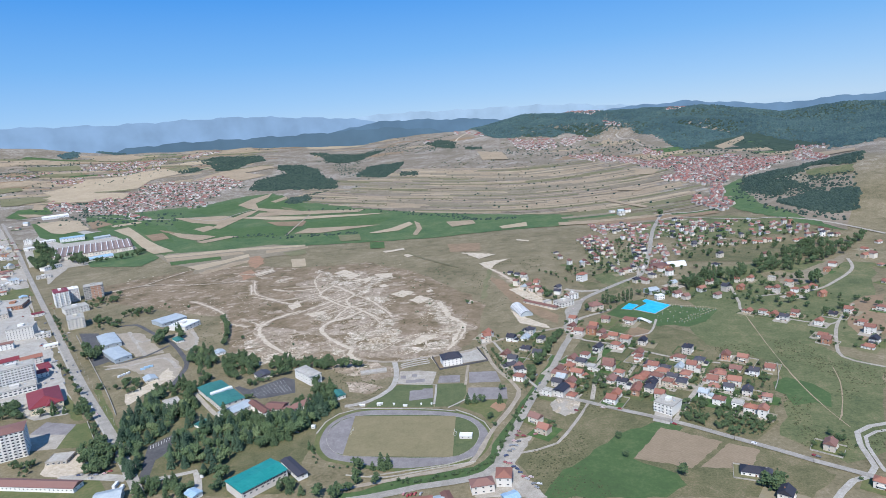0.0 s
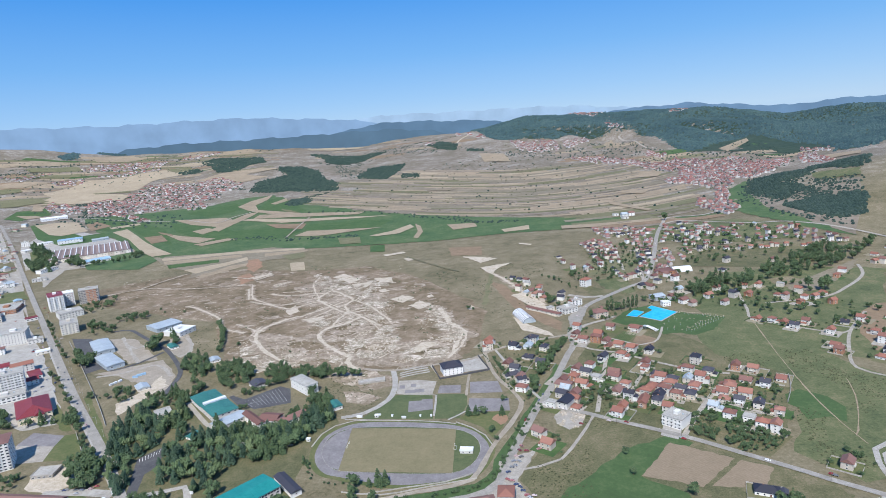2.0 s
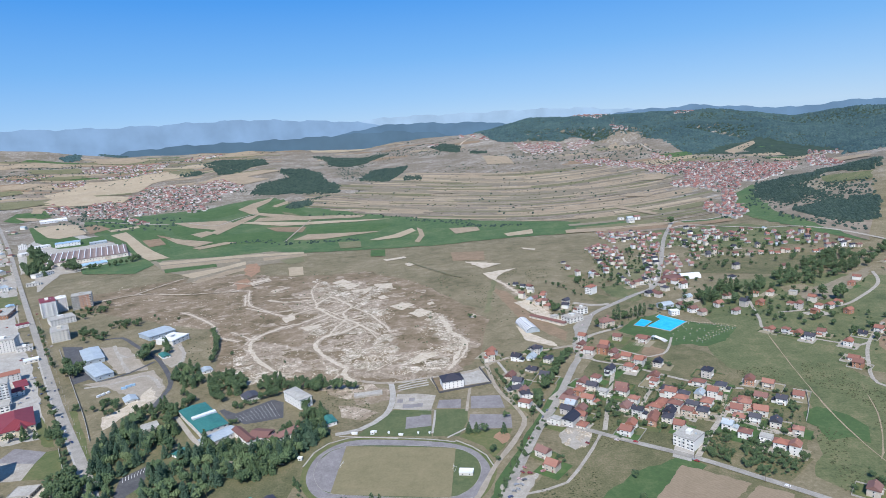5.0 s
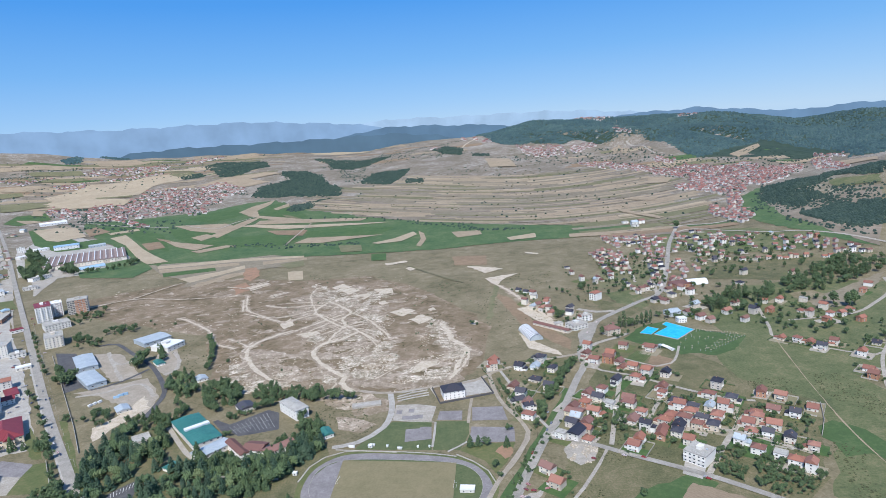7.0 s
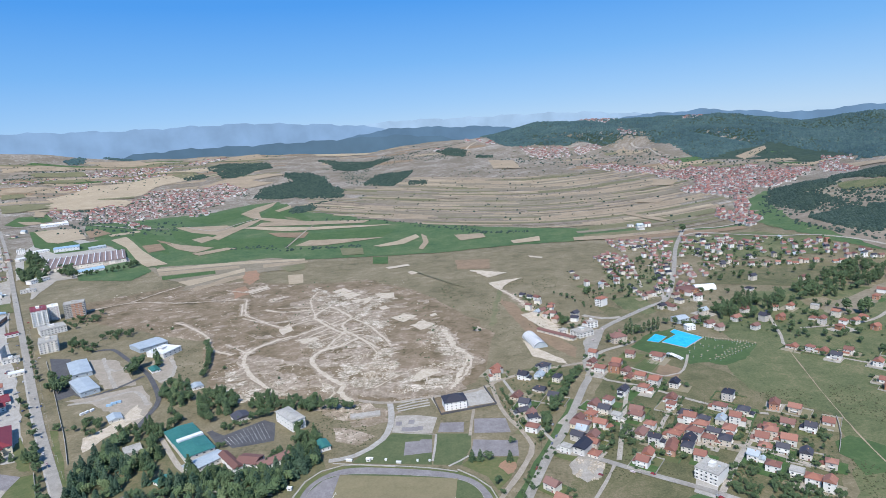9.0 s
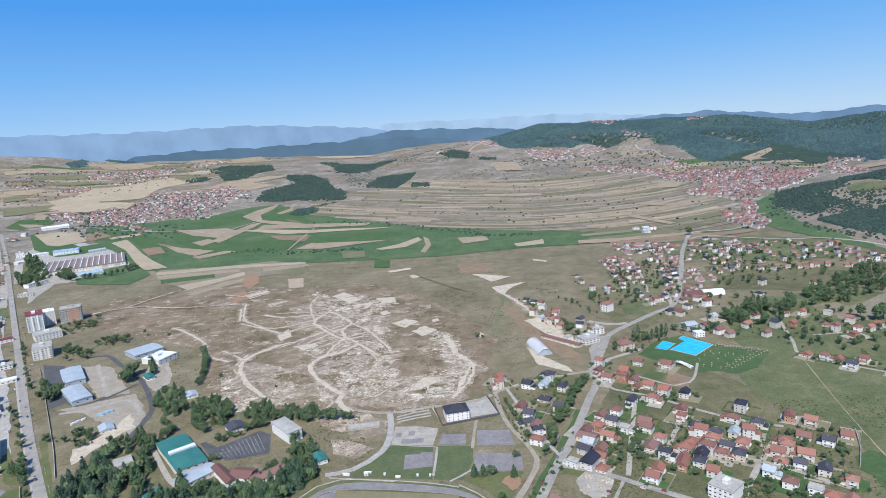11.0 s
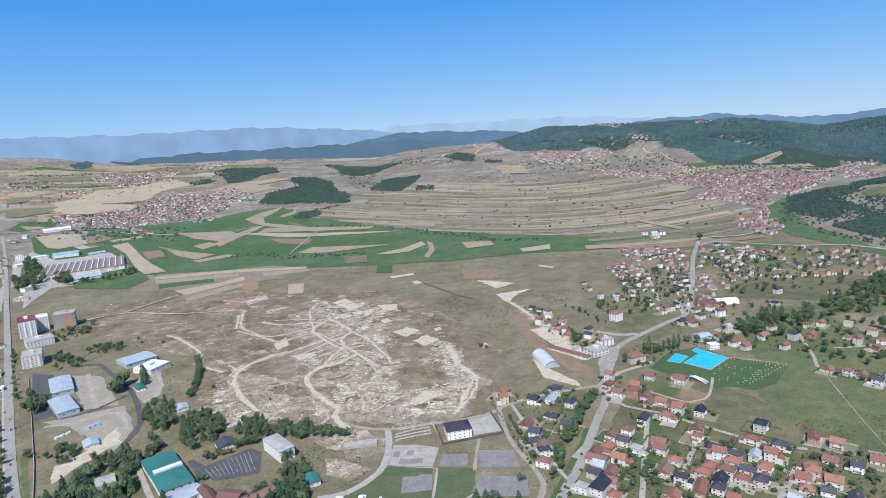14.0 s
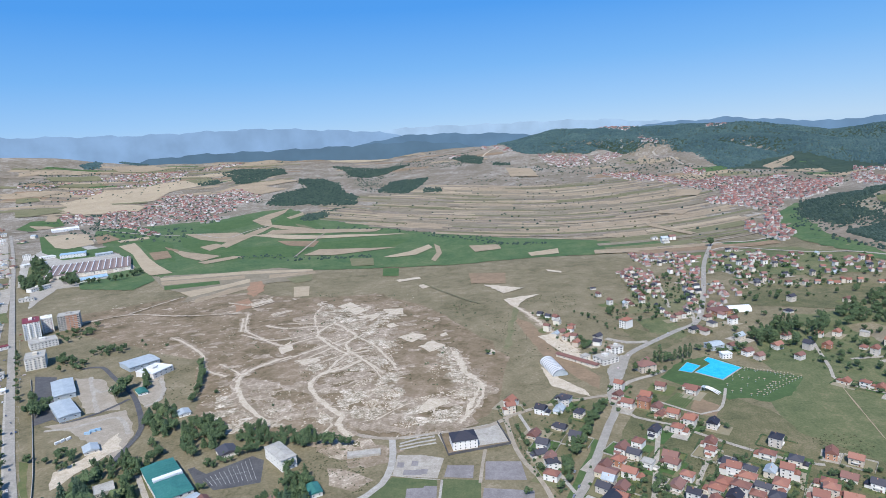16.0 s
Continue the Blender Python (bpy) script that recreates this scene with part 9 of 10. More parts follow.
grove([(-435.2, 540.1), (-415.4, 542.9), (-401.4, 523.2), (-419.1, 522.2)], 10, ["bush", "broad"], 6, 120, "shrubs by the ruin", 0.7)
grove([(-753, 1155), (-754, 1193), (-696, 1174), (-671, 1120), (-690, 1079)], 22, ["bush", "broad", "bush"], 7, 121, "shrubs beside the blocks", 0.8)
tree_row([(-1151, 1572), (-1051, 1461), (-1116, 1533), (-1097, 1561), (-1041, 1500)], 12, ["broad"], 122, "trees before the works", 1.6)
grove([(-1080, 1611), (-1043, 1633), (-976, 1525), (-996, 1510)], 16, ["broad"], 10, 123, "trees before the works", 1.6)
grove([(-1260, 1737), (-1273, 1805), (-1127, 1620), (-1026, 1456), (-1107, 1531)], 16, ["broad", "conifer"], 10, 156, "trees before the works", 1.6)
tree_row([(-966, 1504), (-943, 1518), (-918, 1526), (-901, 1535), (-879, 1549), (-867, 1593)], 13, ["broad"], 124, "large trees behind the works", 1.6)
for n, (x, y) in enumerate([(168.9, 888.8), (178.7, 896.8), (188.2, 902.6), (198.3, 910.8), (205.7, 917.1), (215.6, 920.6), (225.0, 921.6), (232.3, 925.5), (238.9, 927.0), (246.7, 933.5)]):
    tree("broad" if n in (0, 1, 2, 5) else "poplar", x, y, 1.15 if n > 2 else 0.95, 125 + n, "poplars beside the pool")
tree_row([(263, 953), (285, 939), (303, 944), (326, 961)], 9, ["broad"], 126, "trees beside the pool", 0.9)
grove([(345, 989), (389, 1032), (399, 1000), (366, 951), (342, 957)], 16, ["poplar", "broad"], 11, 127, "tall trees by the stream", 1.15)
grove([(499.3, 1079.8), (557.7, 1128.9), (623.4, 1176.4), (680.2, 1221.7), (692.7, 1178.8), (777.2, 1238.3), (763.8, 1197.1), (665.7, 1108.4), (592.1, 1064.9), (529.9, 1018.9), (482.5, 1024.5)], 105, ["broad", "broad", "broad", "poplar"], 9, 154, "tall trees along the stream", 1.25)
grove([(340, 991), (380, 1041), (419, 1053), (401, 999), (343, 977)], 16, ["broad", "poplar"], 8, 128, "tall trees along the stream", 1.15)
grove([(425, 1011), (473, 1071), (465, 1030), (437, 1002)], 10, ["broad", "broad"], 8, 129, "tall trees along the stream", 1.15)
grove([(398, 1022), (441, 1025), (425, 969), (381, 957)], 14, ["broad", "poplar"], 9, 155, "tall trees along the stream", 1.2)
for x, y in [(512.4, 962.8), (527.7, 948.8), (537.8, 956.2)]:
    tree("broad", x, y, 1.7, 3)
grove([(189.0, 563.0), (204.1, 593.3), (220.2, 598.6), (214.4, 562.1), (204.7, 545.2)], 90, ["broad", "bush"], 4.0, 130, "orchard trees beside the road", 0.5)
grove([(227.0, 575.1), (239.3, 576.9), (252.8, 560.6), (270.7, 547.8), (243.8, 525.8), (221.2, 523.6), (213.1, 541.2)], 120, ["broad", "bush"], 4.0, 131, "orchard trees beside the road", 0.5)
for x, y in [(124.8, 533.3), (122.9, 502.3), (159.6, 472.5)]:
    tree("broad", x, y, 0.8, 5, "lone bushes in the meadow")
tree_row([(211.6, 454.2), (214.8, 448.3), (218.6, 445.2)], 6, ["broad"], 132, "trees beside the lone house", 1.0)
tree_row([(51.3, 642.5), (63.5, 669.7), (71.0, 699.2), (80.5, 723.2), (91.0, 748.7), (101.3, 776.1), (112, 800.0)], 4, ["broad", "bush", "broad"], 133, "trees along the stream", 0.75, 4)
tree_row([(69.0, 717.3), (81.1, 733.0), (94.4, 764.6), (92.6, 793.4)], 9, ["bush"], 134, "garden bushes beside the stream", 0.9, 4)
tree_row([(24.7, 754.9), (31.8, 728.2), (37.1, 702.4), (41.9, 677.9)], 3.2, ["broad", "bush", "bush"], 231, "dense hedge along the lane", 0.62, 1.2)
tree_row([(7.6, 794.1), (22.1, 742.7), (33.6, 689.7), (41.6, 669.9)], 4, ["bush"], 135, "hedge along the lane", 0.55)
for x, y in [(-7.4, 618.1), (-0.1, 618.5), (25.6, 615.4)]:
    tree("conifer", x, y, 0.95, 7, "spruces beside the court")
tree("broad", 7.2, 618.8, 0.7, 8)
for x, y in [(13.9, 582.0), (17.4, 567.2), (29.3, 645.6)]:
    tree("broad", x, y, 0.6, 9)
for x, y in [(-90.2, 504.7), (-82.5, 505.6), (-76.9, 506.8), (-79.3, 502.8)]:
    tree("conifer", x, y, 0.9, 11, "spruces below the stadium")
tree_row([(-103.4, 505.1), (-102.3, 484.5), (-106.8, 475.6), (-112.9, 471.6)], 10, ["broad"], 136, "trees below the stadium", 1.0)
tree_row([(-161.3, 480.5), (-145.3, 473.0), (-130.7, 469.4), (-116.1, 465.2)], 8, ["broad", "conifer"], 137, "trees below the stadium", 1.0)
tree_row([(-155.9, 550.2), (-148.5, 534.8), (-141.5, 520.3)], 5, ["bush", "conifer"], 138, "trees at the end of the track", 0.7)
tree_row([(-130.7, 512.1), (-120.3, 509.3), (-107.9, 509.0)], 5, ["bush"], 139, "low bushes below the track", 0.7)
for x, y in [(-84.8, 482.9), (-160.7, 486.7), (-154.5, 481.4), (-217.8, 505.0), (-219.2, 484.1), (-238.8, 507.8)]:
    tree("broad", x, y, 1.0, 12)
tree_row([(309.3, 536.0), (318.3, 527.0), (305.8, 514.1), (306.5, 500.5), (304.0, 519.0)], 9, ["bush", "broad"], 140, "scrub beside the curved road", 0.7, 6)
grove([(140.7, 681.3), (138.0, 630.5), (123.9, 632.5)], 26, ["bush", "broad"], 3.8, 141, "garden trees", 0.6)
grove([(108.6, 678.3), (131.6, 682.7), (115.5, 620.3), (104.2, 621.8)], 40, ["bush", "broad"], 3.8, 142, "garden trees", 0.55)
grove([(152.3, 703.9), (231.8, 691.2), (223.4, 618.6), (147.1, 609.6)], 130, ["bush", "bush", "broad", "bush"], 5, 143, "garden trees", 0.5)
grove([(232.3, 675.0), (321.3, 668.9), (279.9, 574.1), (223.4, 618.6)], 120, ["bush", "bush", "broad", "bush"], 5, 144, "garden trees", 0.5)
grove([(32.1, 769.5), (47.8, 786.9), (77.7, 761.6), (57.4, 702.2)], 24, ["bush"], 6, 145, "garden bushes beside the lane", 0.6)
grove([(257, 1306), (399, 1381), (317, 1091), (211, 1079)], 120, ["bush", "broad"], 10.5, 146, "garden trees of the new quarter", 0.8)
grove([(462, 1504), (737, 1412), (643, 1174), (395, 1157)], 150, ["bush", "broad"], 13.5, 147, "garden trees of the new quarter", 0.9)
grove([(362, 1121), (503, 1001), (556.4, 841.4), (479.9, 719.1), (375.5, 875.0), (315, 980)], 150, ["bush", "broad"], 11.2, 148, "garden trees on the pasture edge", 0.8)
tree("broad", *((507, 1608)), 2.2, 13)
tree("broad", *((-3, 965)), 0.8, 14)
tree("broad", *((-869, 1615)), 1.8, 15)
for x, y in [(-549, 1077), (-567, 1017), (-532, 1057), (-493, 1050), (-331.4, 866.2), (-245.0, 823.9), (-64, 973), (4, 964)]:
    tree("bush", x, y, 1.4, 16)
grove([(-340.5, 891.9), (-10.7, 830.0), (4, 1226), (-431, 1410)], 60, ["bush"], 12, 149, "low bushes on the heath", 0.7)

grove([(-265.3, 620.8), (-235.1, 612.2), (-214.2, 602.5), (-216.6, 583.3), (-245.5, 592.3)], 26, PARK, 7, 150, "trees of the park", 1.0)
grove([(-353.1, 683.7), (-321.1, 679.4), (-292.9, 621.7), (-308.8, 613.8)], 26, PARK, 7, 151, "trees of the park", 1.0)
grove([(-211.5, 594.0), (-171.5, 606.9), (-167.1, 577.7), (-187.9, 553.7), (-206.7, 545.7)], 24, PARK, 7, 152, "trees of the park", 1.0)
grove([(-299.4, 499.3), (-268.2, 506.4), (-241.6, 491.6), (-234.3, 464.4), (-277.7, 468.0)], 22, ["broad", "conifer"], 7, 153, "trees below the park")
grove([(-601, 1022), (-617, 1065), (-551, 1035), (-534, 1009)], 12, ["broad", "broad", "bush"], 6, 171, "trees behind the halls", 0.9)
grove([(-704, 1100), (-711, 1174), (-685, 1176), (-663, 1126), (-677, 1080)], 26, ["bush", "broad"], 5, 172, "shrubs beside the blocks", 0.8)
grove([(-637, 980), (-643, 1021), (-575, 984), (-546, 949), (-600, 951)], 20, ["broad", "bush", "broad"], 6, 173, "trees beside the yard", 0.85)
tree_row([(-730, 1041), (-670, 966), (-618, 902), (-580.2, 856.6)], 24, ["broad"], 174, "trees along the avenue", 0.8)
grove([(-1202, 1636), (-1241, 1715), (-1118, 1588), (-1011, 1452), (-1064, 1473)], 12, ["broad"], 9, 175, "trees before the works", 1.4)
tree_row([(120.5, 808), (103.0, 769.5), (89.5, 738.6), (75.0, 708.3), (62.0, 672)], 3.6, ["broad", "broad", "bush"], 180, "dense trees along the stream", 0.85, 3.0)
grove([(164.4, 905.5), (197.4, 930.5), (269.7, 943.0), (272.9, 928.9), (225.1, 909.0), (187.1, 865.7)], 26, ["broad", "bush"], 6, 181, "trees round the pool", 0.6)
grove([(107.0, 1040.3), (132.3, 998.7), (136.1, 926.9), (119.6, 964.8), (107.2, 1010.9)], 30, ["bush", "broad"], 5, 182, "shrubs between the builders yard and the houses", 0.8)
grove([(180.3, 1159.8), (212.5, 1123.4), (212.0, 1066.2), (181.8, 1098.1)], 26, ["bush", "broad"], 6, 183, "orchard below the tall house", 0.8)
grove([(214.3, 464.3), (224.6, 461.9), (226.4, 444.5), (214.2, 442.8)], 9, ["broad", "bush"], 5, 184, "shrubs beside the lone houses", 0.9)
tree_row([(136.2, 1134.5), (161.9, 1081.0), (175.3, 1044.6)], 12, ["broad"], 185, "trees along the hedge line", 0.6, 4)
tree_row([(-1159.3, 1636.3), (-1336.2, 1853.7), (-1182.3, 1696.5), (-1077.1, 1571.0), (-1028.9, 1473.5)], 14, ["broad", "conifer"], 186, "trees beside the works road", 1.3, 6)
tree_row([(-68.4, 481.4), (-40.9, 485.2), (-13.1, 490.6), (6.0, 502.1), (16.9, 524.1), (30.6, 558.2), (46.7, 598.0), (62.1, 632.9)], 3.4, ["bush"], 190, "bushes on the stream bank", 0.95, 4.5)
join_rest()

# ---- street furniture ----
def pole_thing(x, y, rot, kind):
    h = 8.5 if kind == "lamp" else 9.0
    thing = tagged(new("street_lamp" if kind == "lamp" else "power_pole"), "slim grey street lamp beside the avenue" if kind == "lamp" else "weathered wooden power pole with a crossarm", "lamp" if kind == "lamp" else "pole", "street lamps" if kind == "lamp" else "power poles")
    thing.matrix_basis = pose(x, y, ground(x, y), rz=rot)
    bm = bmesh.new()
    bmesh.ops.create_cone(bm, cap_ends=True, segments=8, radius1=0.16, radius2=0.09, depth=h, matrix=Matrix.Translation((0, 0, h / 2)))
    part("pole", bm, "concrete" if kind == "lamp" else "bark", thing)
    bm = bmesh.new()
    if kind == "lamp":
        box(bm, 0, 2.2, -0.05, 0.05, h - 0.1, h)
        part("arm", bm, "concrete", thing)
        bm = bmesh.new()
        box(bm, 1.7, 2.6, -0.15, 0.15, h - 0.22, h - 0.1)
        part("lamp_head", bm, "metal_grey", thing)
    else:
        box(bm, -1.1, 1.1, -0.07, 0.07, h - 0.7, h - 0.5)
        part("crossarm", bm, "bark", thing)


for line, gap, kind in (([(-288.9, 499.9), (-356.6, 588.0), (-462.5, 714.0), (-604.9, 890.5), (-764, 1087)], 34, "lamp"), ([(66.7, 622.9), (129.9, 585.0), (178.5, 553.5), (218.8, 518.2), (263.2, 479.7)], 38, "pole"),
                        ([(130.4, 799.2), (169.9, 749.5), (222.5, 701.0), (257.9, 677.3)], 36, "pole"), ([(17.0, 526.9), (40.8, 595.0), (69.2, 665.9), (100.4, 748.1)], 36, "pole"), ([(-246, 1344), (-177, 1357), (-85, 1237), (51, 1018)], 60, "pole")):
    last = None
    for x, y in spline(line, gap):
        if last:
            pole_thing(x, y, math.degrees(math.atan2(y - last[1], x - last[0])) + 90, kind)
        last = (x, y)


def container(x, y, rot, material, label, size=(6.0, 2.4, 2.5)):
    thing = tagged(new("container"), label, "container", "containers in the yard")
    thing.matrix_basis = pose(x, y, 0.16, rz=rot)
    w, d, h = size
    bm = bmesh.new()
    box(bm, -w / 2, w / 2, -d / 2, d / 2, 0, h)
    part("body", bm, material, thing)
    for e in (-w / 2 - 0.03, w / 2 + 0.03):
        bm = bmesh.new()
        box(bm, e - 0.03, e + 0.03, -d / 2 + 0.15, d / 2 - 0.15, 0.15, h - 0.15)
        part("end_door", bm, material, thing)
    for k in range(7):
        bm = bmesh.new()
        u = -w / 2 + w * (k + 0.5) / 7
        box(bm, u - 0.12, u + 0.12, -d / 2 - 0.05, -d / 2, 0.15, h - 0.15)
        part("side_rib", bm, material, thing)


for n, (x, y) in enumerate([(-448.8, 748.5), (-446.3, 753.4), (-443.0, 758.2)]):
    container(x, y, 70, "metal_white", "white storage container in the yard", (4.5, 2.4, 2.4))
for n, (x, y) in enumerate([(-429.2, 768.7), (-426.6, 773.8), (-422.9, 777.0)]):
    container(x, y, 15, "metal_blue", "blue storage container in the yard")
for x, y in [(-304.4, 494.8), (-239.9, 510.5), (-312.5, 500.5)]:
    container(x, y, 95, "metal_white", "white van body beside the road", (8, 2.5, 3.0))

# walls round the yards
for line, label in (([(-508.8, 790.2), (-468.4, 739.4), (-430.1, 691.1), (-392.2, 640.2)], "long pale boundary wall of the yard"), ([(-415.5, 626.5), (-392.9, 597.7), (-369.6, 568.0)], "pale wall of the playground"),
                    ([(329.7, 667.5), (315.3, 635.5), (298.1, 608.2)], "low wall at the edge of the suburb"), ([(-237.7, 586.9), (-201.9, 581.6), (-172.6, 577.2)], "low pale wall along the park"), ([(-621, 930), (-561.4, 855.9), (-508.8, 790.2)], "boundary wall of the car yard")):
    ribbon("boundary_wall", line, 0.5, "concrete", label, "wall", lift=0.0, thick=1.9)

# painted lines
def painted(points, width=0.16):
    ribbon("painted_line", points, width, "line_white", "thin white painted line on asphalt", "marking", lift=0.3, step=40)


YARD = [(-255.5, 678.6), (-242.9, 665.4), (-207.0, 674.2), (-226.9, 708.3)]
for i in range(11):
    t = i / 10
    painted([(YARD[0][0] * (1 - t) + YARD[3][0] * t, YARD[0][1] * (1 - t) + YARD[3][1] * t), (YARD[1][0] * (1 - t) + YARD[2][0] * t, YARD[1][1] * (1 - t) + YARD[2][1] * t)])
painted([tuple((YARD[0][k] + YARD[1][k]) / 2 for k in (0, 1)), tuple((YARD[3][k] + YARD[2][k]) / 2 for k in (0, 1))])
LOT = [(-316.5, 567.5), (-302.5, 585.3), (-293.6, 554.8), (-302.3, 544.0)]
for i in range(9):
    t = i / 8
    a = (LOT[0][0] * (1 - t) + LOT[1][0] * t, LOT[0][1] * (1 - t) + LOT[1][1] * t)
    b = (LOT[3][0] * (1 - t) + LOT[2][0] * t, LOT[3][1] * (1 - t) + LOT[2][1] * t)
    painted([a, (a[0] * 0.72 + b[0] * 0.28, a[1] * 0.72 + b[1] * 0.28)], 0.3)
# allotment rows
BEDS = [(172.3, 795.7), (200.5, 828.5), (214.0, 814.3), (192.5, 783.5)]
for i in range(9):
    t, q = i / 9, (i + 0.55) / 9
    top = [tuple(BEDS[1][k] * (1 - a) + BEDS[2][k] * a for k in (0, 1)) for a in (t, q)]
    low = [tuple(BEDS[0][k] * (1 - a) + BEDS[3][k] * a for k in (0, 1)) for a in (t, q)]
    sheet("vegetable_bed", [low[0], low[1], top[1], top[0]], "crop_green", "narrow green vegetable bed between paths", "bed", lift=0.26)
sheet("field", [(201.5, 790.2), (216.0, 816.2), (232.0, 795.3), (221.4, 771.9), (209.9, 774.0)], "ploughed", "bare brown plot beside the houses", lift=0.2, wobble=0.8)

sheet("bare_plot", [(76.3, 616.5), (105.5, 607.6), (98.5, 585.5), (85.4, 579.1), (75.4, 591.9)], "gravel", "dusty ground under a rubble heap", "ground", lift=0.06, wobble=1.5)
# ---- rubble on the heath ----
def rubble(poly, count, size, seed, label):
    rng = random.Random(seed)
    verts, faces = [], []
    for x, y in spots(poly, int(count * 1.6), size * 0.9, seed):
        if noise.noise(Vector((x * 0.035, y * 0.022, seed))) + 0.5 * noise.noise(Vector((x * 0.11, y * 0.07, seed))) < 0.06:
            continue
        r, h = size * rng.uniform(0.2, 0.95) ** 1.6, 0.42 + size * rng.uniform(0.03, 0.16)
        b, n = len(verts), 6
        a0 = rng.uniform(0, 6)
        for k in range(n):
            a = a0 + k * 6.283 / n
            q = r * rng.uniform(0.5, 1.2)
            verts.append((x + math.cos(a) * q, y + math.sin(a) * q * 1.2, ground(x, y) - 0.1))
        for k in range(n):
            verts.append((verts[b + k][0] * 0.6 + x * 0.4, verts[b + k][1] * 0.6 + y * 0.4, ground(x, y) + h * rng.uniform(0.5, 1.2)))
        for k in range(n):
            faces.append((b + k, b + (k + 1) % n, b + n + (k + 1) % n, b + n + k))
        faces.append(tuple(b + n + k for k in range(n)))
    me = bpy.data.meshes.new("rubble")
    me.from_pydata(verts, [], faces)
    me.materials.append(MATS["rubble"])
    return tagged(new("rubble", me), label, "rubble", kind="stuff")


rubble([(-205.9, 843.4), (-172.8, 860.4), (-111.9, 826.3), (-97.4, 762.5), (-139.0, 750.6), (-171.6, 770.9)], 1300, 2.4, 201, "dense white limestone rubble in the old quarry")
rubble([(-103.9, 824.9), (-34.6, 858.0), (-14.6, 808.7), (-32.5, 751.7), (-95.9, 747.4)], 640, 2.2, 202, "white limestone rubble round the pit")
rubble([(-331, 1226), (-169, 1228), (-123, 927), (-224.2, 870.1), (-289, 1023)], 700, 1.8, 203, "scattered white stones on the heath")
rubble([(-87, 1044), (-28, 965), (-10.5, 853.3), (-34.4, 846.0), (-72, 945)], 260, 1.7, 204, "scattered white stones on the rim")
rubble([(-349.8, 893.7), (-224.2, 870.1), (-168.5, 755.4), (-244.5, 767.6), (-314.5, 818.9)], 420, 1.6, 205, "scattered white stones on the heath")
rubble([(-790, 1285), (-496, 1294), (-361, 977), (-614, 1057)], 420, 2.0, 206, "scattered white stones on dry grass")
rubble([(-166.7, 746.0), (-102.7, 744.8), (-92.8, 717.1), (-152.8, 709.6)], 140, 2.0, 207, "scattered stones beside the drive")
rubble([(76.3, 616.5), (105.5, 607.6), (98.5, 585.5), (85.4, 579.1), (75.4, 591.9)], 2600, 1.6, 208, "heap of pale building rubble beside the road")
rubble([(-407.9, 551.8), (-391.6, 565.1), (-369.6, 547.9), (-365.3, 524.2), (-387.8, 526.4)], 220, 1.8, 209, "rubble of a torn-down building")

# broken limestone: broad ragged slabs among the grass, thickest in the old quarry
rubble([(-169.3, 858.2), (-156.1, 901.3), (-118.1, 908.6), (-101.7, 848.8), (-104.0, 799.1), (-134.8, 780.1), (-154.5, 805.5)], 1200, 2.1, 220, "thick white limestone slabs in the old quarry")
rubble([(-199.7, 825.2), (-170.8, 858.4), (-153.1, 798.6), (-159.5, 770.6), (-184.7, 792.6)], 336, 1.6, 221, "broken limestone beside the quarry track")
rubble([(-73.7, 965.1), (-61.1, 1007.9), (-33.1, 934.0), (-9.2, 865.1), (-14.8, 822.2), (-30.5, 839.0), (-52.6, 925.5)], 336, 2.5, 222, "white limestone slabs on the quarry rim")
rubble([(-86.5, 949.9), (-57.9, 950.1), (-30.5, 839.0), (-59.3, 843.0)], 160, 1.6, 223, "scattered limestone slabs")
rubble([(-92.9, 762.8), (-94.2, 802.9), (-68.7, 825.8), (-37.7, 840.0), (-19.6, 819.3), (-28.6, 767.4), (-61.0, 768.2)], 496, 2.0, 224, "limestone slabs along the quarry edge")
rubble([(-314.3, 1217.8), (-310.2, 1266.8), (-251.7, 1204.2), (-201.9, 1163.1), (-156.4, 1206.9), (-142.9, 1165.4), (-176.2, 1098.8), (-192.2, 1054.8), (-226.6, 1086.0), (-262.5, 1115.8)], 608, 2.2, 225, "limestone slabs round the old plots")
rubble([(-182.6, 1053.1), (-162.8, 1073.8), (-121.7, 936.5), (-128.2, 897.1), (-155.0, 941.8)], 336, 2.0, 226, "limestone slabs round the old plots")
rubble([(-358.0, 1134.5), (-295.4, 1146.3), (-223.8, 1072.9), (-217.7, 1002.6), (-270.2, 1033.9), (-320.5, 1078.6)], 264, 1.9, 227, "limestone slabs between the tracks")
rubble([(-245.1, 956.1), (-205.6, 987.3), (-167.8, 968.3), (-152.6, 927.4), (-191.3, 919.8), (-218.9, 902.0)], 264, 1.7, 228, "limestone slabs between the tracks")
rubble([(-282.1, 845.0), (-240.0, 816.3), (-221.5, 777.9), (-247.4, 774.7), (-283.5, 818.3)], 240, 1.9, 229, "pale limestone slabs along the wide track")
rubble([(-303.4, 787.5), (-269.8, 799.7), (-246.3, 771.5), (-291.9, 767.6)], 128, 2.0, 230, "limestone slabs beside the old foundations")
rubble([(-272.6, 872.5), (-221.1, 865.4), (-192.6, 796.9), (-228.5, 778.7)], 96, 1.5, 231, "scattered limestone slabs")
rubble([(-777.0, 1255.6), (-754.2, 1336.1), (-625.7, 1377.6), (-472.3, 1273.3), (-393.0, 1092.0), (-523.8, 1097.1), (-672.5, 1178.2)], 336, 2.6, 232, "white stones and slabs on the dry heath")
rubble([(-517.1, 1083.5), (-408.7, 1162.1), (-320.9, 993.5), (-321.3, 879.2), (-430.0, 961.0)], 224, 1.9, 233, "white stones and slabs on the dry heath")
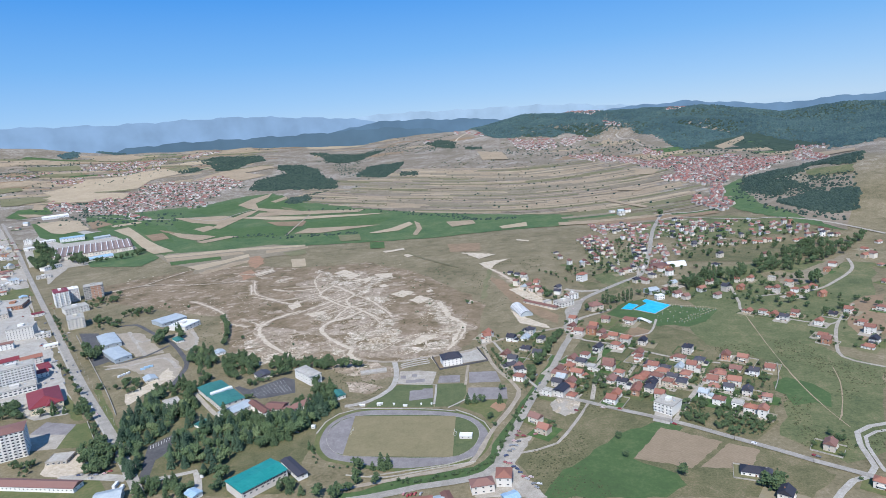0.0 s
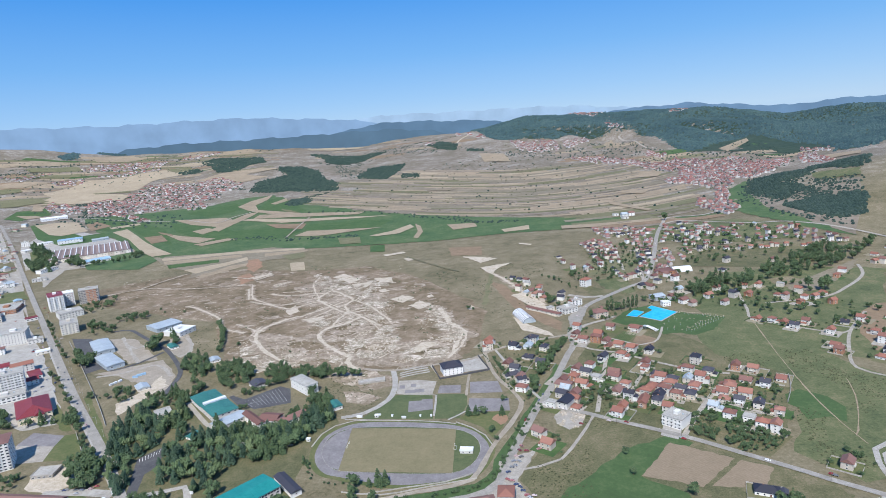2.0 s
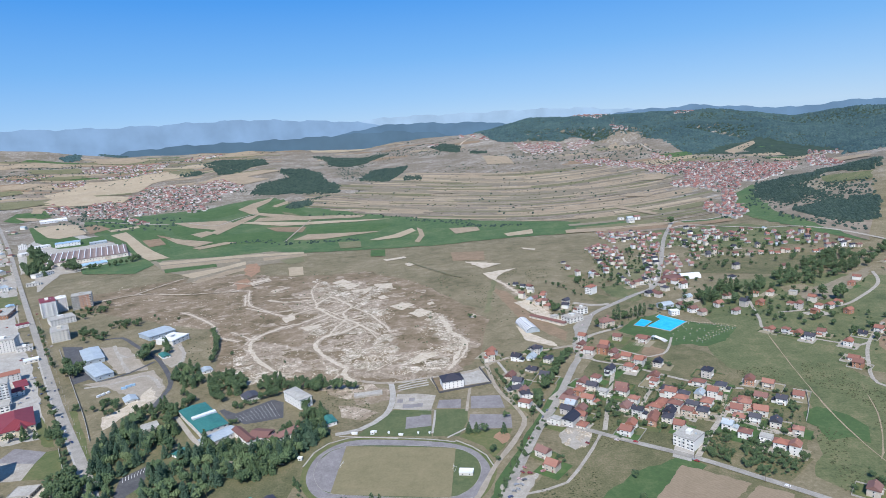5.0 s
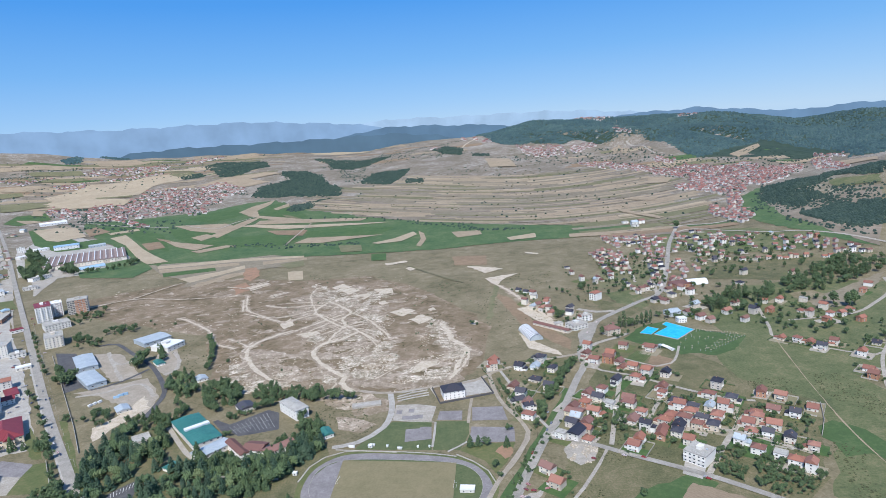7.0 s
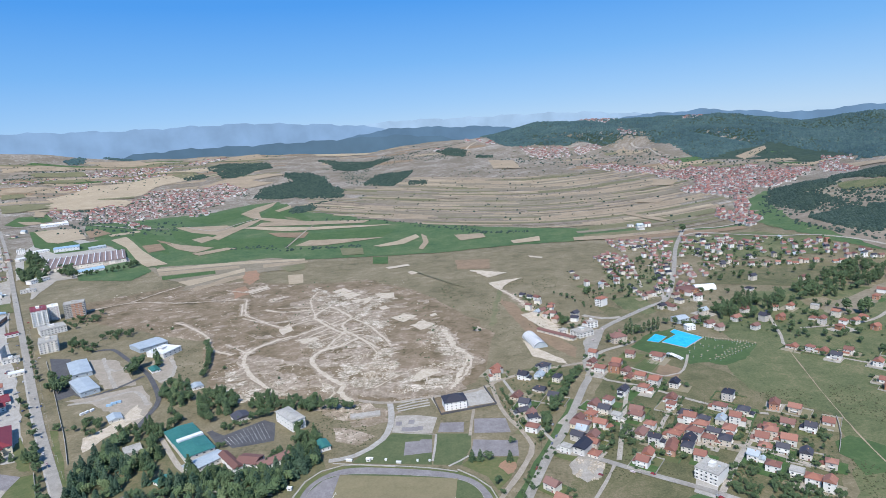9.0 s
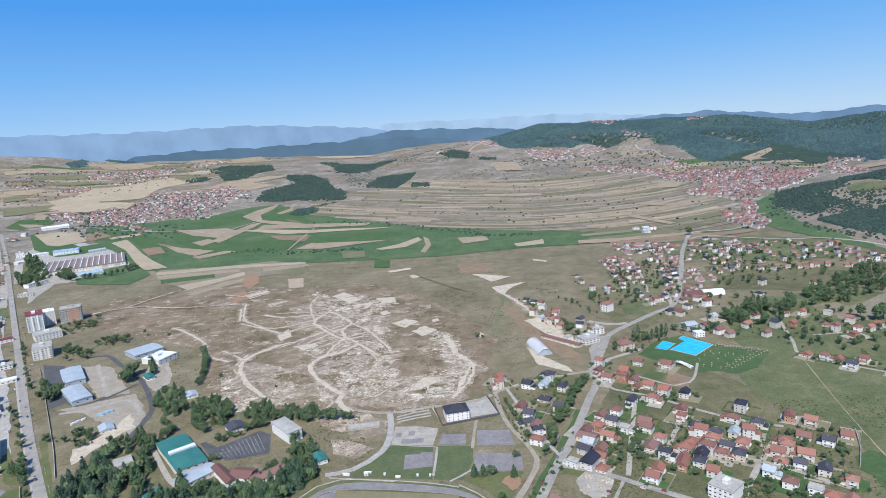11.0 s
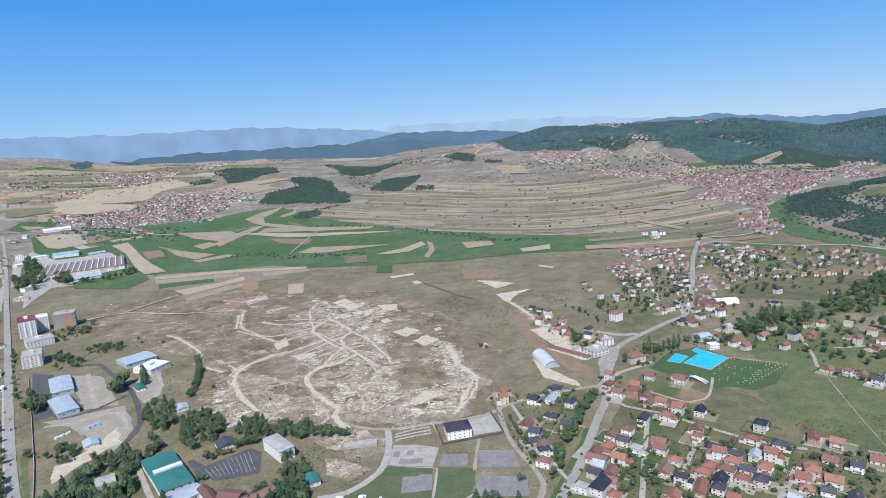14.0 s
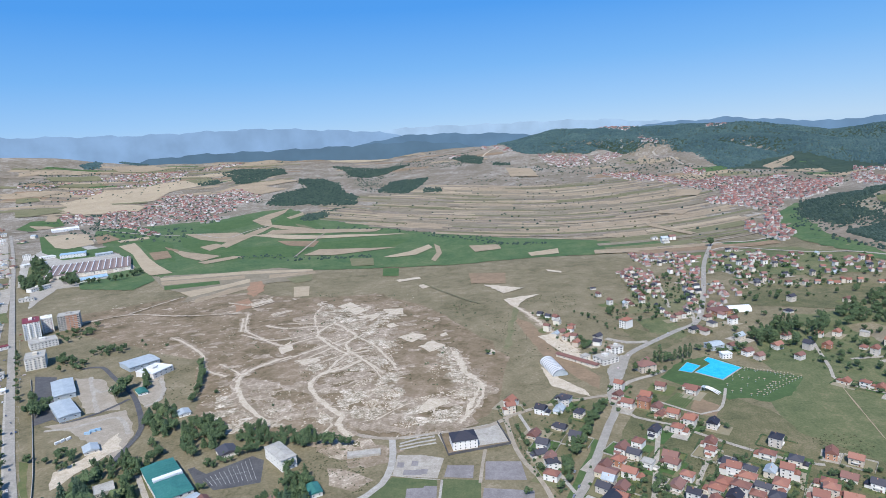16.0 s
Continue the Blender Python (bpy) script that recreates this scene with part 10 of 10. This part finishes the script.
rubble([(-347.4, 1320.7), (-154.9, 1283.5), (-79.9, 1166.7), (-131.9, 1090.1), (-265.6, 1269.6)], 88, 1.9, 234, "scattered white stones")
rubble([(-132.6, 767.4), (-54.3, 764.3), (-46.6, 742.7), (-121.9, 742.6)], 72, 1.5, 235, "pale stones along the dusty road")


def tufts(poly, count, size, seed, label):
    """Low dark tussocks and thorn bushes strewn over dry ground."""
    rng = random.Random(seed)
    verts, faces = [], []
    for x, y in spots(poly, count * 2, size, seed):
        if noise.noise(Vector((x * 0.02, y * 0.015, seed))) < 0.06:
            continue
        r, z, b = size * rng.uniform(0.25, 0.9), ground(x, y), len(verts)
        for k in range(6):
            q = r * rng.uniform(0.6, 1.2)
            verts.append((x + math.cos(k * 1.047) * q, y + math.sin(k * 1.047) * q, z - 0.05))
        verts.append((x, y, z + r * rng.uniform(0.5, 0.9)))
        faces += [(b + k, b + (k + 1) % 6, b + 6) for k in range(6)]
    me = bpy.data.meshes.new("tussocks")
    me.from_pydata(verts, [], faces)
    me.materials.append(MATS["leaf_scrub"])
    return tagged(new("tussocks", me), label, "grass", kind="stuff")


tufts([(-775, 1260), (-498, 1373), (-204, 1314), (-73, 1156), (26, 953), (-3.6, 785.8), (-139.0, 750.6), (-323.5, 780.2), (-589, 1069)], 1500, 1.7, 301, "dark tussocks and thorn bushes on the heath")
tufts([(-75, 1201), (212, 1321), (164, 983), (59, 931), (-1, 959)], 500, 1.8, 302, "dark tussocks on the dry slope")
tufts([(280.9, 735.7), (381.3, 736.8), (402.4, 663.8), (420.6, 631.1), (325.5, 489.8), (268.1, 504.6), (296.2, 595.8)], 1100, 1.6, 303, "weedy tussocks in the pasture")
tufts([(95.4, 617.8), (141.3, 587.1), (168.4, 556.9), (122.9, 502.3), (149.1, 467.4), (125.6, 447.1), (46.9, 454.0), (39.2, 502.2)], 700, 1.5, 304, "weedy tussocks in the meadow")
tufts([(152.3, 703.9), (231.8, 691.2), (323.3, 660.8), (274.6, 563.4), (187.0, 563.2), (98.6, 622.6)], 900, 1.6, 305, "weeds and small shrubs in the gardens")
tufts([(-168.5, 755.4), (-94.6, 734.6), (-85.6, 647.5), (-131.3, 626.8), (-175.1, 659.6)], 300, 1.5, 306, "weeds beside the drive")
tufts([(240, 3925), (546, 2477), (581, 1935), (356, 1782), (-365, 2174), (-608, 2523), (-299, 2797)], 500, 7, 307, "dark bushes along the field edges")
rubble([(-413, 1349), (-155, 1315), (-73, 1156), (-97, 922), (-206, 944), (-342, 1105)], 420, 1.6, 210, "scattered white stones on the heath")
rubble([(-285, 1092), (-180, 1167), (-122, 1008), (-133.1, 868.1), (-165.0, 788.9), (-222.0, 899.9)], 900, 1.9, 211, "white stones along the old building plots")
rubble([(-747, 1192), (-624, 1250), (-486, 1268), (-443, 1149), (-620, 1127)], 420, 2.0, 212, "scattered white stones on dry grass")
rubble([(-358.3, 871.0), (-308.2, 898.3), (-208.0, 800.7), (-226.4, 755.4), (-306.8, 797.1)], 320, 1.6, 213, "white stones along the heath track")
